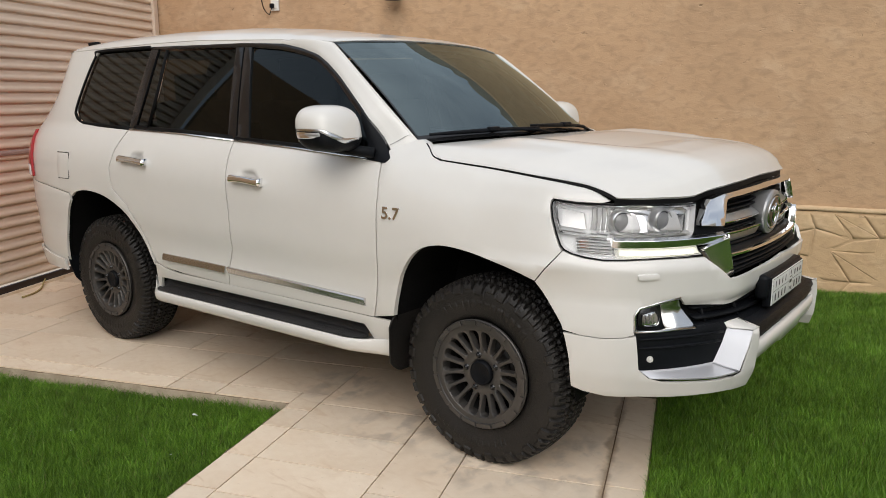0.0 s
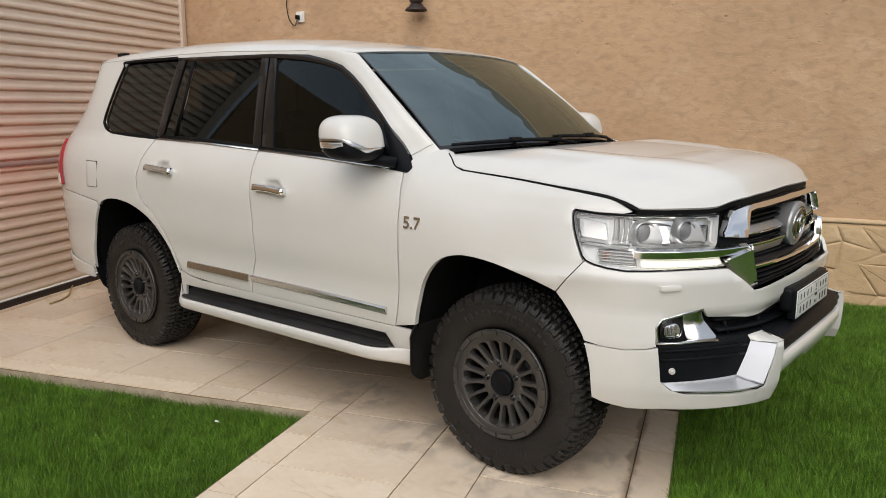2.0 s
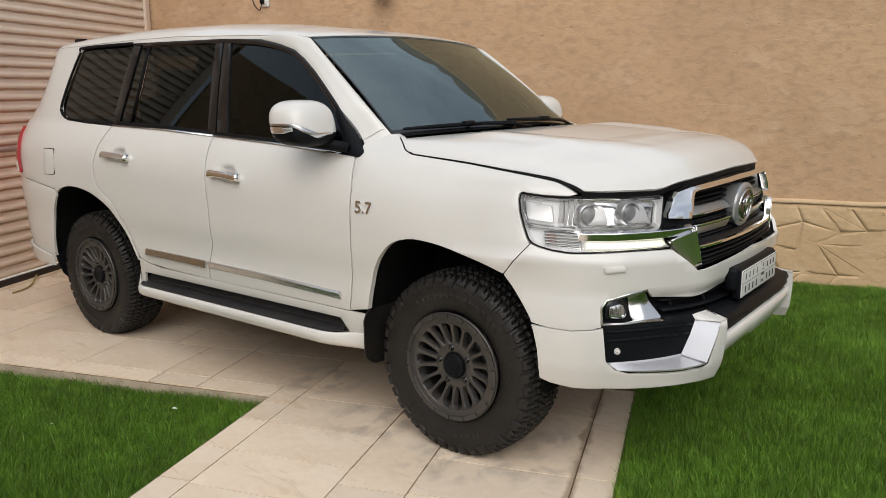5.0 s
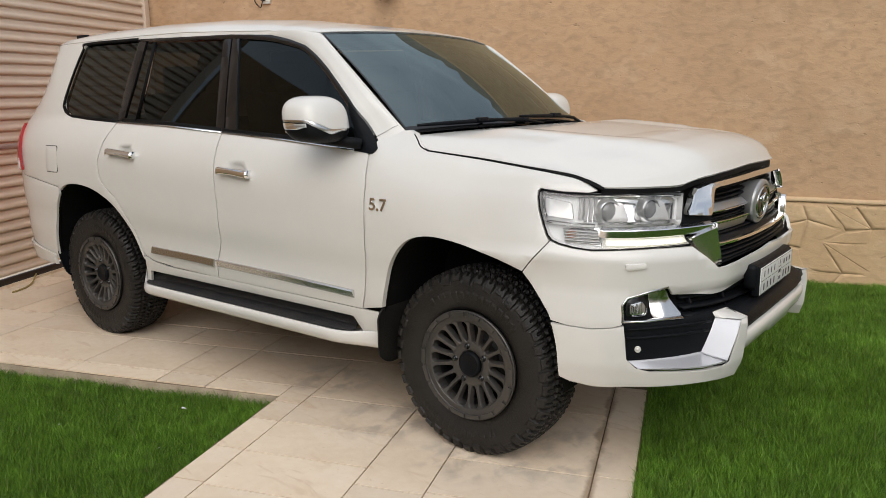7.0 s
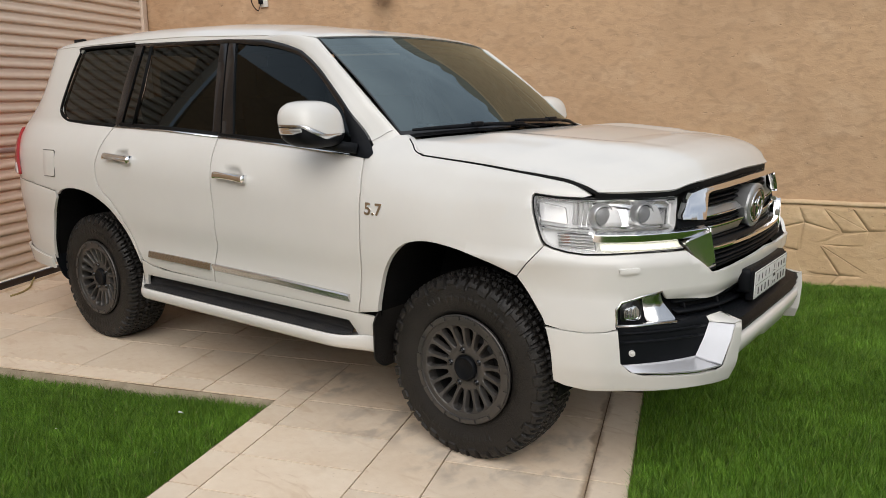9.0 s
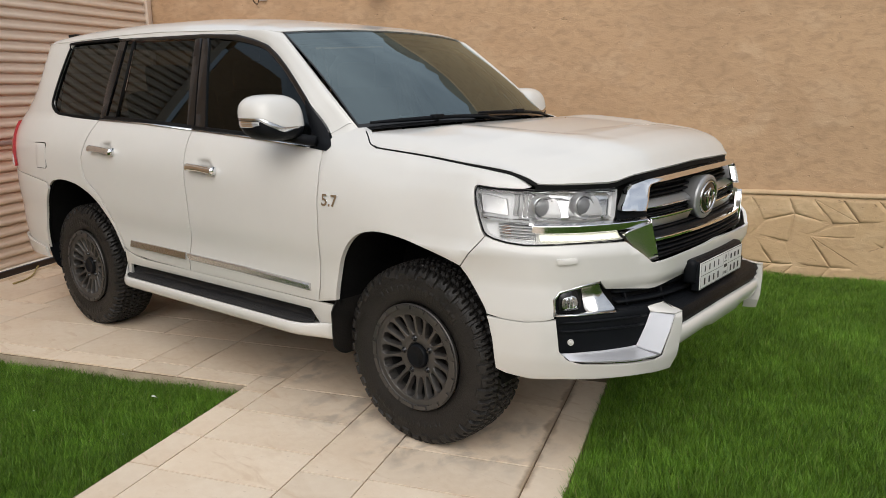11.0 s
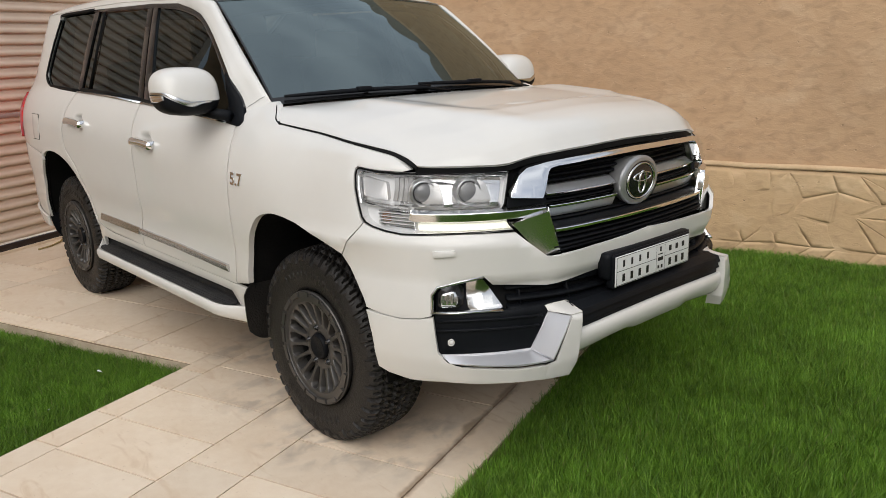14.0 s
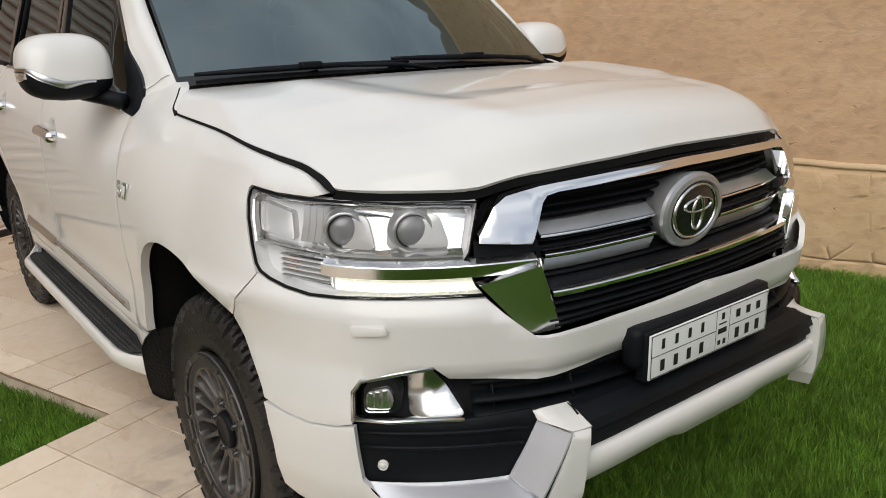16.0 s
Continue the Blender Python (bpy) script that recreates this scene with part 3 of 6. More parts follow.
def plan_table():
    p = [np.array((PLAN[1][0], -PLAN[1][1]))] + [np.array(q, float) for q in PLAN] + [np.array((PLAN[-2][0], -PLAN[-2][1]))]
    out = []
    for i in range(1, len(p) - 2):
        a, b, c, d = p[i - 1:i + 3]
        for t in np.linspace(0, 1, 40, endpoint=False):
            out.append(0.5 * (2 * b + (c - a) * t + (2 * a - 5 * b + 4 * c - d) * t * t + (3 * b - a - 3 * c + d) * t ** 3))
    out = np.array(out + [p[-2]])
    s = np.concatenate(([0.0], np.cumsum(np.linalg.norm(np.diff(out, axis=0), axis=1))))
    s -= s[int(np.argmin(np.abs(out[:, 0])))]
    return s, out


PS, PC = plan_table()
NOSE = float(PS[-1])
TAIL = float(PS[0])


def ease(a, b, x):
    t = min(max((x - a) / (b - a), 0), 1)
    return t * t * (3 - 2 * t)


def belt(s):
    return float(np.interp(s, [-1.6, -1, 0, 0.92, 1.2, 1.95], [1.35, 1.335, 1.31, 1.25, 1.235, 1.15]))


def soft_interp(x, xs, ys):
    """Linear interpolation, smoothed over a short span."""
    return float(sum(w * np.interp(x + d, xs, ys) for d, w in ((-0.008, 0.2), (-0.004, 0.2), (0, 0.2), (0.004, 0.2), (0.008, 0.2))))


def tuck(s, z):
    """How far the skin lies inside the plan curve."""
    d = z - belt(s)
    low = 0.25 * max(0.0, 0.80 - z) ** 1.75 + 0.012 * math.exp(-((z - 0.72) / 0.09) ** 2)
    if d < 0:
        q = min(1.0, -d / 0.30)
        up = 0.10 * (1 - q) ** 2.4
    else:
        up = 0.10 + 0.25 * d + 0.12 * d * d
    under = ease(2.12, 2.34, s)
    nose = soft_interp(z, [0.40, 0.5, 0.6, 0.66, 0.745, 0.787, 0.892, 0.904, 0.94, 1.0, 1.1, 1.18, 1.3], [0.03, 0.005, 0, 0.004, 0.016 + 0.036 * under, 0.024, 0.015, 0.030, 0.056, 0.070, 0.09, 0.12, 0.16])
    w = ease(1.05, 1.95, s)
    v = (1 - w) * (low + up) + w * nose
    # upright bend beside the plate
    v -= 0.013 * max(0.0, 1 - abs(s - 2.56) / 0.15) * ease(0.725, 0.74, z) * (1 - ease(0.85, 0.90, z))
    # fuller corner round the outer end of the headlight
    v -= 0.030 * ease(1.40, 1.72, s) * (1 - ease(1.76, 2.02, s)) * ease(0.82, 0.96, z)
    if d > 0:
        v += 0.9 * d * ease(0.74, 0.99, s)
    if s < -1.9:
        v += ease(1.9, 2.5, -s) * max(d, 0) * 0.45
    return v


def skin(s, z, off=0.0):
    side = 1
    if s > NOSE:
        s, side = 2 * NOSE - s, -1
    e = 0.02
    x, y = np.interp(s, PS, PC[:, 0]), np.interp(s, PS, PC[:, 1])
    if s + e > NOSE:
        tx, ty = 0.0, 1.0
    elif s - e < TAIL:
        tx, ty = 0.0, -1.0
    else:
        tx = np.interp(s + e, PS, PC[:, 0]) - np.interp(s - e, PS, PC[:, 0])
        ty = np.interp(s + e, PS, PC[:, 1]) - np.interp(s - e, PS, PC[:, 1])
    l = math.hypot(tx, ty)
    i = tuck(s, z) - off
    return Vector((x - ty / l * i, side * (y + tx / l * i), z))


def skin_far(s, z, off=0.0):
    p = skin(s, z, off)
    return Vector((p.x, -p.y, p.z))


def glass_skin(s, z, off=0.0):
    """Side glass: straight lines from belt to roof with a slight barrel."""
    y = []
    for zz in (1.42, 1.74):
        q = [skin(s + d, zz, off) for d in (-0.2, -0.1, 0.0, 0.1, 0.2)]
        y.append(sum(v.y for v in q) / 5)
    k = (z - 1.42) / 0.32
    return Vector((skin(s, z, off).x, y[0] + (y[1] - y[0]) * k - 0.010 * k * (1 - k), z))


def glass_far(s, z, off=0.0):
    p = glass_skin(s, z, off)
    return Vector((p.x, -p.y, p.z))


SIDES = ((skin, False), (skin_far, True))


def both(name, poly, mat, parent, label="", **kw):
    """The panel on both sides of the car."""
    return [part(name, patch(list(poly), f, flip=fl, **kw), mat, parent, label) for f, fl in SIDES]


def both_glass(name, poly, parent, **kw):
    for f, fl in ((glass_skin, False), (glass_far, True)):
        part(name, patch(list(poly), f, flip=fl, spread=0.06, tilt=0.10, **kw), GLASS, parent)


def whole(half):
    """A half outline that starts and ends on the middle line, completed across the nose."""
    return list(half) + [(2 * NOSE - s, z) for s, z in reversed(half)]


def arc(cx, cz, r, a0, a1, n=20, squash=1.0):
    return [(cx + r * math.cos(radians(a0 + (a1 - a0) * k / n)), cz + squash * r * math.sin(radians(a0 + (a1 - a0) * k / n))) for k in range(n + 1)]


FC, RC = (1.42, 0.47), (-1.35, 0.49)  # middles of the wheel arches
FRONT_ARCH = smoothed([(1.0, 0.545), (1.026, 0.666), (1.055, 0.759), (1.108, 0.842), (1.168, 0.894), (1.237, 0.917), (1.314, 0.922), (1.44, 0.907), (1.565, 0.881), (1.66, 0.851), (1.712, 0.825), (1.757, 0.774), (1.803, 0.713), (1.834, 0.660), (1.860, 0.56), (1.868, 0.44)], 4)
REAR_ARCH = smoothed([(-1.83, 0.45), (-1.79, 0.60), (-1.75, 0.733), (-1.691, 0.838), (-1.648, 0.896), (-1.60, 0.934), (-1.517, 0.954), (-1.402, 0.958), (-1.258, 0.94), (-1.124, 0.897), (-1.03, 0.848), (-0.967, 0.795), (-0.903, 0.723), (-0.85, 0.652), (-0.803, 0.568)], 4)

car = thing("suv", "white full-size off-road SUV with all-terrain tyres parked askew", "car")

# inner shell that shows black through the gaps
shell = [(TAIL, 0.47), *REAR_ARCH, *FRONT_ARCH, (2.0, 0.44), (2.08, 0.44), (2.08, 0.86), (1.78, 0.90), (1.68, 1.0), (1.66, 1.12), (1.2, 1.2), (0.9, 1.21), (0, 1.28), (-1.0, 1.31), (-1.6, 1.32), (-2.3, 1.30), (TAIL, 1.3)]
both("inner_shell", shell, SEAL, car, step=0.12, rim=0.0, off=-0.03, edge=0)

# front fender
fender = [(0.893, 0.553), (0.912, 0.62), (0.931, 0.8), (0.934, 0.97), (0.929, 1.1), (0.905, 1.2), (0.893, 1.24), (0.900, 1.287), (0.93, 1.312), (0.97, 1.330),
          (1.026, 1.334), (1.067, 1.322), (1.102, 1.302), (1.142, 1.275), (1.189, 1.2535), (1.30, 1.243), (1.48, 1.227), (1.66, 1.209), (1.773, 1.196), (1.868, 1.181), (1.90, 1.1735), (1.930, 1.162), (1.964, 1.147), (1.982, 1.138),
          (1.95, 1.131), (1.85, 1.134), (1.78, 1.141), (1.758, 1.1425), (1.749, 1.134), (1.750, 1.112), (1.760, 1.068), (1.781, 1.013), (1.800, 0.971), (1.812, 0.953), (1.709, 0.832)]
fender += [q for q in reversed(FRONT_ARCH) if q[0] < 1.70 and q[1] > 0.553]
both("front_fender", fender, PAINT, car, step=0.045, rim=0.025)
# front and rear door
front_door = [(0.884, 1.236), (0.898, 1.2), (0.922, 1.1), (0.927, 0.97), (0.924, 0.8), (0.905, 0.62), (0.886, 0.55), (-0.13, 0.55), (-0.122, 0.625), (-0.077, 0.754), (-0.078, 0.93), (-0.100, 1.158), (-0.113, 1.296), (0.35, 1.276), (0.767, 1.248)]
CUPS = ((0.072, 1.121), (-0.915, 1.173))


def cupped(s, z, off=0.0):
    """The door skin with the hollows behind the pull handles."""
    d = 0.0
    for cs, cz in CUPS:
        d += 0.022 * (1 - ease(0.35, 1.0, math.hypot((s - cs) / 0.088, (z - cz) / 0.046)))
    return skin(s, z, off - d)


def cupped_far(s, z, off=0.0):
    p = cupped(s, z, off)
    return Vector((p.x, -p.y, p.z))


doors = [part("front_door", patch(list(front_door), f, flip=fl, step=0.024), PAINT, car) for f, fl in ((cupped, False), (cupped_far, True))]
rear_door = [(-0.120, 1.297), (-0.107, 1.158), (-0.085, 0.93), (-0.084, 0.754), (-0.129, 0.625), (-0.137, 0.55), (-0.517, 0.556), (-0.70, 0.570), (-0.775, 0.592), (-0.845, 0.70), (-0.903, 0.782), (-0.962, 0.853), (-1.029, 0.918), (-1.105, 0.960), (-1.148, 0.992), (-1.165, 1.04), (-1.172, 1.112), (-1.135, 1.22), (-1.08, 1.328), (-0.6, 1.318)]
rdoors = [part("rear_door", patch(list(rear_door), f, flip=fl, step=0.024), PAINT, car) for f, fl in ((cupped, False), (cupped_far, True))]
# quarter panel with the rear pillar
quarter = [(-1.088, 1.330), (-1.142, 1.22), (-1.179, 1.112), (-1.172, 1.038), (-1.154, 0.987), (-1.110, 0.953), (-1.035, 0.911), (-0.969, 0.847), (-0.910, 0.776), (-0.852, 0.694), (-0.805, 0.60)] + [q for q in reversed(REAR_ARCH) if q[0] > -1.645] + [(-1.66, 0.929), (-1.80, 0.945), (-2.0, 0.964), (-2.40, 0.985), (-2.40, 1.30), (TAIL + 0.45, 1.33), (TAIL + 0.55, 1.80), (-1.9, 1.815), (-1.0, 1.83), (-0.6, 1.83), (0.1, 1.803), (0.1, 1.78), (-0.2, 1.795), (-1.035, 1.806), (-1.585, 1.80), (-1.62, 1.76), (-1.68, 1.61), (-1.728, 1.45), (-1.71, 1.405), (-1.66, 1.375), (-1.59, 1.357)]
quarters = both("quarter_panel", quarter, PAINT, car, step=0.06)
# sill
both("sill", [(0.995, 0.546), (-0.60, 0.550), (-0.70, 0.563), (-0.79, 0.585), (-0.81, 0.42), (-0.79, 0.42), (-0.76, 0.503), (0.82, 0.503), (0.88, 0.42), (0.985, 0.42)], PAINT, car, step=0.08)
# rear bumper
rear_bumper = [q for q in reversed(REAR_ARCH) if q[0] < -1.65] + [(-1.84, 0.44), (-2.3, 0.40), (TAIL, 0.40), (TAIL, 0.97), (-2.4, 0.979), (-2.0, 0.958), (-1.80, 0.939), (-1.667, 0.923)]
both("rear_bumper", rear_bumper, PAINT, car, step=0.06)
both("bumper_lip", [(-1.85, 0.40), (TAIL, 0.38), (TAIL, 0.50), (-2.2, 0.50), (-1.85, 0.47)], PAINT, car, step=0.08, off=0.02)
# tailgate
for f, fl in SIDES:
    part("tailgate", patch([(TAIL, 0.98), (TAIL + 0.44, 0.99), (TAIL + 0.44, 1.33), (TAIL, 1.33)], f, flip=fl), PAINT, car)
both("tail_lamp", rounded([(-2.17, 1.0), (-2.75, 1.0), (-2.75, 1.305), (-2.33, 1.305), (-2.24, 1.2)], 0.02), RED_LAMP, car, "lit red tail lamp", off=0.018, step=0.05)

both("reverse_lens", rounded([(-2.215, 1.005), (-2.52, 1.005), (-2.52, 1.075), (-2.225, 1.075)], 0.01), LAMP_SHELL, car, "clear lower lens of the tail lamp", off=0.020, step=0.05)
BRAKE = material("lit_brake_lens", (0.4, 0.01, 0.008), 0.2, emit=(1.0, 0.03, 0.02), emit_strength=3.0)
both("brake_lamp", rounded([(-2.54, 1.02), (-2.74, 1.02), (-2.74, 1.28), (-2.54, 1.28)], 0.02), BRAKE, car, "lit red brake lamp", off=0.022, step=0.08)

# roof
XS = [0.55, 0.3, 0.0, -0.4, -1.0, -1.6, -1.95, -2.2]
ZC = [1.797, 1.845, 1.882, 1.908, 1.918, 1.905, 1.878, 1.825]


def screen_top(v):
    return Vector((0.43 + 0.10 * (1 - v * v), 0.668 * v, 1.772 + 0.024 * (1 - v * v)))


def screen_foot(v):
    return Vector((1.02 + 0.17 * (1 - v * v), 0.752 * v, 1.318 + 0.02 * (1 - v * v)))


def roof_edge(t):
    """Side line of the roof from the front corner back."""
    c = screen_top(-1)
    if t < 0.15:
        k = t / 0.15
        q = skin(0.1, 1.79)
        return c.lerp(q, k) + Vector((0, -0.012 * math.sin(math.pi * k), 0.012 * math.sin(math.pi * k)))
    k = (t - 0.15) / 0.85
    s = 0.1 - k * 2.35
    return skin(s, float(np.interp(s, [-2.25, -1.9, -1.0, -0.6, 0.1], [1.79, 1.81, 1.826, 1.826, 1.80]) ) - 0.003)


def roof_f(u, v):
    v = 2 * v - 1
    e = roof_edge(u)
    top = screen_top(0)
    xc = top.x + (-2.28 - top.x) * u
    k = abs(v)
    x = xc + (e.x - xc) * k ** 2.2
    zc = float(np.interp(-xc, [-q for q in XS], ZC))
    n = 3.2
    z = e.z + (zc - e.z) * max(0.0, 1 - k ** n) ** (1 / 1.7)
    y = (1 if v > 0 else -1) * abs(e.y) * (k ** 0.9)
    if u == 0:
        p = screen_top(v)
        return p + Vector((-0.004, 0, 0.004))
    return Vector((x, y, z))


part("roof", grid_surface(roof_f, 60, 44, 0.004), PAINT, car)
# front pillars
pil_in = [tuple(roof_edge(0.15 * k)) for k in (1.0, 0.66, 0.33, 0.0)] + [tuple(screen_top(-1).lerp(screen_foot(-1), k) + Vector((0, -0.008 * math.sin(math.pi * k), 0.006 * math.sin(math.pi * k)))) for k in (0.12, 0.3, 0.5, 0.7, 0.88, 1.0)]
pil_out = [(0.09, 1.783), (0.25, 1.752), (0.37, 1.718), (0.455, 1.672), (0.538, 1.615), (0.625, 1.545), (0.716, 1.469), (0.80, 1.39), (0.875, 1.315), (0.905, 1.288)]


def pillar_f(u, v):
    t = u * (len(pil_in) - 1)
    i = min(int(t), len(pil_in) - 2)
    a = Vector(pil_in[i]).lerp(Vector(pil_in[i + 1]), t - i)
    p = Vector(pil_out[i]).lerp(Vector(pil_out[i + 1]), t - i)
    b = skin(p.x, p.y)
    m = a.lerp(b, v)
    d = (b - a).length
    m = m + Vector((0.55, 0.0, 0.83)) * (0.017 * math.sin(math.pi * min(1.0, v / 0.6)) * ease(0.0, 0.15, u) * (1 - ease(0.85, 1.0, u)))
    return m + Vector((0.35, -0.75, 0.55)).normalized() * d * 0.5 * (v * (1 - v)) * (1 - ease(0.72, 1.0, u))


for sgn in (1, -1):
    part("front_pillar", grid_surface(lambda u, v: Vector((pillar_f(u, v).x, sgn * pillar_f(u, v).y, pillar_f(u, v).z)), 40, 8, 0.012, flip=sgn > 0), PAINT, car)

    part("pillar_seam", tube([(lambda q: (q.x + 0.001, sgn * (q.y - 0.002), q.z + 0.0015))(pillar_f(0.93, k / 8)) for k in range(1, 9)], 0.0007, 5), SEAL, car)

# windscreen with its black border, cowl
def screen_f(u, v, off=0.0):
    v = 2 * v - 1
    a, b = screen_top(v), screen_foot(v)
    p = a.lerp(b, u)
    return p + Vector((0.6, 0, 0.75)) * (0.03 * math.sin(math.pi * u) * (1 - 0.5 * v * v) + off)


part("windscreen", grid_surface(lambda u, v: screen_f(u, v), 24, 30), SCREEN, car)
for lo, hi in ((0.0, 0.005), (0.995, 1.0)):
    part("screen_border", grid_surface(lambda u, v: screen_f(u, lo + (hi - lo) * v, 0.003), 24, 2), GLOSS_BLACK, car)
part("screen_border", grid_surface(lambda u, v: screen_f(0.006 * u, v, 0.003), 2, 30), GLOSS_BLACK, car)
part("screen_border", grid_surface(lambda u, v: screen_f(0.945 + 0.055 * u, v, 0.003), 2, 30), GLOSS_BLACK, car)


def hood_rear(v):
    k = abs(v)
    if k <= 0.93:
        w = v / 0.93
        return Vector((1.055 + 0.19 * (1 - w * w), 0.762 * w, 1.312 + 0.022 * (1 - w * w)))
    t = (k - 0.93) / 0.07
    a, b = Vector((1.055, -0.762, 1.312)), skin(1.19, 1.259, -0.002)
    p = a.lerp(b, t) + Vector((-0.012, 0, 0)) * math.sin(math.pi * t)
    return Vector((p.x, p.y * (1 if v < 0 else -1), p.z))


part("cowl", grid_surface(lambda u, v: screen_foot(2 * v - 1).lerp(hood_rear((2 * v - 1) * 0.93), u * 1.06 - 0.08) + Vector((0, 0, -0.012 - 0.006 * math.sin(math.pi * u))), 6, 30, 0.01), BLACK_PLASTIC, car)

# bonnet: centre recess between two long ridges, soft shoulders, short drop at the leading edge
GAP_LINE = smoothed([(1.19, 1.257), (1.48, 1.231), (1.66, 1.214), (1.773, 1.202), (1.868, 1.188), (1.935, 1.170), (1.975, 1.157), (2.008, 1.1445)], 8)


def gap_half(s):
    return float(np.interp(s, [1.19, 1.6, 1.85, 2.0], [0.003, 0.004, 0.0065, 0.008]))


hood_side = [(s, z + gap_half(s)) for s, z in GAP_LINE]


def hood_front(v):
    k = abs(v)
    s = NOSE - (NOSE - 2.008) * k ** 0.92
    z = soft_interp(s, [2.0, 2.1, 2.2, 2.36, 2.41, 2.46, 2.5, 2.55, 2.6, 2.7, 2.8, 2.9, NOSE], [1.150, 1.151, 1.152, 1.152, 1.155, 1.165, 1.172, 1.178, 1.181, 1.185, 1.187, 1.190, 1.192])
    p = skin(s, z, -0.002 + 0.03 * ease(2.38, 2.6, s))
    return Vector((p.x, p.y if v < 0 else -p.y, p.z))


def hood_f(u, v):
    v = 2 * v - 1
    k = abs(v)
    side = 1 if v < 0 else -1
    # side edge along the fender gap
    i = (u ** 0.9) * (len(hood_side) - 1)
    j = min(int(i), len(hood_side) - 2)
    q2 = Vector(hood_side[j]).lerp(Vector(hood_side[j + 1]), i - j)
    q = skin(q2.x, q2.y, -0.002)
    a, b = hood_rear(v), hood_front(v)
    p = a.lerp(b, u)
    e = hood_rear(-1).lerp(hood_front(-1), u)
    w = ease(0.5, 1.0, k)
    p += Vector(((q.x - e.x) * w, (q.y - e.y) * w * side, 0))
    d = b.x - p.x
    y, ye = abs(p.y), abs(q.y)
    # crest height by the distance from the front edge
    zc = soft_interp(d, [0.0, 0.02, 0.06, 0.10, 0.17, 0.29, 0.42, 0.60, 0.80, 1.0, 1.15], [b.z, b.z + 0.036, b.z + 0.072, b.z + 0.090, b.z + 0.111, b.z + 0.130, 1.315, 1.329, 1.342, 1.348, 1.350])
    fade = ease(0.0, 0.2, u) * (1 - ease(0.74, 0.96, u))
    crest = 0.57 - 0.10 * u
    zc += fade * (0.007 * math.exp(-((y - crest) / 0.06) ** 2) - 0.009 * (1 - ease(crest - 0.16, crest - 0.05, y)))
    zc += 0.012 * ease(0.0, 0.3, u) * (1 - ease(0.85, 1.0, u)) * max(0.0, 1 - (y / 0.5) ** 2)
    # shoulder down to the side edge
    lo = crest + 0.02
    t = max(0.0, min(1.0, (y - lo) / max(ye - lo, 0.05)))
    h = 0.42 * t + 0.58 * t ** 4
    z = zc + (q.z - zc) * h
    z = z + (b.z - z) * ease(0.97, 1.0, u) ** 2
    p.z = a.z + (z - a.z) * ease(-0.04, 0.26, u)
    if k >= 0.999:
        p.z = q.z
    return p


part("bonnet", grid_surface(hood_f, 72, 96, 0.016), PAINT, car)
for f, fl in SIDES:
    part("bonnet_seal", strip_on(f, smoothed([(1.063, 1.320), (1.097, 1.2995), (1.137, 1.2725), (1.19, 1.2555)], 4), 0.0022, -0.003, 0.005), SEAL, car)
# black seal under the front edge of the bonnet
part("bonnet_seal", grid_surface(lambda u, v: (lambda p: Vector((p.x - 0.010, p.y * 0.995, p.z - 0.002 - 0.026 * u)))(hood_front(2 * v - 1)), 2, 60, 0.01), SEAL, car)
for f, fl in SIDES:
    part("bonnet_seal", strip_on(f, GAP_LINE, 0.0085, -0.013, 0.008, lambda t: 0.45 + 0.55 * t), SEAL, car)

# ---- side windows ----
quarter_glass = rounded([(-1.105, 1.348), (-1.585, 1.366), (-1.685, 1.405), (-1.712, 1.45), (-1.664, 1.605), (-1.60, 1.77), (-1.575, 1.788), (-1.03, 1.798)], 0.02)
quarter_glass = [(-1.38 + (s + 1.38) * 1.04, 1.58 + (z - 1.58) * 1.05) for s, z in quarter_glass]
both_glass("quarter_window", quarter_glass, car, off=-0.012, rim=0, step=0.1)
qo = [(-1.09, 1.338), (-1.59, 1.358), (-1.665, 1.378), (-1.712, 1.407), (-1.728, 1.45), (-1.68, 1.61), (-1.618, 1.768), (-1.585, 1.80), (-1.03, 1.806)]
for f, fl in SIDES:
    part("window_seal", strip_on(f, smoothed(qo, 5), 0.010, -0.006, 0.008), SEAL, car)
rear_glass = [(-0.178, 1.315), (-0.90, 1.34), (-0.862, 1.55), (-0.855, 1.775), (-0.245, 1.765)]
both_glass("side_window", rounded(rear_glass, 0.015), car, off=-0.012, rim=0, step=0.1)
both_glass("vent_window", rounded([(-0.93, 1.345), (-1.04, 1.345), (-0.99, 1.55), (-0.955, 1.775), (-0.885, 1.775), (-0.892, 1.55)], 0.012), car, off=-0.012, rim=0, step=0.1)
front_glass = [(-0.03, 1.312)] + [(0.795, 1.262), (0.81, 1.34), (0.745, 1.405), (0.66, 1.48), (0.57, 1.561), (0.48, 1.625), (0.391, 1.676), (0.30, 1.71), (0.199, 1.736), (0.03, 1.757), (-0.137, 1.765)]
both_glass("side_window", front_glass, car, off=-0.012, rim=0, step=0.1)
# black frames and pillars
band = [(-1.03, 1.800), (-0.2, 1.788), (0.0, 1.778), (0.107, 1.768), (0.25, 1.742), (0.36, 1.712), (0.45, 1.662), (0.538, 1.602), (0.625, 1.53), (0.716, 1.452), (0.80, 1.372), (0.87, 1.30)]
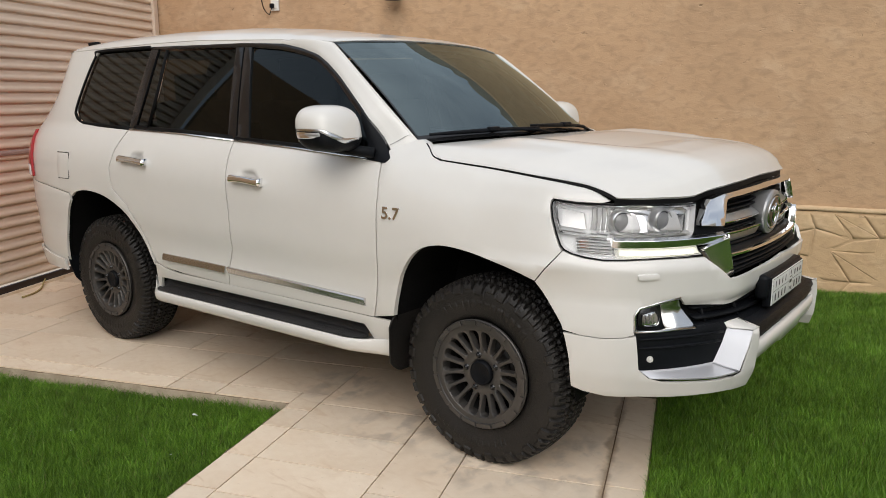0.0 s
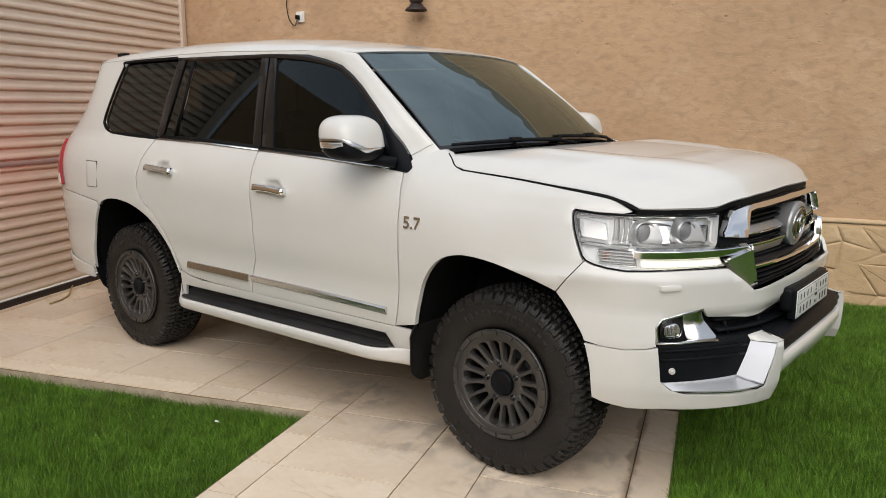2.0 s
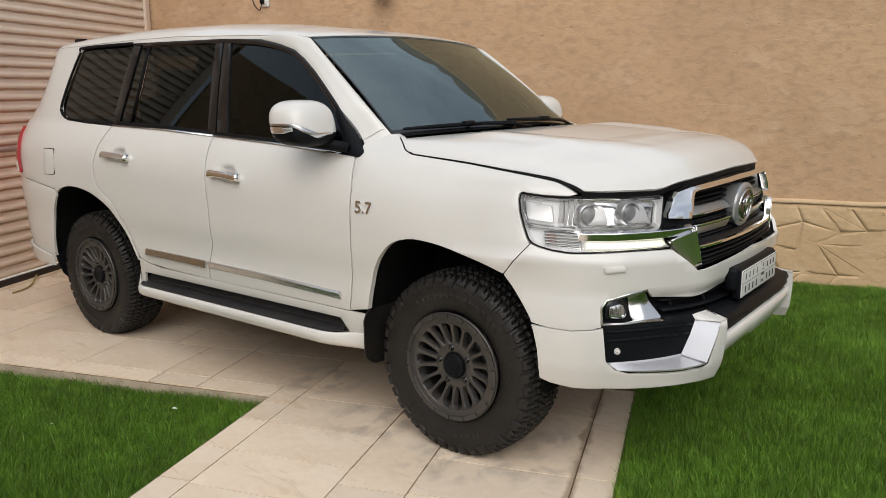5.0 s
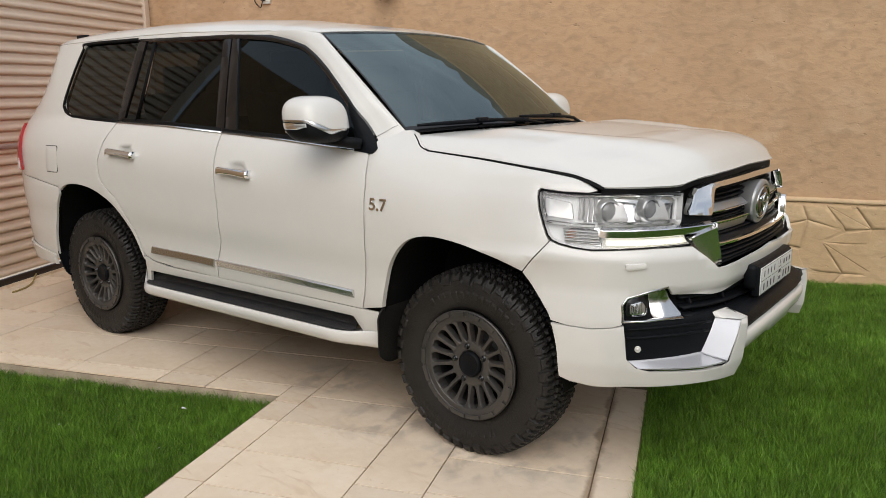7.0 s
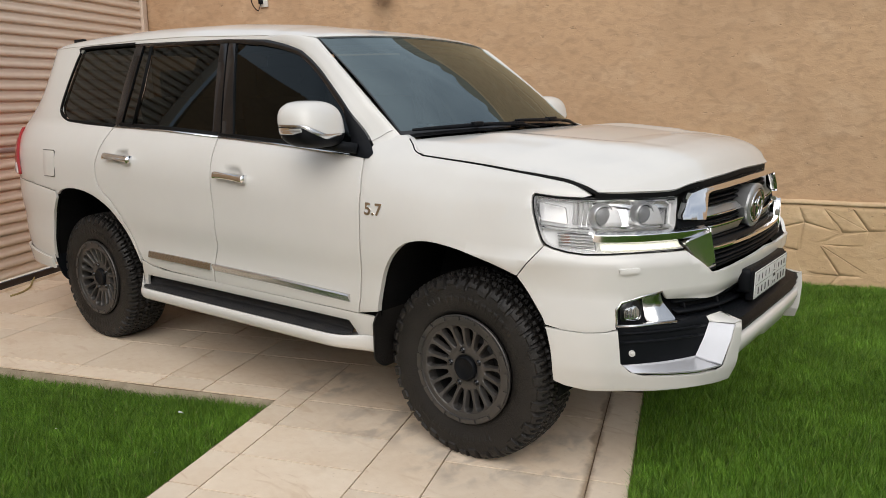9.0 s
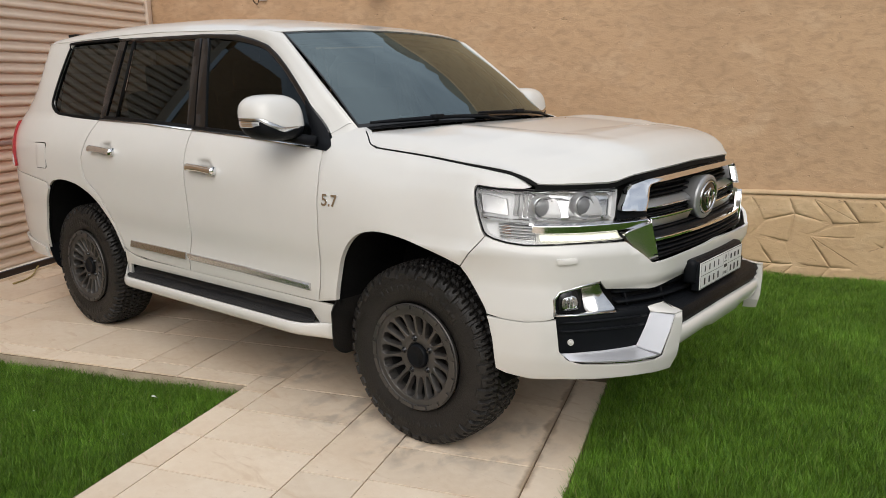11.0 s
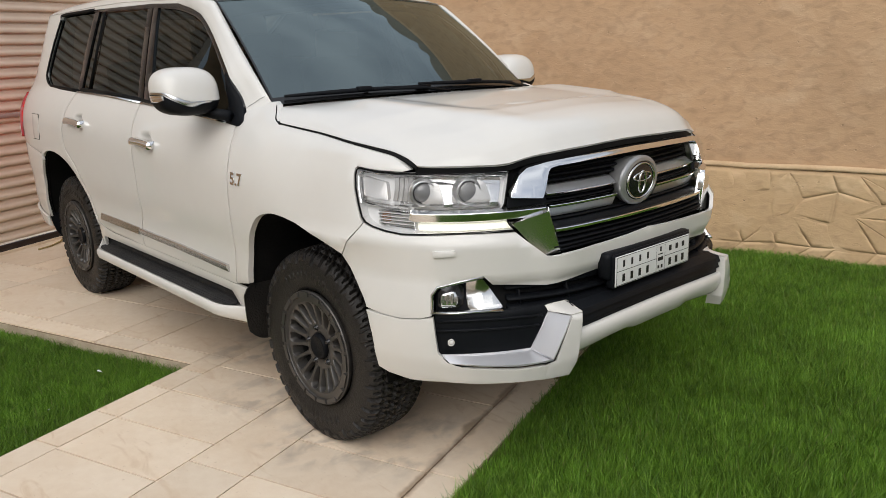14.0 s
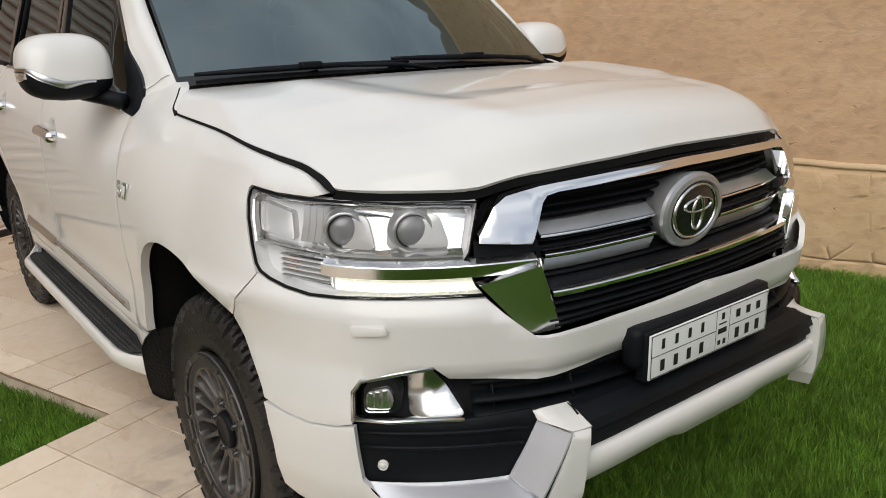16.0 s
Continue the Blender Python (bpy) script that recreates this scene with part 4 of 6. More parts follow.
for f, fl in SIDES:
    part("window_frame", strip_on(f, smoothed(band, 4), 0.021, -0.012, 0.012, lambda t: 0.4 + 0.6 * min(1.0, t * 7)), GLOSS_BLACK, car)
    part("window_seal", strip_on(f, [(-1.045, 1.344), (-0.6, 1.331), (-0.145, 1.308)], 0.014, -0.008, 0.008), SEAL, car)
    part("window_seal", strip_on(f, [(-0.13, 1.306), (0.35, 1.284), (0.80, 1.254)], 0.014, -0.008, 0.008), SEAL, car)
    part("belt_moulding", strip_on(f, [(-1.075, 1.335), (-0.6, 1.322), (-0.122, 1.301)], 0.005, -0.002, 0.010), SATIN_TRIM, car, "thin chrome belt moulding")
    part("belt_moulding", strip_on(f, [(-0.112, 1.30), (0.35, 1.277), (0.70, 1.254), (0.80, 1.246)], 0.005, -0.002, 0.010), SATIN_TRIM, car, "thin chrome belt moulding")
    part("window_divider", strip_on(f, [(-0.908, 1.345), (-0.877, 1.55), (-0.87, 1.785)], 0.010, -0.010, 0.010), SEAL, car)
both("center_pillar", [(-0.020, 1.305), (-0.108, 1.306), (-0.185, 1.782), (-0.13, 1.775)], GLOSS_BLACK, car, off=-0.004)
both("center_pillar", [(-0.120, 1.306), (-0.185, 1.31), (-0.255, 1.782), (-0.197, 1.782)], GLOSS_BLACK, car, off=-0.004)
both("rear_frame", [(-1.03, 1.345), (-1.09, 1.342), (-1.065, 1.55), (-1.02, 1.80), (-0.95, 1.80), (-0.985, 1.55)], GLOSS_BLACK, car, off=-0.004)
both("mirror_gusset", rounded([(0.795, 1.245), (0.912, 1.234), (0.926, 1.255), (0.862, 1.318), (0.80, 1.380), (0.735, 1.440), (0.712, 1.458), (0.735, 1.400), (0.785, 1.32)], 0.008), BLACK_PLASTIC, car, off=0.004)

# ---- nose ----
bumper_half = [(NOSE, 0.866), (2.9, 0.858), (2.8, 0.853), (2.7, 0.849), (2.6, 0.847), (2.53, 0.843), (2.508, 0.846), (2.44, 0.90), (2.405, 0.93), (2.20, 0.931), (2.06, 0.926), (1.972, 0.923), (1.90, 0.930), (1.85, 0.941), (1.817, 0.9535), (1.7128, 0.829)]
bumper_half += [q for q in FRONT_ARCH if q[0] > 1.72 and q[1] > 0.656] + [(1.90, 0.648), (1.985, 0.644), (2.06, 0.651), (2.098, 0.661), (2.098, 0.73), (2.118, 0.757), (2.283, 0.790), (2.315, 0.757), (2.42, 0.747), (2.52, 0.737), (2.60, 0.742), (2.75, 0.752), (NOSE, 0.757)]
part("front_bumper", patch(whole(bumper_half), skin, step=0.04), PAINT, car)
lip_half = [(1.836, 0.650)] + [q for q in FRONT_ARCH if q[0] > 1.82 and q[1] < 0.645] + [(1.91, 0.425), (2.0, 0.413), (2.1, 0.416), (2.201, 0.425), (2.378, 0.440), (2.466, 0.437), (2.471, 0.492), (2.198, 0.489), (2.152, 0.500), (2.118, 0.53), (2.104, 0.656), (2.06, 0.648), (1.985, 0.641), (1.90, 0.645)]
def wing(s, z):
    """Forward swell of the lower corners."""
    return soft_interp(s, [2.12, 2.25, 2.38, 2.48, 2.58], [0.0, 0.042, 0.075, 0.075, 0.068]) * (1 - ease(0.654, 0.680, z))


def winged(s, z, off=0.0):
    return skin(s, z, off + wing(s, z))


def winged_far(s, z, off=0.0):
    p = winged(s, z, off)
    return Vector((p.x, -p.y, p.z))


def both_winged(name, poly, mat, parent, label="", **kw):
    for f, fl in ((winged, False), (winged_far, True)):
        part(name, patch(list(poly), f, flip=fl, **kw), mat, parent, label)


# white fins each side of the middle, black panels and silver blades
both_winged("bumper_corner", lip_half, PAINT, car, step=0.04, off=0.004)
both_winged("bumper_fin", [(2.556, 0.656), (2.5945, 0.657), (2.589, 0.585), (2.578, 0.479), (2.557, 0.434), (2.458, 0.436), (2.466, 0.494), (2.499, 0.503)], PAINT, car, step=0.03, off=0.004, rim=0.06)


def loft(a, b, thick, flip=False):
    """A crisp strip between two lines of points."""
    n = len(a) - 1
    return grid_surface(lambda u, v: a[round(u * n)].lerp(b[round(u * n)], v), n, 2, thick, flip)


for f, w, fl in ((skin, winged, False), (skin_far, winged_far, True)):
    ks = [k / 12 for k in range(13)]
    inner = [f(2.127 + 0.320 * k, 0.518 + 0.003 * k, -0.012) for k in ks]
    outer = [w(2.160 + 0.330 * k, 0.4965 + 0.008 * k, 0.002) for k in ks]
    blade = part("silver_blade", loft(inner, outer, 0.006, fl), SILVER, car, "satin silver corner blade")
    arm_in = [f(2.447 + 0.067 * k, 0.521 + 0.129 * k, -0.012) for k in ks]
    arm_out = [w(2.490 + 0.064 * k, 0.5045 + 0.148 * k, 0.002) for k in ks]
    part("blade_arm", loft(arm_in, arm_out, 0.006, fl), SILVER, blade)
    # the fin's flat top runs from the black panel's corner round to the front edge
    lip = [f(2.502 + 0.090 * k, 0.672 + 0.002 * k, -0.012) for k in ks]
    corner, front = arm_out[-1] + Vector((0, 0, 0.003)), w(2.596, 0.6575, 0.006)
    brow = [arm_in[-1].lerp(corner, k / 0.5) if k < 0.5 else corner.lerp(front, k / 0.5 - 1) for k in ks]
    part("fin_top", loft(lip, brow, 0.003, fl), PAINT, car)
    part("blade_gap", strip_on(w, [(2.132, 0.515), (2.160, 0.4955), (2.20, 0.4935), (2.463, 0.498), (2.4935, 0.5055), (2.5555, 0.649)], 0.0015, 0.0, 0.0035), SEAL, car)
both("corner_panel", [(2.108, 0.50), (2.45, 0.505), (2.53, 0.65), (2.50, 0.676), (2.108, 0.662)], BLACK_PLASTIC, car, "textured black corner panel", step=0.05, off=-0.012)
for f, fl in SIDES:
    for z0 in (0.608, 0.641):
        part("panel_rib", strip_on(f, [(2.115 + (0.360 if z0 < 0.62 else 0.374) * k / 10, z0 + 0.004 * math.sin(math.pi * k / 10)) for k in range(11)], 0.0045, -0.013, 0.008), BLACK_PLASTIC, car)
    part("parking_sensor", lathe([(0.0, 0.003), (0.0075, 0.003), (0.008, 0.001), (0.0095, 0.001), (0.010, 0.003), (0.0115, 0.0025), (0.012, -0.004), (0.012, -0.02)], 24), PAINT, car).matrix_world = (lambda c, n: Matrix.Translation(c) @ n.to_track_quat("Y", "Z").to_matrix().to_4x4())(f(2.163, 0.566, -0.008), f(2.163, 0.566, 0.05) - f(2.163, 0.566, 0.0))
# lower grille, centre step and chin
part("lower_grille", patch(whole([(NOSE, 0.60), (2.10, 0.64), (2.10, 0.70), (2.29, 0.80), (NOSE, 0.77)]), skin, step=0.06, rim=0, off=-0.05), SEAL, car)
for z0 in (0.735, 0.70, 0.672):
    part("lower_slat", strip_on(skin, [(2.37 + k * (2 * NOSE - 4.74) / 30, z0 - 0.004 * math.sin(math.pi * k / 30)) for k in range(31)], 0.008, -0.045, 0.03), BLACK_PLASTIC, car)
for s in (2.42, 2.62, 2.82, 3.24, 3.44, 3.64):
    part("lower_post", strip_on(skin, [(s, 0.66), (s, 0.75)], 0.004, -0.045, 0.02), BLACK_PLASTIC, car)


def reach(s):
    """0 in the middle of the nose, 1 at the fins."""
    return min(1.0, abs(s - NOSE) / 0.45) ** 2


STEP_MID = [(0.684, -0.02), (0.682, 0.0), (0.664, 0.028), (0.648, 0.034), (0.643, 0.024), (0.626, 0.030), (0.621, 0.018), (0.600, 0.018)]
STEP_END = [(0.674, -0.02), (0.673, 0.01), (0.657, 0.050), (0.636, 0.056), (0.630, 0.044), (0.610, 0.050), (0.603, 0.038), (0.575, 0.038)]
CHIN_MID = [(0.603, 0.01), (0.605, 0.030), (0.598, 0.042), (0.570, 0.044), (0.540, 0.036), (0.526, 0.012), (0.518, -0.05)]
CHIN_END = [(0.586, 0.03), (0.588, 0.048), (0.580, 0.058), (0.550, 0.060), (0.512, 0.048), (0.490, 0.03), (0.476, -0.05)]


def step_f(u, v):
    """The black step between the fins: a shelf that falls forward in steps."""
    s = 2.588 + (2 * NOSE - 5.176) * v
    a, b = Vector(STEP_MID[round(u * 7)]), Vector(STEP_END[round(u * 7)])
    q = a.lerp(b, reach(s))
    return skin(s, q.x, q.y)


part("bumper_step", flat_edges(grid_surface(step_f, 7, 40), 14), BLACK_PLASTIC, car, "black ribbed step")


def chin_f(u, v):
    s = 2.585 + (2 * NOSE - 5.17) * v
    a, b = Vector(CHIN_MID[round(u * 6)]), Vector(CHIN_END[round(u * 6)])
    q = a.lerp(b, reach(s))
    dip = 0.012 * ease(0.30, 0.36, v) * (1 - ease(0.64, 0.70, v)) if u > 0.5 else 0
    return skin(s, q.x - dip, q.y)


part("chin_spoiler", grid_surface(chin_f, 6, 60), PAINT, car)
# washer covers
both("washer_cover", rounded([(2.108, 0.862), (2.187, 0.869), (2.182, 0.888), (2.102, 0.884)], 0.008), PAINT, car, off=0.008, step=0.05)

FACETS = [(-1, -1.0), (-1, 0.55), (-0.55, 0.75), (0.45, 1.0), (0.75, 0.92), (1, 0.35), (1, -1.0)]


def faceted(fmap, line, half, off, height, sec=None):
    """A flat-sided moulding along a 2D line on a surface."""
    bm = bmesh.new()
    rows = []
    sec = sec or FACETS
    for i, p in enumerate(line):
        a, b = Vector(line[max(i - 1, 0)]), Vector(line[min(i + 1, len(line) - 1)])
        t = (b - a).normalized()
        rows.append([bm.verts.new(fmap(p[0] - t.y * h * half, p[1] + t.x * h * half, off + e * height)) for h, e in sec])
    for r0, r1 in zip(rows, rows[1:]):
        for k in range(len(sec) - 1):
            bm.faces.new((r0[k], r1[k], r1[k + 1], r0[k + 1]))
    bm.faces.new(rows[0])
    bm.faces.new(rows[-1][::-1])
    bmesh.ops.recalc_face_normals(bm, faces=bm.faces[:])
    for e in bm.edges:
        if len(e.link_faces) == 2 and e.calc_face_angle(0) > radians(9):
            e.smooth = False
    return bm


# fog lamps
for f, fl in SIDES:
    part("fog_recess", patch(rounded([(2.104, 0.668), (2.104, 0.740), (2.124, 0.760), (2.280, 0.790), (2.352, 0.682), (2.345, 0.674)], 0.01), f, flip=fl, off=-0.035, step=0.04, rim=0.0), BLACK_PLASTIC, car)
    part("fog_surround", patch(rounded([(2.222, 0.690), (2.214, 0.775), (2.277, 0.784), (2.350, 0.680), (2.230, 0.676)], 0.012), lambda s, z, o=0.0, f=f: f(s, z, o - 0.05 * max(0.0, 2.26 - s) / 0.05 * 0.5), flip=fl, off=-0.008, step=0.03, rim=0.04, tilt=0.05), SATIN_TRIM, car, "satin chrome fog lamp wedge")
    part("fog_rim", strip_on(f, [(2.102, 0.672), (2.18, 0.672), (2.345, 0.675)], 0.005, -0.010, 0.012), SATIN_TRIM, car)
    fog = part("fog_lamp", patch(rounded([(2.116, 0.686), (2.116, 0.735), (2.134, 0.752), (2.206, 0.764), (2.212, 0.735), (2.206, 0.695), (2.19, 0.684)], 0.014), f, flip=fl, off=-0.020, step=0.04, rim=0.02), GLOSS_BLACK, car)
    c, n = f(2.158, 0.719, -0.006), f(2.158, 0.719, 0.05) - f(2.158, 0.719, 0)
    mt = Matrix.Translation(c) @ n.to_track_quat("Y", "Z").to_matrix().to_4x4()
    part("reflector", patch(rounded([(2.129, 0.694), (2.129, 0.733), (2.178, 0.744), (2.192, 0.722), (2.186, 0.697)], 0.012), f, flip=fl, off=-0.006, step=0.03, rim=0.012), REFLECTOR, fog)
    for k in range(3):
        part("facet", faceted(f, [(2.137 + 0.016 * k, 0.702), (2.139 + 0.016 * k, 0.732 + 0.003 * k)], 0.005, -0.006, 0.006), REFLECTOR, fog)
    part("lens", patch(rounded([(2.127, 0.692), (2.127, 0.735), (2.180, 0.747), (2.195, 0.722), (2.188, 0.695)], 0.013), f, flip=fl, off=0.002, step=0.03, rim=0.008), CLEAR, fog)
    part("fog_rim", strip_on(f, [(2.100, 0.668), (2.099, 0.732), (2.118, 0.757), (2.2, 0.775), (2.282, 0.790)], 0.006, -0.008, 0.010), SATIN_TRIM, car)

# headlights
hl = [(1.763, 1.1365), (1.785, 1.1345), (1.85, 1.128), (1.93, 1.125), (2.036, 1.126), (2.198, 1.127), (2.398, 1.126), (2.372, 1.024), (2.36, 1.010), (2.385, 0.955), (2.400, 0.937), (2.199, 0.935), (2.056, 0.930), (1.972, 0.927), (1.902, 0.934), (1.85, 0.946), (1.822, 0.958), (1.806, 0.974), (1.787, 1.015), (1.766, 1.070), (1.756, 1.112), (1.756, 1.129)]
for f, fl in SIDES:
    head = part("headlight", patch(hl, f, flip=fl, off=-0.040, step=0.05, rim=-0.037), LAMP_SHELL, car, "clear headlight with twin projectors and a lit strip")
    cover = part("lens_cover", patch(hl, f, flip=fl, off=-0.002, step=0.05, rim=0.0, edge=0), CLEAR, head)
    cover.visible_shadow = False
    part("seal", strip_on(f, hl + hl[:1], 0.0022, -0.004, 0.0045), SEAL, head)
    # bright frame lines just inside the lens
    part("chrome_line", faceted(f, [(1.775, 1.1265), (1.85, 1.120), (1.93, 1.117), (2.198, 1.1185), (2.386, 1.116)], 0.0035, -0.020, 0.012), REFLECTOR, head)
    part("chrome_line", faceted(f, [(1.792, 1.02), (1.774, 1.07), (1.766, 1.11), (1.775, 1.1255)], 0.003, -0.020, 0.012), REFLECTOR, head)
    part("chrome_line", faceted(f, [(1.795, 1.022), (1.88, 1.014), (1.98, 1.010)], 0.006, -0.026, 0.016), REFLECTOR, head)
    # twin projector housing: an upper shelf, a lower shelf and slanted walls between the lamps
    part("shroud", patch([(1.93, 1.020), (2.355, 1.020), (2.378, 1.112), (1.945, 1.112)], f, flip=fl, off=-0.036, step=0.05, rim=0.0, tilt=0.45), REFLECTOR, head)
    part("shelf", faceted(f, [(1.95, 1.1055), (2.20, 1.1065), (2.376, 1.105)], 0.0065, -0.036, 0.022, [(-1, -0.2), (-1, 0.1), (1, 1.0), (1, -0.2)]), REFLECTOR, head)
    part("shelf", faceted(f, [(1.99, 1.0195), (2.20, 1.0205), (2.36, 1.0215)], 0.005, -0.036, 0.020, [(-1, -0.2), (-1, 1.0), (1, 0.1), (1, -0.2)]), REFLECTOR, head)
    for cs, cz in ((2.043, 1.060), (2.237, 1.066)):
        part("bezel", patch(rounded([(cs - 0.074, cz - 0.036), (cs - 0.060, cz + 0.034), (cs + 0.066, cz + 0.034), (cs + 0.094, cz - 0.036)], 0.02), f, flip=fl, off=-0.030, step=0.04, rim=0.008), SATIN_LIGHT, head)
        c, n = f(cs, cz, -0.026), f(cs, cz, 0.05) - f(cs, cz, 0)
        n = (n.normalized() + Vector((0.9, 0, 0))).normalized()
        mt = Matrix.Translation(c) @ n.to_track_quat("Y", "Z").to_matrix().to_4x4()
        proj = part("projector", lathe([(0.050, -0.024), (0.048, -0.004), (0.0445, 0.004), (0.041, 0.008), (0.0375, 0.005), (0.037, -0.004)], 40), SATIN, head)
        proj.matrix_world = mt
        part("lens", lathe([(0.0, 0.009), (0.010, 0.0083), (0.020, 0.006), (0.0285, 0.002), (0.0335, -0.003)], 32), LAMP_EYE, proj, "smoky projector lens")
        part("collar", lathe([(0.0372, -0.002), (0.0355, 0.0005), (0.0332, -0.003)], 40), BARREL, proj)
    part("side_reflector", patch(rounded([(1.788, 1.042), (1.892, 1.030), (1.878, 1.090), (1.775, 1.108)], 0.01), f, flip=fl, off=-0.024, step=0.05, rim=0.02, tilt=0.35), SATIN_LIGHT, head)
    for k in range(4):
        s = 1.915 + 0.020 * k
        part("flute", faceted(f, [(s, 1.030), (s + 0.004, 1.072), (s, 1.108)], 0.009, -0.034, 0.014, [(-1, -0.2), (-0.9, 0.4), (0.2, 1.0), (1, 0.1), (1, -0.2)]), SATIN_LIGHT, head)
    ind = part("indicator", patch(rounded([(1.868, 0.948), (2.015, 0.936), (1.995, 1.002), (1.852, 0.998)], 0.006), f, flip=fl, off=-0.030, step=0.05, tilt=0.3), REFLECTOR, head, "clear fluted turn indicator")
    for k in range(9):
        z0 = 0.9495 + 0.0056 * k
        part("rib", faceted(f, [(1.866 - 0.0014 * k, z0 + 0.002), (1.93, z0 - 0.001), (2.005 - 0.0016 * k, z0 - 0.003)], 0.0021, -0.028, 0.007, [(-1, -0.3), (-0.6, 0.5), (0, 1.0), (0.6, 0.5), (1, -0.3)]), LAMP_SHELL if k % 2 else REFLECTOR, ind)
    part("bulb", patch(rounded([(1.872, 0.962), (1.908, 0.958), (1.903, 0.992), (1.866, 0.992)], 0.010), f, flip=fl, off=-0.0285, step=0.03, rim=0.006), AMBER, ind, "amber bulb behind clear ribs")
    strip = part("light_strip", patch([(2.035, 0.941), (2.392, 0.944), (2.378, 0.963), (2.028, 0.962)], f, flip=fl, off=-0.014, step=0.04, rim=0.012), DRL, head, "lit white running light strip")
    for k in range(15):
        s = 2.040 + 0.023 * k
        part("chevron", faceted(f, [(s, 0.9425), (s + 0.009, 0.952), (s, 0.9615)], 0.0022, -0.014, 0.004), DRL_RIB, strip)
    part("blade", faceted(f, [(2.004, 0.992)] + [(2.016 + 0.51 * k / 14, 0.9885 + 0.0004 * k) for k in range(15)], 0.0195, -0.008, 0.022, [(-1, -0.6), (-1, 0.35), (-0.85, 0.6), (0.42, 1.0), (0.55, 0.95), (1, 0.2), (1, -0.6)]), BLADE, head, "chrome blade across the headlight")

# grille
grille = part("grille", patch(whole([(NOSE, 0.83), (2.58, 0.838), (2.53, 1.02), (2.40, 1.02), (2.39, 1.05), (2.42, 1.11), (2.47, 1.135), (2.62, 1.142), (NOSE, 1.165)]), skin, step=0.07, rim=0, off=-0.06), SEAL, car, "black grille with three broad silver bars")
upper_half = [(NOSE, 1.162), (2.8, 1.159), (2.7, 1.157), (2.6, 1.154), (2.55, 1.151), (2.5, 1.144), (2.462, 1.137), (2.43, 1.117), (2.394, 1.060), (2.393, 1.046), (2.515, 1.036), (2.522, 1.046), (2.551, 1.118), (2.565, 1.131), (2.6, 1.1365), (2.7, 1.139), (2.8, 1.142), (NOSE, 1.145)]
part("grille_frame", patch(whole(upper_half), skin, step=0.04, rim=0.03, off=0.016, tilt=0.22), FRAME_CHROME, grille, "chrome upper grille frame")


def overhang(s, z, off=0.0):
    """Leans the foot of the chrome hook back so that it faces the ground."""
    return skin(s, z, off - 0.46 * max(0.0, 0.992 - z))


def overhang_far(s, z, off=0.0):
    p = overhang(s, z, off)
    return Vector((p.x, -p.y, p.z))


for f, g, fl in ((overhang, skin, False), (overhang_far, skin_far, True)):
    ks = [k / 10 for k in range(11)]
    l0, l1 = g(2.388, 0.962, 0.020), g(2.501, 0.841, -0.028)
    r0, r1 = g(2.530, 0.992, 0.024), g(2.584, 0.843, -0.040)
    left_edge = [l0.lerp(l1, k) for k in ks]
    right_edge = [r0.lerp(r1, k) for k in ks]
    part("grille_corner", grid_surface(lambda u, v: left_edge[round(u * 10)].lerp(right_edge[round(u * 10)], v), 10, 4, 0.03, fl), BLADE, grille, "chrome hook below the headlight")
    part("hook_rim", strip_on(f, [(2.529, 1.006), (2.535, 0.976), (2.587, 0.846)], 0.0035, 0.010, 0.016), FRAME_CHROME, grille)


# ---- grille bars, emblem, plate ----
def bar_on(f, s0, s1, z0, z1, half, off, height, n=24):
    return strip_on(f, [(s0 + (s1 - s0) * k / n, z0 + (z1 - z0) * k / n) for k in range(n + 1)], half, off, height)


S_L, S_R = 2.545, 2 * NOSE - 2.545
EMB = 0.135
UP_BAR = [(-1, -0.8), (-1, 1.0), (-0.6, 0.98), (1, 0.1), (1, -0.8)]
DOWN_BAR = [(-1, -0.8), (-1, 0.1), (0.7, 0.98), (1, 1.0), (1, -0.8)]


def level_line(a, b, z, n=20):
    return [(a + (b - a) * k / n, z) for k in range(n + 1)]


for a, b in ((S_L + 0.008, NOSE - EMB + 0.02), (NOSE + EMB - 0.02, S_R - 0.008)):
    part("grille_bar", faceted(skin, level_line(a, b, 1.052), 0.014, -0.045, 0.028, UP_BAR), SATIN, grille, "satin silver grille bar")
    part("bar_trim", faceted(skin, level_line(a, b, 1.0405), 0.004, -0.024, 0.012), CHROME, grille)
    part("grille_bar", faceted(skin, level_line(a + 0.01, b - 0.01, 0.981), 0.021, -0.045, 0.028, DOWN_BAR), SATIN, grille, "satin silver grille bar")
    part("bar_trim", faceted(skin, level_line(a + 0.008, b - 0.008, 0.9985), 0.0055, -0.024, 0.012), CHROME, grille)
part("grille_bar", faceted(skin, level_line(S_L + 0.022, S_R - 0.022, 0.921, 40), 0.0075, -0.03, 0.022), CHROME, grille, "thin chrome lower grille bar")
part("grille_bar", bar_on(skin, S_L + 0.022, S_R - 0.022, 0.934, 0.934, 0.010, -0.045, 0.02), BLACK_PLASTIC, grille)
for z0 in (1.118, 1.098, 1.080, 1.026, 1.012, 0.950, 0.898, 0.880, 0.864):
    part("grille_slat", bar_on(skin, S_L + 0.01, S_R - 0.01, z0, z0 + 0.003, 0.005, -0.058, 0.02), BLACK_PLASTIC, grille)
part("grille_lip", bar_on(skin, 2.57, 2 * NOSE - 2.57, 0.850, 0.856, 0.006, -0.06, 0.020), BLACK_PLASTIC, grille)
both("grille_infill", [(2.385, 1.012), (2.385, 1.043), (2.54, 1.038), (2.55, 1.012)], BLACK_PLASTIC, grille, off=-0.012)
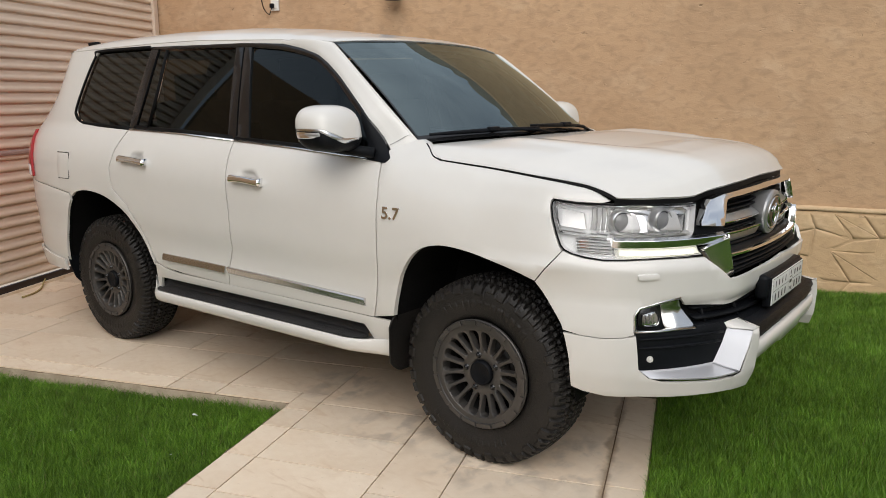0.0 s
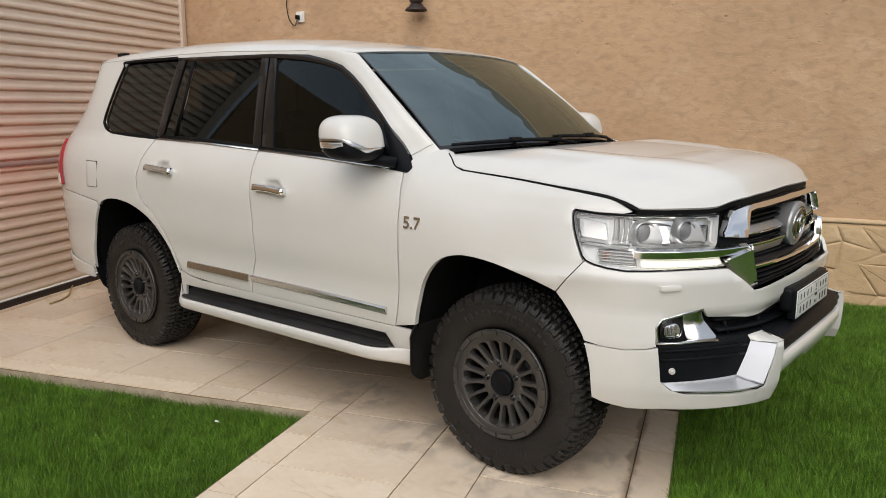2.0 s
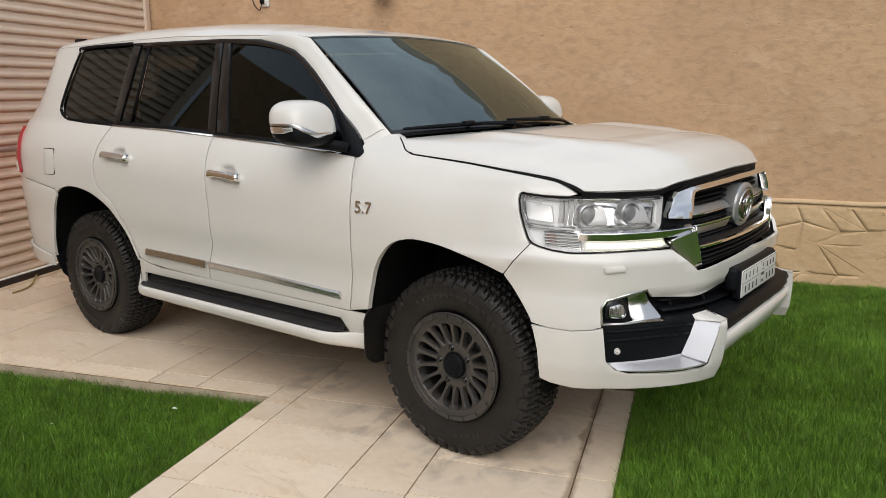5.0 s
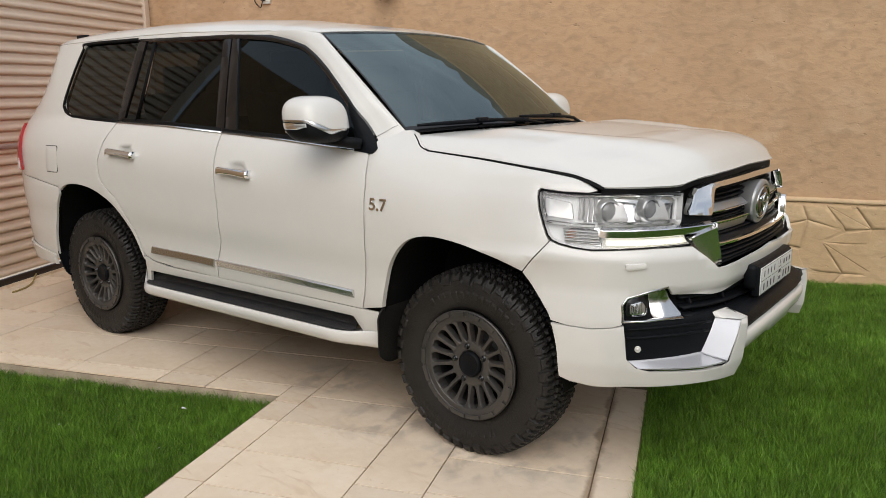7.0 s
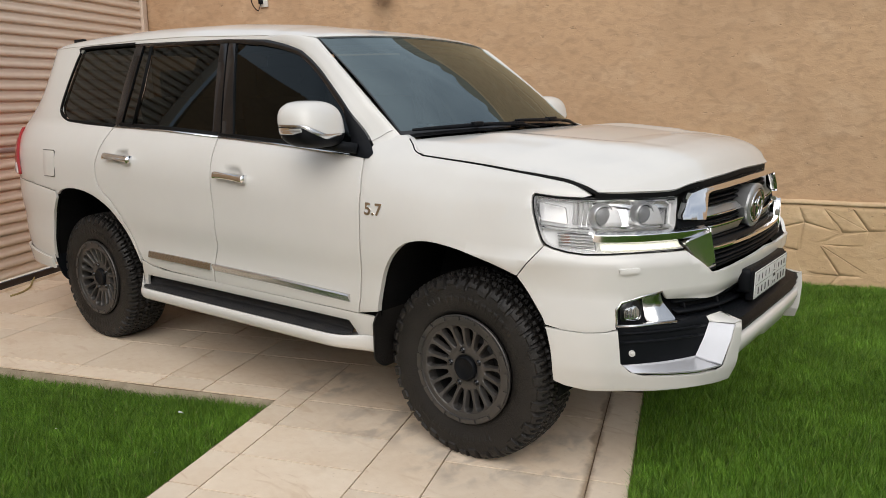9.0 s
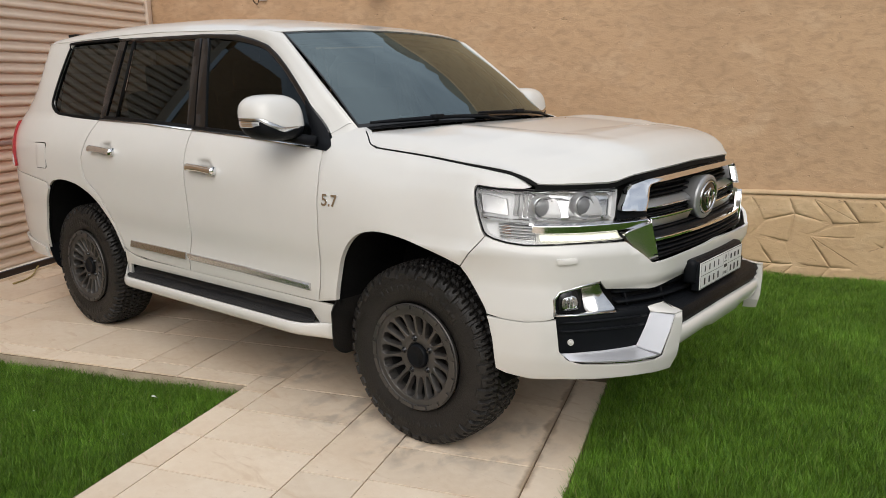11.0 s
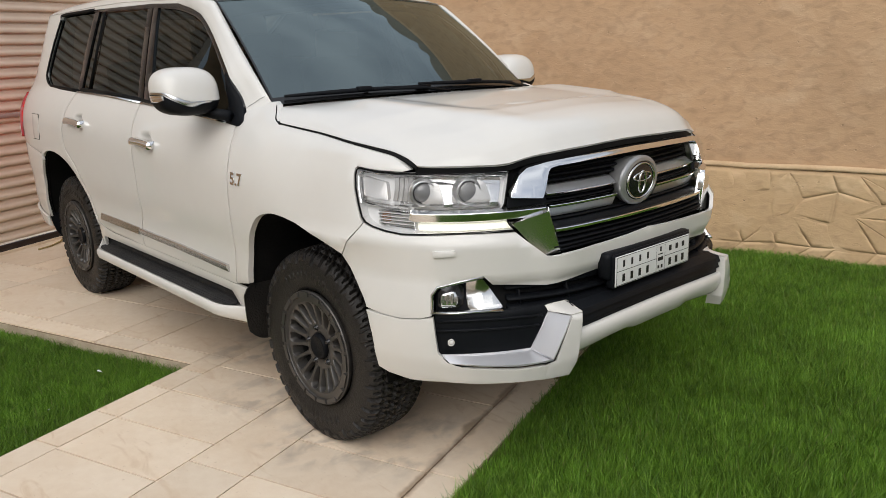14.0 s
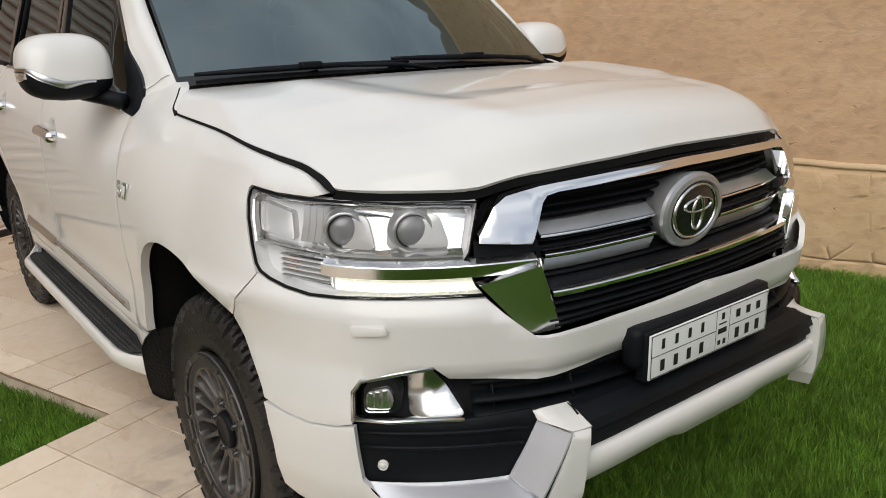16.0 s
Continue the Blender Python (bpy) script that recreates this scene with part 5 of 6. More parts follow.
em = part("emblem", flat_edges(lathe([(0.092, -0.08), (0.100, -0.045), (0.111, -0.010), (0.114, 0.004), (0.112, 0.012), (0.105, 0.017), (0.092, 0.020), (0.088, 0.016)], 56), 22), EMBLEM_RING, grille, "round silver emblem with a black centre")
em.matrix_world = Matrix.Translation(skin(NOSE, 1.036, -0.012)) @ Matrix.Rotation(radians(-90), 4, "Z") @ Matrix.Rotation(radians(-4), 4, "X") @ Matrix.Diagonal((0.97, 1, 0.82, 1))
part("disc", lathe([(0.0, 0.025), (0.05, 0.023), (0.080, 0.018), (0.088, 0.016)], 40), GLOSS_BLACK, em)


def ellipse_ring(a, b, r, y, cz=0.0, n=40):
    bm = bmesh.new()
    rows = []
    for k in range(n):
        t = 2 * math.pi * k / n
        rows.append([bm.verts.new(((a + r * dx) * math.cos(t), y + h, cz + (b + r * dx) * math.sin(t))) for dx, h in ((-1, -0.002), (-0.5, 0.004), (0.5, 0.004), (1, -0.002))])
    for k in range(n):
        p, q = rows[k], rows[(k + 1) % n]
        for i in range(3):
            bm.faces.new((p[i], p[i + 1], q[i + 1], q[i]))
    return bm


part("ring", ellipse_ring(0.080, 0.080, 0.004, 0.019), SATIN_TRIM, em)
part("ring", ellipse_ring(0.050, 0.020, 0.0035, 0.024, 0.020), SATIN_TRIM, em)
part("ring", ellipse_ring(0.019, 0.050, 0.0035, 0.025, -0.004), SATIN_TRIM, em)

# plate: the writing is left as plain bars
plate = part("number_plate", box(2.378, 0, 0.748, 0.03, 0.50, 0.122, 0.006), BLACK_PLASTIC, car, "white two-row number plate in a black frame")
part("plate_mount", box(2.36, 0, 0.768, 0.05, 0.54, 0.10, 0.02), BLACK_PLASTIC, plate)
part("plate_sheet", box(2.3955, 0, 0.748, 0.004, 0.485, 0.110, 0.0018), PLATE, plate)


def plate_pt(u, v):
    return Vector((2.3987, u, 0.748 + v))


rects = [(-0.238, 0.0505, 0.238, 0.0525), (-0.238, -0.0525, 0.238, -0.0505), (-0.238, -0.0525, -0.236, 0.0525), (0.236, -0.0525, 0.238, 0.0525), (0.012, -0.052, 0.0135, 0.052), (0.068, -0.052, 0.0695, 0.052), (-0.237, -0.001, 0.012, 0.001), (0.069, -0.001, 0.237, 0.001)]
for cx in (-0.195, -0.145, -0.095, -0.045):
    rects += [(cx - 0.008, -0.041, cx + 0.008, -0.013), (cx - 0.006, 0.013, cx + 0.006, 0.038)]
for cx in (0.105, 0.15, 0.195):
    rects += [(cx - 0.009, -0.041, cx + 0.009, -0.013), (cx - 0.009, 0.015, cx + 0.009, 0.036)]
rects += [(0.022, -0.012, 0.058, 0.002), (0.024, 0.012, 0.056, 0.016), (0.034, 0.024, 0.046, 0.042), (0.022, -0.040, 0.034, -0.028), (0.044, -0.042, 0.056, -0.028)]
bars_text(plate, plate_pt, rects, INK)

# ---- door furniture ----
for (f, fl), dr, rd, qp, fen in zip(SIDES, doors, rdoors, quarters, (0, 0)):
    for host, s0, s1, z0, z1 in ((dr, -0.038, 0.182, 1.118, 1.109), (rd, -1.046, -0.800, 1.171, 1.160)):
        mid = ((s0 + s1) / 2, (z0 + z1) / 2)
        part("handle", strip_on(f, smoothed([(s0, z0), (s0 + 0.03, z0 + 0.001), (mid[0], mid[1] + 0.003), (s1 - 0.03, z1 + 0.001), (s1, z1)], 5), 0.0185, 0.010, 0.028, lambda t: 1.10 - 0.20 * math.sin(math.pi * t)), CHROME, host, "chrome pull handle")
        for e, z in ((s0 + 0.022, z0), (s1 - 0.022, z1)):
            part("handle_foot", strip_on(f, [(e - 0.018, z), (e + 0.018, z)], 0.017, -0.004, 0.020), CHROME, host)
    part("moulding", faceted(f, [(-0.125, 0.630), (0.35, 0.625), (0.845, 0.612)], 0.019, 0.0, 0.013, [(-1, -0.3), (-1, 0.1), (-0.80, 0.4), (0.70, 1.4), (1, 0.9), (1, -0.3)]), SATIN_TRIM, dr, "broad chrome side moulding")
    part("moulding", faceted(f, [(-0.702, 0.634), (-0.40, 0.633), (-0.148, 0.630)], 0.019, 0.0, 0.013, [(-1, -0.3), (-1, 0.8), (-0.85, 1.05), (0.80, 0.62), (1, 0.4), (1, -0.3)]), SATIN_TRIM, rd, "broad chrome side moulding")
    part("fuel_lid", patch(rounded([(-1.79, 1.018), (-1.66, 1.014), (-1.645, 1.172), (-1.785, 1.18)], 0.02), f, flip=fl, off=0.001, rim=0.006, step=0.06), PAINT, qp)
    part("lid_gap", strip_on(f, [(-1.79, 1.180), (-1.655, 1.181), (-1.645, 1.172), (-1.645, 1.028), (-1.655, 1.018), (-1.78, 1.017)], 0.0016, 0.0, 0.0035), SEAL, qp)

# badge on the near fender: engine size in litres
tc = bpy.data.curves.new("badge", "FONT")
tc.body, tc.size, tc.extrude, tc.bevel_depth, tc.align_x = "5.7", 0.072, 0.0014, 0.0008, "CENTER"
tc.offset = 0.0010
tmp = new("badge_text", tc)
bpy.context.view_layer.update()
me = bpy.data.meshes.new_from_object(tmp.evaluated_get(bpy.context.evaluated_depsgraph_get()))
bpy.data.objects.remove(tmp)
bpy.data.curves.remove(tc)
me.name = "badge"
me.materials.clear()
me.materials.append(CHROME)
for sgn in (1, -1):
    b = new("badge", me)
    b.parent = car
    b["label"] = "chrome engine size badge reading 5.7"
    c = skin(1.010, 1.006, 0.002)
    b.matrix_world = Matrix.Translation((c.x, c.y * sgn, c.z)) @ Matrix.Rotation(0 if sgn > 0 else math.pi, 4, "Z") @ Matrix.Rotation(radians(86), 4, "X") @ Matrix.Diagonal((1.15, 1, 1, 1))

TREAD = material("tread_rubber", (0.022, 0.022, 0.024), 0.6, noise_scale=10, colour2=(0.040, 0.038, 0.036), bump_scale=160, bump=0.5, spec=0.3)


# ---- running boards ----
def board_f(u, v, sgn):
    """Board from rear to front along u, across its rounded section along v."""
    x = -0.90 + 1.88 * u
    e = min(1.0, math.sin(math.pi * min(u, 0.5) * 1.0) * 6) if u < 0.5 else min(1.0, (1 - u) * 9 + 0.55)
    e = ease(-0.02, 0.10, u) * (0.45 + 0.55 * (1 - ease(0.86, 1.0, u)))
    sec = [(-0.86, 0.425), (-0.955, 0.425), (-0.966, 0.437), (-0.979, 0.439), (-0.990, 0.430), (-0.993, 0.412), (-0.986, 0.390), (-0.966, 0.373), (-0.91, 0.366), (-0.86, 0.366)]
    k = v * (len(sec) - 1)
    i = min(int(k), len(sec) - 2)
    y = sec[i][0] + (sec[i + 1][0] - sec[i][0]) * (k - i)
    z = sec[i][1] + (sec[i + 1][1] - sec[i][1]) * (k - i)
    y = -0.86 + (y + 0.86) * e
    z += (0.012 * ease(0.90, 0.98, u) + 0.05 * (1 - ease(0.02, 0.07, u))) * (1 - ease(0.25, 0.55, v))
    return Vector((x, y * sgn, z))


for sgn in (1, -1):
    board = part("running_board", grid_surface(lambda u, v: board_f(u, v, sgn), 60, 24, 0.0, flip=sgn > 0), PAINT, car, "white running board with a black ribbed tread")

    def pad_f(u, v):
        """Tread with a raised back, rounded off at both ends."""
        w = (1 - abs(2 * u - 1) ** 12) ** 0.5
        sec = [(-0.848, 0.508), (-0.852, 0.465), (-0.862, 0.440), (-0.92, 0.434), (-0.955, 0.433), (-0.970, 0.4385)]
        k = v * (len(sec) - 1)
        i = min(int(k), len(sec) - 2)
        y = sec[i][0] + (sec[i + 1][0] - sec[i][0]) * (k - i)
        z = sec[i][1] + (sec[i + 1][1] - sec[i][1]) * (k - i)
        z = 0.4385 + (z - 0.4385) * w + 0.0015 * math.sin(v * 70) * (1 if 0.4 < v < 0.95 else 0)
        y = -0.915 + (y + 0.915) * (0.06 + 0.94 * w)
        return Vector((-0.80 + 1.63 * u, sgn * y, z + 0.002))

    part("tread_pad", grid_surface(pad_f, 90, 40, 0.0, flip=sgn > 0), TREAD, board, "black ribbed tread")
    # mud flaps behind the wheels, rounded at the outer lower corner
    part("mud_flap", grid_surface(lambda u, v: Vector((0.985 + 0.014 * math.sin(3 * v), sgn * (-0.66 - (0.300 - 0.06 * ease(0.62, 0.85, v) - 0.02 * (1 - v) ** 4) * u), 0.305 + 0.33 * v + 0.05 * max(0.0, u - 0.7) ** 2 / 0.09 * (1 - v))), 12, 10, 0.008), RUBBER, car)
    part("mud_flap", grid_surface(lambda u, v: Vector((-1.80 - 0.03 * math.sin(2 * v), sgn * (-0.66 - (0.26 - 0.03 * (1 - v) ** 4) * u), 0.30 + 0.35 * v + 0.05 * max(0.0, u - 0.7) ** 2 / 0.09 * (1 - v))), 12, 10, 0.008), BLACK_PLASTIC, car)
    # wheel-well liners: deep drums that follow the openings, with a back wall
    for (cx, cz), line in ((FC, FRONT_ARCH), (RC, REAR_ARCH)):
        far_end = [(line[0][0], 0.36)] + list(line) + [(line[-1][0], 0.36)]

        def liner_f(u, v, cx=cx, cz=cz, far_end=far_end):
            k = u * (len(far_end) - 1)
            i = min(int(k), len(far_end) - 2)
            q = Vector(far_end[i]).lerp(Vector(far_end[i + 1]), k - i)
            d = (q - Vector((cx, cz))).normalized() * 0.010
            face = skin(q.x, q.y, -0.022)
            x = face.x + (q.x + d.x - face.x) * 0.0 + d.x
            return Vector((x, sgn * (face.y + (-0.49 - face.y) * v), max(q.y + d.y, 0.36)))
        part("wheel_liner", grid_surface(liner_f, len(far_end) - 1, 4), LINER, car)
        part("wheel_liner", patch([(cx - 0.47, 0.36), (cx + 0.47, 0.36)] + arc(cx, cz, 0.49, 0, 180, 16), lambda u, v, o: Vector((u, sgn * (-0.49 + o), v)), rim=0, edge=0, step=0.3), LINER, car)

# underbody
part("underbody", box(-0.25, 0, 0.45, 3.7, 1.26, 0.20, 0.03), LINER, car)
for x in (1.425, -1.425):
    part("axle", tube([(x, -0.75, 0.385), (x, -0.2, 0.385), (x, 0.2, 0.37), (x, 0.75, 0.385)], 0.05, 12), LINER, car)

# ---- wheels ----
TYRE_R, TYRE_W, HUB_Z = 0.402, 0.275, 0.387


def smooth_ramp(x, lo, hi):
    t = np.clip((x - lo) / (hi - lo), 0, 1)
    return t * t * (3 - 2 * t)


def tyre_mesh():
    """One moulded body: a section turned round the axle, with grooves cut between the tread blocks."""
    hw = TYRE_W / 2
    half = [(0.222, -hw + 0.035), (0.230, -hw + 0.021), (0.240, -hw + 0.014), (0.262, -hw + 0.006), (0.30, -hw - 0.001), (0.335, -hw), (0.358, -hw + 0.004), (0.375, -hw + 0.012), (0.387, -hw + 0.024), (0.394, -hw + 0.042), (0.3985, -0.055), (0.401, 0.0)]
    curve = np.array(smoothed([(r, y, 0) for r, y in half], 24))[:, :2]
    arc_len = np.concatenate(([0], np.cumsum(np.linalg.norm(np.diff(curve, axis=0), axis=1))))
    w_all = arc_len[-1] - arc_len  # distance from the crown
    w = np.concatenate((np.linspace(w_all[0], 0.205, 9)[:-1], np.linspace(0.205, 0.0, 36)))
    r_row = np.interp(-w, -w_all, curve[:, 0])
    y_row = np.interp(-w, -w_all, curve[:, 1])
    dr, dy = np.gradient(r_row), np.gradient(y_row)
    ln = np.hypot(dr, dy)
    nr, ny = dy / ln, -dr / ln
    n_pitch, per = 42, 16
    plen = 2 * math.pi * TYRE_R / n_pitch
    steps = n_pitch * per
    u = np.arange(steps) / per
    lines = [([(0, -0.004), (0.5, 0.006), (1, -0.004)], 0.0026),
             ([(0, 0.034), (0.3, 0.044), (0.45, 0.031), (0.8, 0.045), (1, 0.034)], 0.0042),
             ([(0, 0.078), (0.25, 0.088), (0.5, 0.077), (0.75, 0.090), (1, 0.078)], 0.0046),
             ([(0.12, 0.0), (0.30, 0.018), (0.22, 0.040)], 0.0030), ([(0.65, 0.0), (0.78, 0.02), (0.72, 0.040)], 0.0014),
             ([(0.55, 0.038), (0.75, 0.058), (0.66, 0.084)], 0.0044), ([(0.10, 0.040), (0.22, 0.060), (0.15, 0.082)], 0.0014),
             ([(0.25, 0.084), (0.08, 0.106), (0.02, 0.135), (-0.04, 0.19)], 0.0072), ([(0.70, 0.086), (0.56, 0.105), (0.55, 0.122)], 0.0026)]
    sides = []
    for shift in (0.0, 0.5):
        uu, ww = np.meshgrid((u + shift) % 2.0, w, indexing="ij")
        depth = np.zeros_like(uu)
        for line, wide in lines:
            near = np.full_like(uu, 9.0)
            for (a0, b0), (a1, b1) in zip(line, line[1:]):
                ax, bx = a0 * plen, a1 * plen
                for k in (-1, 0, 1, 2):
                    px = uu * plen - k * plen
                    ex, ey = bx - ax, b1 - b0
                    t = np.clip(((px - ax) * ex + (ww - b0) * ey) / (ex * ex + ey * ey), 0, 1)
                    near = np.minimum(near, np.hypot(px - ax - t * ex, ww - b0 - t * ey))
            depth = np.maximum(depth, 1 - smooth_ramp(near, wide, wide + 0.0028))
        # lugs run a longer or shorter way down the sidewall in turn
        foot = np.where((uu + 0.02) % 2.0 < 1.0, 0.168, 0.150)
        drop = 0.0135 * depth * (1 - 0.5 * smooth_ramp(ww, 0.13, 0.17))
        drop = np.where(ww > foot, 0.0065, drop)
        drop = drop * (1 - smooth_ramp(ww, 0.196, 0.205)) + 0.0065 * smooth_ramp(ww, 0.196, 0.205)
        sides.append(drop)
    ang = 2 * math.pi * np.arange(steps) / steps
    # raised bars where the lettering stands, and a thin ring by the rim
    rr, aa = np.meshgrid(r_row, ang)
    letter = (rr > 0.286) & (rr < 0.316) & ((((aa > 0.7) & (aa < 2.2)) | ((aa > 3.9) & (aa < 5.2)))) & ((aa * 9.3) % 1.0 < 0.72)
    band = (rr > 0.262) & (rr < 0.266)
    sides = [d - np.where(letter, 0.0035, 0) - np.where(band, 0.0015, 0) for d in sides]
    rows = []
    for sgn, d in ((1, sides[0]), (-1, sides[1][:, ::-1])):
        order = slice(None) if sgn > 0 else slice(None, None, -1)
        r2 = r_row[order][None, :] - nr[order][None, :] * d
        y2 = sgn * (y_row[order][None, :] - ny[order][None, :] * d)
        rows.append((r2, np.broadcast_to(y2, r2.shape)))
    R = np.concatenate((rows[0][0], rows[1][0][:, 1:]), 1)
    Y = np.concatenate((rows[0][1], rows[1][1][:, 1:]), 1)
    X, Z = R * np.cos(ang)[:, None], R * np.sin(ang)[:, None]
    # the weight of the car flattens the foot of the tyre
    Z = np.maximum(Z, -HUB_Z + 0.001)
    m = R.shape[1]
    idx = np.arange(steps * m).reshape(steps, m)
    nxt = np.roll(idx, -1, axis=0)
    quads = np.stack((idx[:, :-1], idx[:, 1:], nxt[:, 1:], nxt[:, :-1]), -1).reshape(-1, 4)
    me = bpy.data.meshes.new("tyre")
    me.from_pydata(np.stack((X, Y, Z), -1).reshape(-1, 3).tolist(), [], quads.tolist())
    me.polygons.foreach_set("use_smooth", [True] * len(me.polygons))
    me.set_sharp_from_angle(angle=radians(34))
    return me


SPOKES = 18


def rim_mesh():
    """Outer face towards -y: barrel, broad flat ring with raised pads, straight spokes that flare at both ends, hub."""
    hw = TYRE_W / 2
    bm = lathe([(0.222, hw - 0.04), (0.205, hw - 0.05), (0.198, 0.0), (0.200, -hw + 0.05), (0.222, -hw + 0.034), (0.232, -hw + 0.022), (0.235, -hw + 0.008), (0.232, -hw + 0.004), (0.213, -hw + 0.005), (0.211, -hw + 0.008), (0.190, -hw + 0.009), (0.1855, -hw + 0.013), (0.184, -hw + 0.06)], 72)
    for k in range(SPOKES):
        a = 2 * math.pi * (k + 0.5) / SPOKES
        ca, sa = math.cos(a), math.sin(a)
        rows = []
        for r, y, w in ((0.091, 0.034, 0.0159), (0.096, 0.033, 0.0128), (0.102, 0.032, 0.0096), (0.115, 0.029, 0.0080), (0.150, 0.022, 0.0076), (0.169, 0.017, 0.0084), (0.177, 0.0135, 0.0112), (0.1825, 0.011, 0.0180), (0.187, 0.0095, 0.0330)):
            rows.append([bm.verts.new((r * ca - t * w * sa, -hw + y + d, r * sa + t * w * ca)) for t, d in ((-1.12, 0.030), (-1, 0.0035), (-0.72, 0), (0.72, 0), (1, 0.0035), (1.12, 0.030))])
        for p, q in zip(rows, rows[1:]):
            for i in range(5):
                bm.faces.new((p[i], p[i + 1], q[i + 1], q[i]))
        vs = []
        b = 2 * math.pi * k / SPOKES
        for y, grow in ((0.003, 0.0), (-0.003, -0.004)):
            for r, d in ((0.2135, -0.142), (0.2135, 0.142), (0.230, 0.145), (0.230, -0.145)):
                vs.append(bm.verts.new(((r - grow * (1 if r < 0.22 else -1) * -0.4) * math.cos(b + d + grow * (1 if d > 0 else -1)), -hw + y, r * math.sin(b + d + grow * (1 if d > 0 else -1)))))
        for q in ((4, 5, 6, 7), (0, 1, 5, 4), (1, 2, 6, 5), (2, 3, 7, 6), (3, 0, 4, 7)):
            bm.faces.new([vs[i] for i in q])
    hub = lathe([(0.050, -hw + 0.044), (0.056, -hw + 0.038), (0.062, -hw + 0.034), (0.090, -hw + 0.0335), (0.097, -hw + 0.037), (0.099, -hw + 0.045), (0.099, -hw + 0.10)], 54)
    me = bpy.data.meshes.new("tmp")
    hub.to_mesh(me)
    hub.free()
    bm.from_mesh(me)
    bpy.data.meshes.remove(me)
    bmesh.ops.recalc_face_normals(bm, faces=bm.faces[:])
    return bm


def cylinder_y(r, y0, y1, n=10, cx=0.0, cz=0.0):
    bm = lathe([(0, y0), (r, y0), (r, y1), (0, y1)], n)
    for v in bm.verts:
        v.co += Vector((cx, 0, cz))
    return bm


wheel = new("wheel")
wheel.parent = car
hw = TYRE_W / 2
tyre = new("tyre", tyre_mesh())
tyre.data.materials.append(RUBBER)
tyre.parent = wheel
tyre["label"] = "dusty black all-terrain tyre with chunky tread"
part("rim", flat_edges(rim_mesh(), 35), ALLOY, wheel, "matt gunmetal alloy rim with eighteen straight spokes")
part("brake_disc", cylinder_y(0.15, -0.018, -0.006, 40), BARREL, wheel)
part("drum", cylinder_y(0.197, -0.005, 0.05, 40), LINER, wheel)
part("barrel", lathe([(0.197, -hw + 0.052), (0.194, 0.0), (0.194, 0.03)], 48), BARREL, wheel)
part("center_cap", lathe([(0.0, -hw + 0.021), (0.040, -hw + 0.021), (0.042, -hw + 0.0195), (0.047, -hw + 0.0195), (0.051, -hw + 0.023), (0.054, -hw + 0.032), (0.054, -hw + 0.05)], 40), BLACK_PLASTIC, wheel, "black centre cap")
for k in range(5):
    a = 2 * math.pi * k / 5 + 0.5
    part("lug_nut", lathe([(0.0, -0.012), (0.006, -0.012), (0.0085, -0.009), (0.0088, 0.0), (0.0135, 0.0012), (0.0140, 0.004)], 12), GLOSS_BLACK, wheel).location = (0.0765 * math.cos(a), -hw + 0.0325, 0.0765 * math.sin(a))
WHEEL_Y = 0.765


def place_wheel(w, x, sgn, steer, roll):
    w.matrix_world = Matrix.Translation((x, sgn * -(WHEEL_Y if x > 0 else WHEEL_Y - 0.02), HUB_Z)) @ Matrix.Rotation(radians(steer), 4, "Z") @ Matrix.Rotation(0 if sgn > 0 else math.pi, 4, "Z") @ Matrix.Rotation(radians(roll), 4, "Y")


def copy_wheel():
    made = {}
    for o in (wheel, *wheel.children_recursive):
        made[o] = o.copy()
        scene.collection.objects.link(made[o])
        made[o].parent = made.get(o.parent, o.parent)
    return made[wheel]


w2, w3, w4 = copy_wheel(), copy_wheel(), copy_wheel()
place_wheel(wheel, 1.43, 1, 0, 0)
place_wheel(w2, -1.412, 1, 0, 0)
place_wheel(w3, 1.43, -1, 0, 0)
place_wheel(w4, -1.412, -1, 0, 0)

# ---- mirrors ----
MX, MY, MZ = 0.702, -0.992, 1.372
MSX, MSY, MSZ = 0.118, 0.135, 0.112


def mirror_cut(a):
    """Height of the line under the cap: level at the outer side, then sloping down to the front."""
    b = (math.degrees(a) + 180) % 360 - 180
    return 0.11 - 0.42 * ease(-56, -8, b) * (1 - ease(110, 175, b))


def mirror_pt(a, t, grow=1.0):
    n = 2.9
    r = max(0.0, 1 - abs(t) ** n) ** (1 / n)
    ca, sa = math.cos(a), math.sin(a)
    k = (abs(ca) ** n + abs(sa) ** n) ** (-1 / n)
    lean = 0.02 * t
    return Vector((MX + (MSX * grow) * r * k * ca - lean, MY + (MSY * grow) * r * k * sa, MZ + MSZ * t * (1.0 if t > 0 else 0.80)))


def mirrored(p, sgn):
    return Vector((p.x, p.y * sgn, p.z))


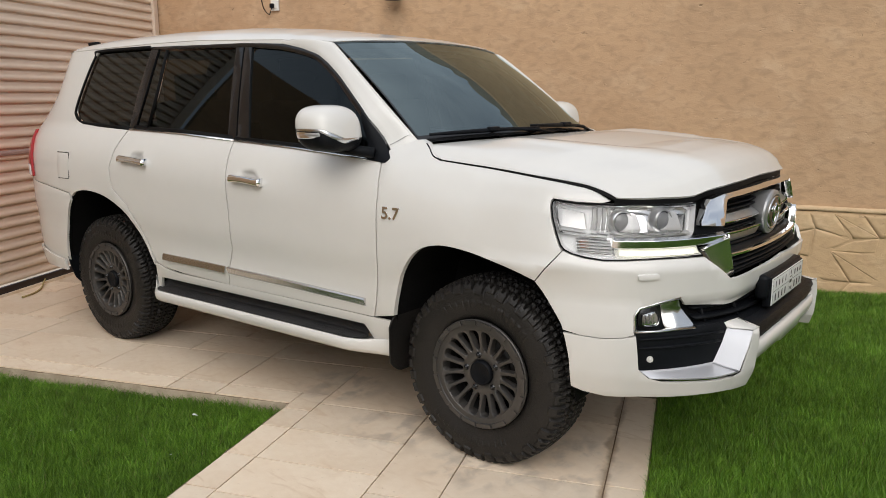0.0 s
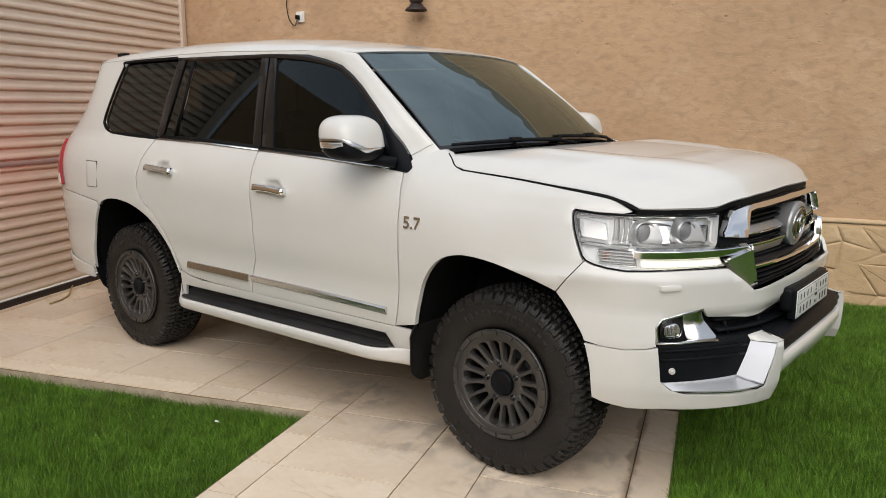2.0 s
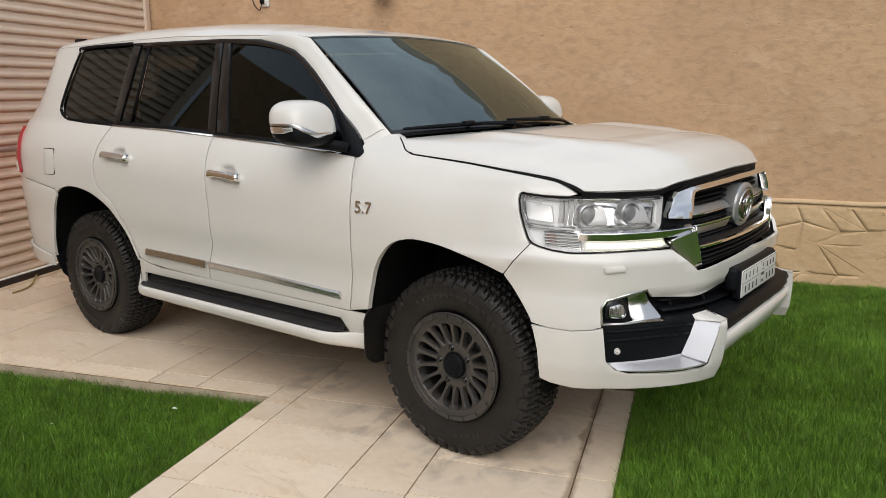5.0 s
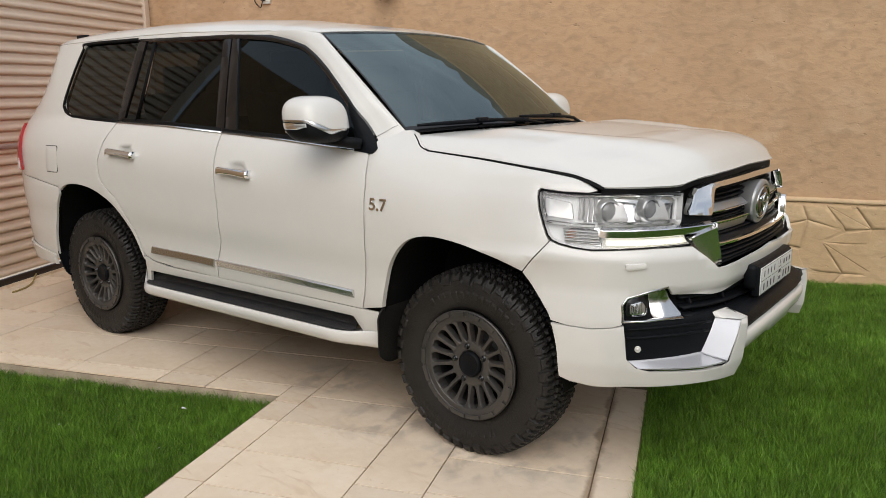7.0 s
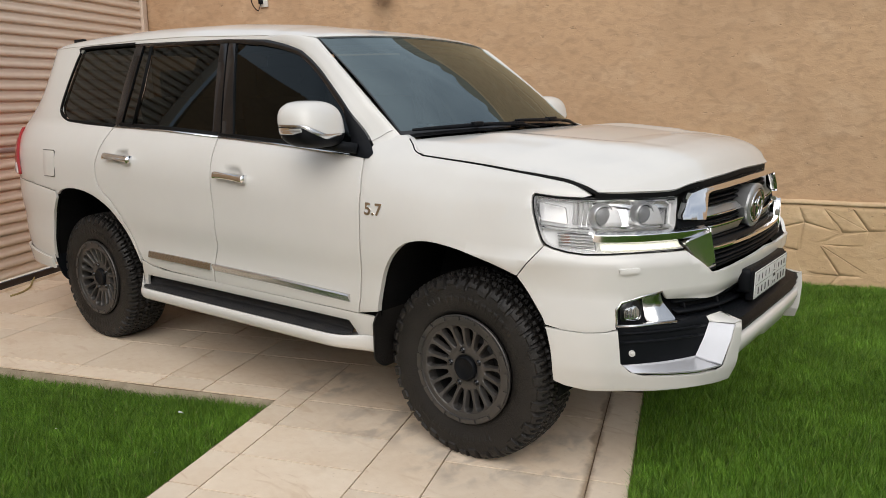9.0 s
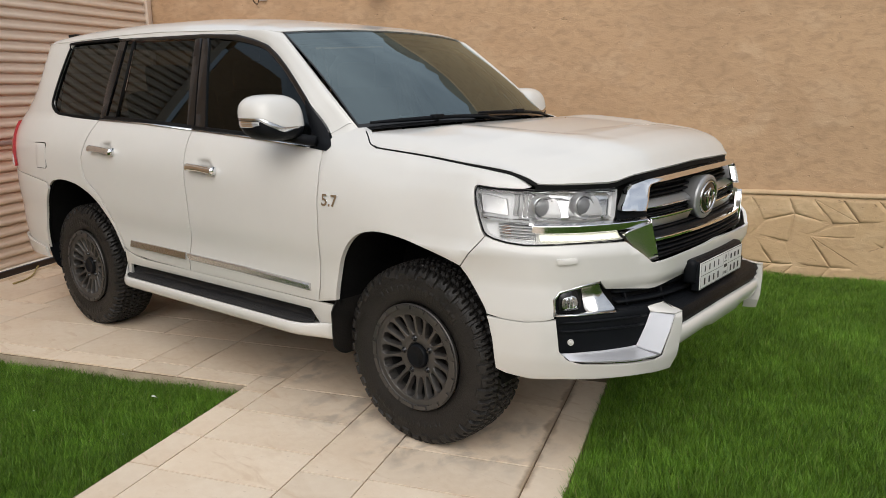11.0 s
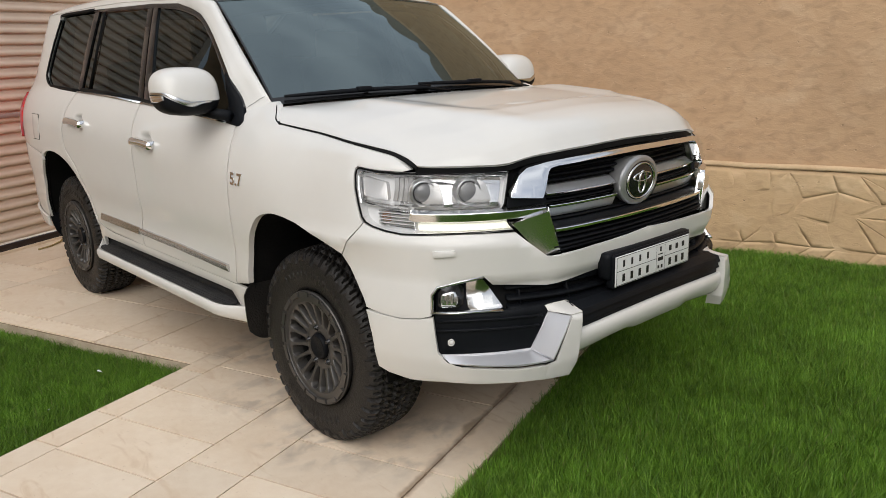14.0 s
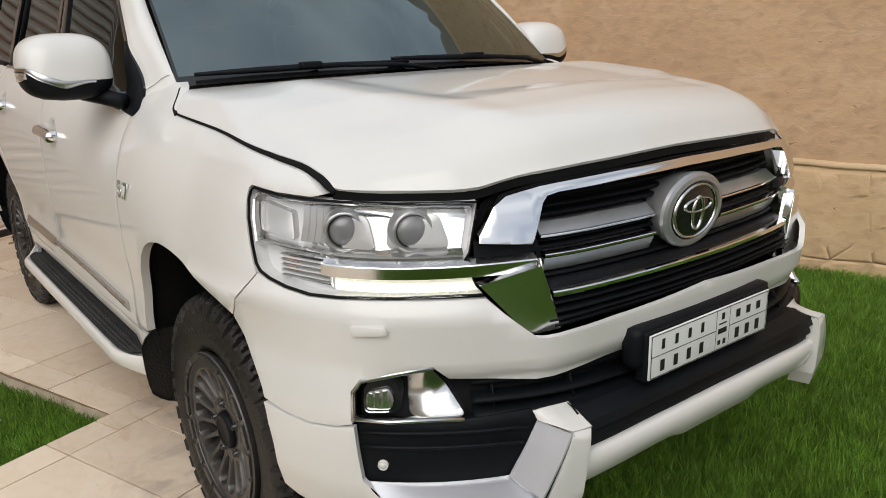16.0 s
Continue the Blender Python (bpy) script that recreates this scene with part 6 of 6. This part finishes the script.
for sgn in (1, -1):
    mir = part("door_mirror", grid_surface(lambda u, v: mirrored(mirror_pt(2 * math.pi * u, mirror_cut(2 * math.pi * u) + (0.999 - mirror_cut(2 * math.pi * u)) * math.sin(v * math.pi / 2)), sgn), 56, 16), PAINT, car, "white door mirror with a black lower shell")
    part("lower_shell", grid_surface(lambda u, v: mirrored(mirror_pt(2 * math.pi * u, mirror_cut(2 * math.pi * u) - 0.01 + (-0.985 - mirror_cut(2 * math.pi * u)) * v, 0.985), sgn), 72, 14), BLACK_PLASTIC, mir)

    def band(b0, b1, lo, hi, grow, sgn=sgn):
        """A strip below the edge of the cap between two angles."""
        def f(u, v):
            b = b0 + (b1 - b0) * u
            a = radians(b)
            k = lo(b) + (hi(b) - lo(b)) * v
            return mirrored(mirror_pt(a, mirror_cut(a) - k, grow + 0.006 * math.sin(math.pi * v)), sgn)
        return grid_surface(f, 48, 6, 0.004)

    part("trim_strip", band(-150, 25, lambda b: -0.01, lambda b: 0.075 + 0.17 * ease(-62, -38, b) * (1 - ease(-20, 20, b)), 0.992), SATIN_TRIM, mir, "silver trim line under the cap")
    part("repeater_back", band(-150, -58, lambda b: 0.13, lambda b: 0.40 - 0.10 * ease(-80, -58, b), 0.984), LAMP_SHELL, mir)
    part("repeater", band(-150, -56, lambda b: 0.12, lambda b: 0.41 - 0.10 * ease(-80, -56, b), 0.998), CLEAR, mir, "clear turn repeater")
    part("repeater_line", band(-150, -60, lambda b: 0.235, lambda b: 0.265, 0.992), SATIN, mir)
    part("mirror_glass", box(MX - 0.1, sgn * MY, 1.385, 0.006, 0.17, 0.12, 0.002), CHROME, mir)
    part("arm", tube([(0.71, sgn * -0.95, 1.300), (0.77, sgn * -0.905, 1.287), (0.85, sgn * -0.865, 1.275)], 0.024, 10), BLACK_PLASTIC, mir)

# ---- wipers ----
def on_screen(u, v, off):
    return screen_f(u, v, off)


for (u0, v0, u1, v1) in ((0.966, 0.030, 0.978, 0.475), (0.958, 0.440, 0.986, 0.88)):
    blade = [on_screen(u0 + (u1 - u0) * k / 14, v0 + (v1 - v0) * k / 14, 0.022) for k in range(15)]
    wip = part("wiper", tube(blade, 0.011, 6, taper=lambda t: 0.6 + 0.4 * math.sin(math.pi * min(1, t * 1.2))), BLACK_PLASTIC, car, "black windscreen wiper")
    vm, um = v0 + (v1 - v0) * 0.5, u0 + (u1 - u0) * 0.5
    part("arm", tube([on_screen(um, vm, 0.028), on_screen(um + 0.025, vm + (v1 - v0) * 0.45, 0.024), on_screen(1.03, v1 + 0.06, 0.02)], 0.008, 6), BLACK_PLASTIC, wip)
    part("joint", box(*on_screen(um, vm, 0.03), 0.03, 0.07, 0.02, 0.006), BLACK_PLASTIC, wip)

# ---- cabin ----
part("cabin_floor", box(-0.6, 0, 1.0, 3.2, 1.6, 0.06, 0.02), CABIN, car)
part("dashboard", box(0.80, 0, 1.15, 0.45, 1.45, 0.25, 0.08), CABIN, car)
steer = part("steering_wheel", tube([(0.50 + 0.07 * math.sin(t * math.pi / 12), 0.38 + 0.18 * math.cos(t * math.pi / 12), 1.17 + 0.17 * math.sin(t * math.pi / 12)) for t in range(25)], 0.016, 8), GLOSS_BLACK, car)


def seat(x, y, w):
    bm = bmesh.new()
    add_box(bm, x + 0.05, y, 0.93, 0.5, w, 0.18, 0.05)
    add_box(bm, x - 0.25, y, 1.22, 0.16, w * 0.96, 0.56, 0.06, Euler((0, radians(-12), 0)).to_matrix())
    st = part("seat", bm, SEAT, car, "beige leather seat")
    hb = bmesh.new()
    add_box(hb, x - 0.335, y, 1.575, 0.10, min(w * 0.5, 0.26), 0.17, 0.04)
    part("headrest", hb, SEAT, st)


for y in (-0.38, 0.38):
    seat(0.15, y, 0.52)
    seat(-0.75, y, 0.60)
part("headliner", grid_surface(lambda u, v: roof_f(0.02 + 0.9 * u, 0.06 + 0.88 * v) - Vector((0, 0, 0.03)), 16, 12), SEAT, car)
part("rear_mirror", box(0.50, 0.0, 1.66, 0.03, 0.22, 0.065, 0.012), GLOSS_BLACK, car)
# the body is wider than the near half's mirror image: ease the far half outwards
BODY_WIDE = 0.065


def widen(ob):
    m = ob.matrix_world.copy()
    inv_m = m.inverted()
    for v in ob.data.vertices:
        q = m @ v.co
        q.y += BODY_WIDE * ease(-0.35, 0.65, q.y)
        v.co = inv_m @ q


# roof spoiler
part("rear_spoiler", box(-2.12, 0, 1.815, 0.16, 1.04, 0.035, 0.012), PAINT, car)
part("roof_mount", box(-2.12, -0.44, 1.872, 0.11, 0.035, 0.04, 0.008), BLACK_PLASTIC, car)
bpy.context.view_layer.update()
kept_out = {plate, *plate.children_recursive}
for w in (wheel, w2, w3, w4):
    kept_out |= {w, *w.children_recursive}
seen = set()
for ob in car.children_recursive:
    if ob.type == "MESH" and ob not in kept_out and ob.data not in seen:
        seen.add(ob.data)
        if ob.name.startswith("badge"):
            continue
        widen(ob)
for w in (w3, w4):
    w.location.y += BODY_WIDE


# ---- paving ----
PAVE_Z = 0.0
bm = bmesh.new()
for lo, hi in (((-5.2, 0.0), (1.77, 4.6)), ((0.0, -6.0), (1.77, 0.0))):
    add_box(bm, (lo[0] + hi[0]) / 2, (lo[1] + hi[1]) / 2, -0.044, hi[0] - lo[0], hi[1] - lo[1], 0.07)
bed = part("pavement", bm, JOINT, smooth=False)
bed.matrix_world = PAVE
tagged(bed, "travertine driveway and path laid in mixed slabs", "pavement", kind="structure")
tiles = []
# path columns: border, wide, narrow, wide, border
def column(p0, p1, cuts, q_lo, q_hi):
    qs = [q_lo] + [c for c in sorted(cuts) if q_lo < c < q_hi] + [q_hi]
    for a, b in zip(qs, qs[1:]):
        tiles.append((p0, a, p1, b))
column(0.0, 0.15, [-0.07, -0.28, -0.585, -0.88, -1.18, -1.48, -2.07, -2.36, -2.65, -3.3, -4.2, -5.1], -6.0, 0.14)
column(0.15, 0.72, [0.03, -0.28, -0.59, -0.895, -1.19, -1.79, -2.4, -3.0, -3.6, -4.2, -4.8, -5.4], -6.0, 0.59)
column(0.72, 1.01, [-0.03, -0.73, -1.02, -1.62, -1.92, -2.5, -3.1, -3.7, -4.3, -4.9, -5.5], -6.0, 0.59)
column(1.01, 1.61, [0.2, -0.41, -0.71, -1.31, -1.9, -2.2, -2.8, -3.4, -4.0, -4.6, -5.2], -6.0, 0.59)
column(1.61, 1.77, [0.55, -0.40, -1.0, -1.6, -2.2, -2.8, -3.4, -4.0, -4.6, -5.2], -6.0, 0.59)
# driveway: border course along the lawn, then mixed courses
ps = [-5.0, -4.4, -3.5, -2.90, -2.19, -1.32, -0.74, -0.44, 0.0]
for a, b in zip(ps, ps[1:]):
    tiles.append((a, 0.0, b, 0.14))
rnd = random.Random(4)
q = 0.14
course = 0
while q < 3.7:
    h = (0.45, 0.30, 0.60, 0.30)[course % 4]
    p = -5.0
    end = 0.15 if q < 0.3 else (1.01 if q < 0.6 else 1.77)
    joints = {0: [-4.4, -3.5, -2.8, -2.19, -1.33, -0.745, -0.445], 1: [-4.6, -3.9, -3.3, -2.2, -1.6, -1.0, -0.45]}.get(course)
    if joints is None:
        joints, x = [], -5.0
        while x < end - 0.5:
            x += rnd.choice((0.6, 0.9, 0.6, 0.3))
            joints.append(x)
    xs = [p] + [j for j in joints if j < end - 0.12] + [end]
    for a, b in zip(xs, xs[1:]):
        tiles.append((a, q, b, min(q + h, 3.8)))
    q += h
    course += 1
# overlap of the two layouts is avoided by the start lines above
def tile_mesh(w, h):
    bm = bmesh.new()
    g, t, c = 0.0031, 0.016, 0.0008
    a = [(-w / 2 + g, -h / 2 + g), (w / 2 - g, -h / 2 + g), (w / 2 - g, h / 2 - g), (-w / 2 + g, h / 2 - g)]
    bot = [bm.verts.new((x, y, -t)) for x, y in a]
    mid = [bm.verts.new((x, y, -c)) for x, y in a]
    top = [bm.verts.new((x - c * (1 if x > 0 else -1), y - c * (1 if y > 0 else -1), 0)) for x, y in a]
    for lo, hi in ((bot, mid), (mid, top)):
        for k in range(4):
            bm.faces.new((lo[k], lo[(k + 1) % 4], hi[(k + 1) % 4], hi[k]))
    bm.faces.new(top)
    me = bpy.data.meshes.new("tile")
    bm.to_mesh(me)
    bm.free()
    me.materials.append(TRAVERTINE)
    return me
made = {}
for (p0, q0, p1, q1) in tiles:
    w, h = round(p1 - p0, 3), round(q1 - q0, 3)
    if w < 0.02 or h < 0.02:
        continue
    if (w, h) not in made:
        made[w, h] = tile_mesh(w, h)
    o = new("tile", made[w, h])
    o.parent = bed
    o.location = ((p0 + p1) / 2, (q0 + q1) / 2, PAVE_Z + 0.008 + rnd.uniform(-0.0015, 0.001) - 0.008)
    o.rotation_euler = (rnd.uniform(-0.0015, 0.0015), rnd.uniform(-0.0015, 0.0015), 0)
# rough mortar side of the paving towards the lawn
bm = bmesh.new()
pts = [(-5.0, 0.0), *[(-5.0 + 5.0 * k / 60, -0.006 - 0.008 * rnd.random()) for k in range(1, 60)], (-0.006, -0.004), *[(-0.006 - 0.006 * rnd.random(), -4.0 * k / 50) for k in range(1, 50)], (0, -4.0)]
prev = None
for p, q in pts:
    row = [bm.verts.new((p, q, -0.004 - 0.006 * rnd.random())), bm.verts.new((p - 0.006, q - 0.006, -0.04)), bm.verts.new((p - 0.004, q - 0.004, -0.09))]
    if prev:
        for k in range(2):
            bm.faces.new((prev[k], prev[k + 1], row[k + 1], row[k]))
    prev = row
ob = part("trim", bm, TILE_EDGE)
ob.matrix_world = PAVE
tagged(ob, "rough mortar edge of the paving", "edging", kind="structure")


# ---- stones of the wall base ----
rnd = random.Random(11)
cols, rowsn = 44, 4
jit = {}
A0, A1 = 3.6, 13.0
for i in range(cols + 1):
    for j in range(rowsn + 1):
        jit[i, j] = (A0 + (A1 - A0) * (i + rnd.uniform(-0.34, 0.34) + 0.25 * (j % 2)) / cols, -0.05 + 0.665 * (j + (0 if j in (0, rowsn) else rnd.uniform(-0.3, 0.3))) / rowsn)
for i in range(cols):
    for j in range(rowsn):
        c = [jit[i, j], jit[i + 1, j], jit[i + 1, j + 1], jit[i, j + 1]]
        cut = rnd.random()
        polys = [c]
        if cut < 0.16:
            polys = [[c[0], c[1], c[2]], [c[0], c[2], c[3]]]
        elif cut < 0.26:
            polys = [[c[0], c[1], c[3]], [c[1], c[2], c[3]]]
        for poly in polys:
            m = Vector((sum(p[0] for p in poly) / len(poly), sum(p[1] for p in poly) / len(poly)))
            poly2 = rounded([tuple(Vector(p) + (m - Vector(p)).normalized() * 0.0006) for p in poly], 0.010, 3)
            tilt = (rnd.uniform(-0.008, 0.008), rnd.uniform(-0.008, 0.008))
            h = rnd.uniform(0.0188, 0.0194)
            bm = bmesh.new()
            base = [bm.verts.new(wl(p[0], p[1], 0.012)) for p in poly2]
            mid, top = [], []
            for p in poly2:
                d = Vector(p) - m
                o = h + d.x * tilt[0] + d.y * tilt[1]
                mid.append(bm.verts.new(wl(p[0], p[1], o - 0.0010)))
                q = m + d * (1 - 0.034 / max(d.length, 0.06))
                top.append(bm.verts.new(wl(q.x, q.y, o)))
            n = len(poly2)
            for lo, hi in ((base, mid), (mid, top)):
                for k in range(n):
                    bm.faces.new((lo[k], lo[(k + 1) % n], hi[(k + 1) % n], hi[k]))
            bm.faces.new(top)
            part("stone", bm, STONE, base_wall)

# ---- lawn ----
def grass_material():
    m = bpy.data.materials.new("grass_blades")
    m.use_nodes = True
    nt = m.node_tree
    b = nt.nodes["Principled BSDF"]
    b.inputs["Roughness"].default_value = 0.5
    b.inputs["Specular IOR Level"].default_value = 0.3
    g = nt.nodes.new("ShaderNodeNewGeometry")
    r = nt.nodes.new("ShaderNodeValToRGB")
    e = r.color_ramp.elements
    e[0].color, e[1].color = (0.054, 0.140, 0.009, 1), (0.180, 0.330, 0.028, 1)
    e2 = r.color_ramp.elements.new(0.97)
    e2.color = (0.22, 0.38, 0.05, 1)
    e[-1].color = (0.26, 0.24, 0.10, 1)
    nt.links.new(g.outputs["Random Per Island"], r.inputs["Fac"])
    co = nt.nodes.new("ShaderNodeTexCoord")
    n = nt.nodes.new("ShaderNodeTexNoise")
    n.inputs["Scale"].default_value = 1.6
    nt.links.new(co.outputs["Object"], n.inputs["Vector"])
    hs = nt.nodes.new("ShaderNodeHueSaturation")
    mr = nt.nodes.new("ShaderNodeMapRange")
    mr.inputs["From Min"].default_value, mr.inputs["From Max"].default_value = 0.3, 0.7
    mr.inputs["To Min"].default_value, mr.inputs["To Max"].default_value = 0.78, 1.2
    nt.links.new(n.outputs["Fac"], mr.inputs["Value"])
    n2 = nt.nodes.new("ShaderNodeTexNoise")
    n2.inputs["Scale"].default_value, n2.inputs["Detail"].default_value = 16.0, 3.0
    nt.links.new(co.outputs["Object"], n2.inputs["Vector"])
    m2 = nt.nodes.new("ShaderNodeMapRange")
    m2.inputs["From Min"].default_value, m2.inputs["From Max"].default_value = 0.3, 0.7
    m2.inputs["To Min"].default_value, m2.inputs["To Max"].default_value = 0.68, 1.36
    nt.links.new(n2.outputs["Fac"], m2.inputs["Value"])
    both_v = nt.nodes.new("ShaderNodeMath")
    both_v.operation = "MULTIPLY"
    nt.links.new(mr.outputs["Result"], both_v.inputs[0])
    nt.links.new(m2.outputs["Result"], both_v.inputs[1])
    nt.links.new(both_v.outputs[0], hs.inputs["Value"])
    nt.links.new(r.outputs["Color"], hs.inputs["Color"])
    nt.links.new(hs.outputs["Color"], b.inputs["Base Color"])
    tl = nt.nodes.new("ShaderNodeBsdfTranslucent")
    nt.links.new(hs.outputs["Color"], tl.inputs["Color"])
    mx = nt.nodes.new("ShaderNodeMixShader")
    mx.inputs["Fac"].default_value = 0.30
    nt.links.new(b.outputs["BSDF"], mx.inputs[1])
    nt.links.new(tl.outputs["BSDF"], mx.inputs[2])
    nt.links.new(mx.outputs["Shader"], nt.nodes["Material Output"].inputs["Surface"])
    return m


GRASS = grass_material()


def lawn(name, inside, box_pq, density, seed, label, z0=-0.075):
    """A sheet of bent blades, each of two quads and a tip."""
    rs = np.random.RandomState(seed)
    (p0, q0), (p1, q1) = box_pq
    n = int((p1 - p0) * (q1 - q0) * density)
    p, q = rs.uniform(p0, p1, n), rs.uniform(q0, q1, n)
    ok = inside(p, q, rs)
    p, q = p[ok], q[ok]
    n = len(p)
    lump = 0.5 + 0.5 * np.sin(p * 5.1 + 1.7 * np.sin(q * 4.3)) * np.sin(q * 6.2 + np.sin(p * 3.1))
    h = (0.047 + 0.024 * lump) * rs.uniform(0.55, 1.35, n)
    yaw = rs.uniform(0, 2 * np.pi, n)
    lean = rs.uniform(0.15, 0.75, n) * h
    ldir = rs.uniform(0, 2 * np.pi, n)
    w = rs.uniform(0.0009, 0.0019, n)
    wx, wy = np.cos(yaw) * w, np.sin(yaw) * w
    lx, ly = np.cos(ldir) * lean, np.sin(ldir) * lean
    V = np.zeros((n, 5, 3))
    V[:, 0] = np.stack([p - wx, q - wy, np.full(n, z0)], 1)
    V[:, 1] = np.stack([p + wx, q + wy, np.full(n, z0)], 1)
    mx, my = p + lx * 0.35, q + ly * 0.35
    V[:, 2] = np.stack([mx + wx * 0.85, my + wy * 0.85, z0 + h * 0.62], 1)
    V[:, 3] = np.stack([mx - wx * 0.85, my - wy * 0.85, z0 + h * 0.62], 1)
    V[:, 4] = np.stack([p + lx, q + ly, z0 + h], 1)
    base = np.arange(n)[:, None] * 5
    quads = base + np.array([[0, 1, 2, 3]])
    tris = base + np.array([[3, 2, 4]])
    me = bpy.data.meshes.new(name)
    me.vertices.add(n * 5)
    me.vertices.foreach_set("co", V.reshape(-1))
    me.loops.add(n * 7)
    me.loops.foreach_set("vertex_index", np.concatenate([quads, tris], 1).reshape(-1))
    me.polygons.add(n * 2)
    starts = (np.arange(n)[:, None] * 7 + np.array([[0, 4]])).reshape(-1)
    me.polygons.foreach_set("loop_start", starts)
    me.update(calc_edges=True)
    me.materials.append(GRASS)
    ob = new(name, me)
    ob.matrix_world = PAVE
    return tagged(ob, label, "grass", kind="stuff")


def left_ok(p, q, rs):
    return (p < -0.008) & (q < -0.012)


inv = PAVE.inverted()
wa, wb = inv @ wl(0, 0, 0.03), inv @ wl(10, 0, 0.03)


def right_ok(p, q, rs):
    side = (wb.x - wa.x) * (q - wa.y) - (wb.y - wa.y) * (p - wa.x)
    return (p > 1.776) & (side < 0)


bm = bmesh.new()
add_box(bm, 6.8, 0.0, -0.06, 10.0, 16.0, 0.06)
ob = part("ground", bm, SOIL, smooth=False)
ob.matrix_world = PAVE
tagged(ob, "raised turf bed of the lawn beside the wall", "ground", kind="structure")
lawn("grass", left_ok, ((-2.6, -2.1), (0, 0)), 38000, 3, "short dense green lawn beside the path", -0.090)
lawn("grass", right_ok, ((1.77, -2.2), (3.6, 3.6)), 34000, 5, "short dense green lawn between the path and the wall", -0.03)
lawn("grass", right_ok, ((3.6, -1.0), (6.0, 3.6)), 11000, 6, "short green lawn along the stucco wall", -0.03)
lawn("grass", left_ok, ((-6.0, -5.0), (0, -2.1)), 3500, 7, "short green lawn behind the path")
lawn("grass", left_ok, ((-6.0, -2.1), (-2.6, 0)), 6000, 8, "short green lawn by the shutter")

# ---- small litter ----
STRAW = material("straw_cord", (0.45, 0.36, 0.14), 0.8, noise_scale=30, noise_amount=0.3)
PAPER = material("white_scrap", (0.7, 0.72, 0.68), 0.7, noise_scale=40, noise_amount=0.1)
cord = part("cord", tube(smoothed([(-2.93, -0.75, 0.008), (-2.99, -0.63, 0.008), (-3.10, -0.52, 0.012), (-3.25, -0.42, 0.03), (-3.36, -0.34, 0.03), (-3.42, -0.20, 0.012), (-3.46, -0.06, 0.010)], 6), 0.007, 6), STRAW)
tagged(cord, "frayed yellow straw cord on the paving by the shutter", "cord")
for k, (x, y) in enumerate(((0.018, -1.293), (-0.30, -1.75), (0.30, -1.62))):
    sc = 1.0 if k == 0 else 0.5
    bm = grid_surface(lambda u, v: Vector((0.05 * sc * (u - 0.5), 0.022 * sc * (v - 0.5) * (1 - (2 * u - 1) ** 2 * 0.8), 0.012 * sc * math.sin(3 * u + v))), 6, 3, 0.001)
    ob = part("paper_scrap", bm, PAPER)
    ob.matrix_world = pose(x, y, -0.018, 20, 10, 40 + 70 * k) @ Matrix.Diagonal((0.55, 0.55, 0.55, 1))
    tagged(ob, "small pale scrap lying on the green lawn", "litter", group="scraps on the lawn")
lawn("grass", right_ok, ((1.77, -5.0), (6.0, -2.2)), 4000, 8, "short green lawn beside the path", -0.03)
lawn("grass", right_ok, ((6.0, -5.0), (9.5, 3.6)), 2000, 9, "short green lawn in the far end of the yard", -0.03)
lawn("grass", right_ok, ((3.6, -2.2), (6.0, -1.0)), 6000, 10, "short green lawn in the yard", -0.03)
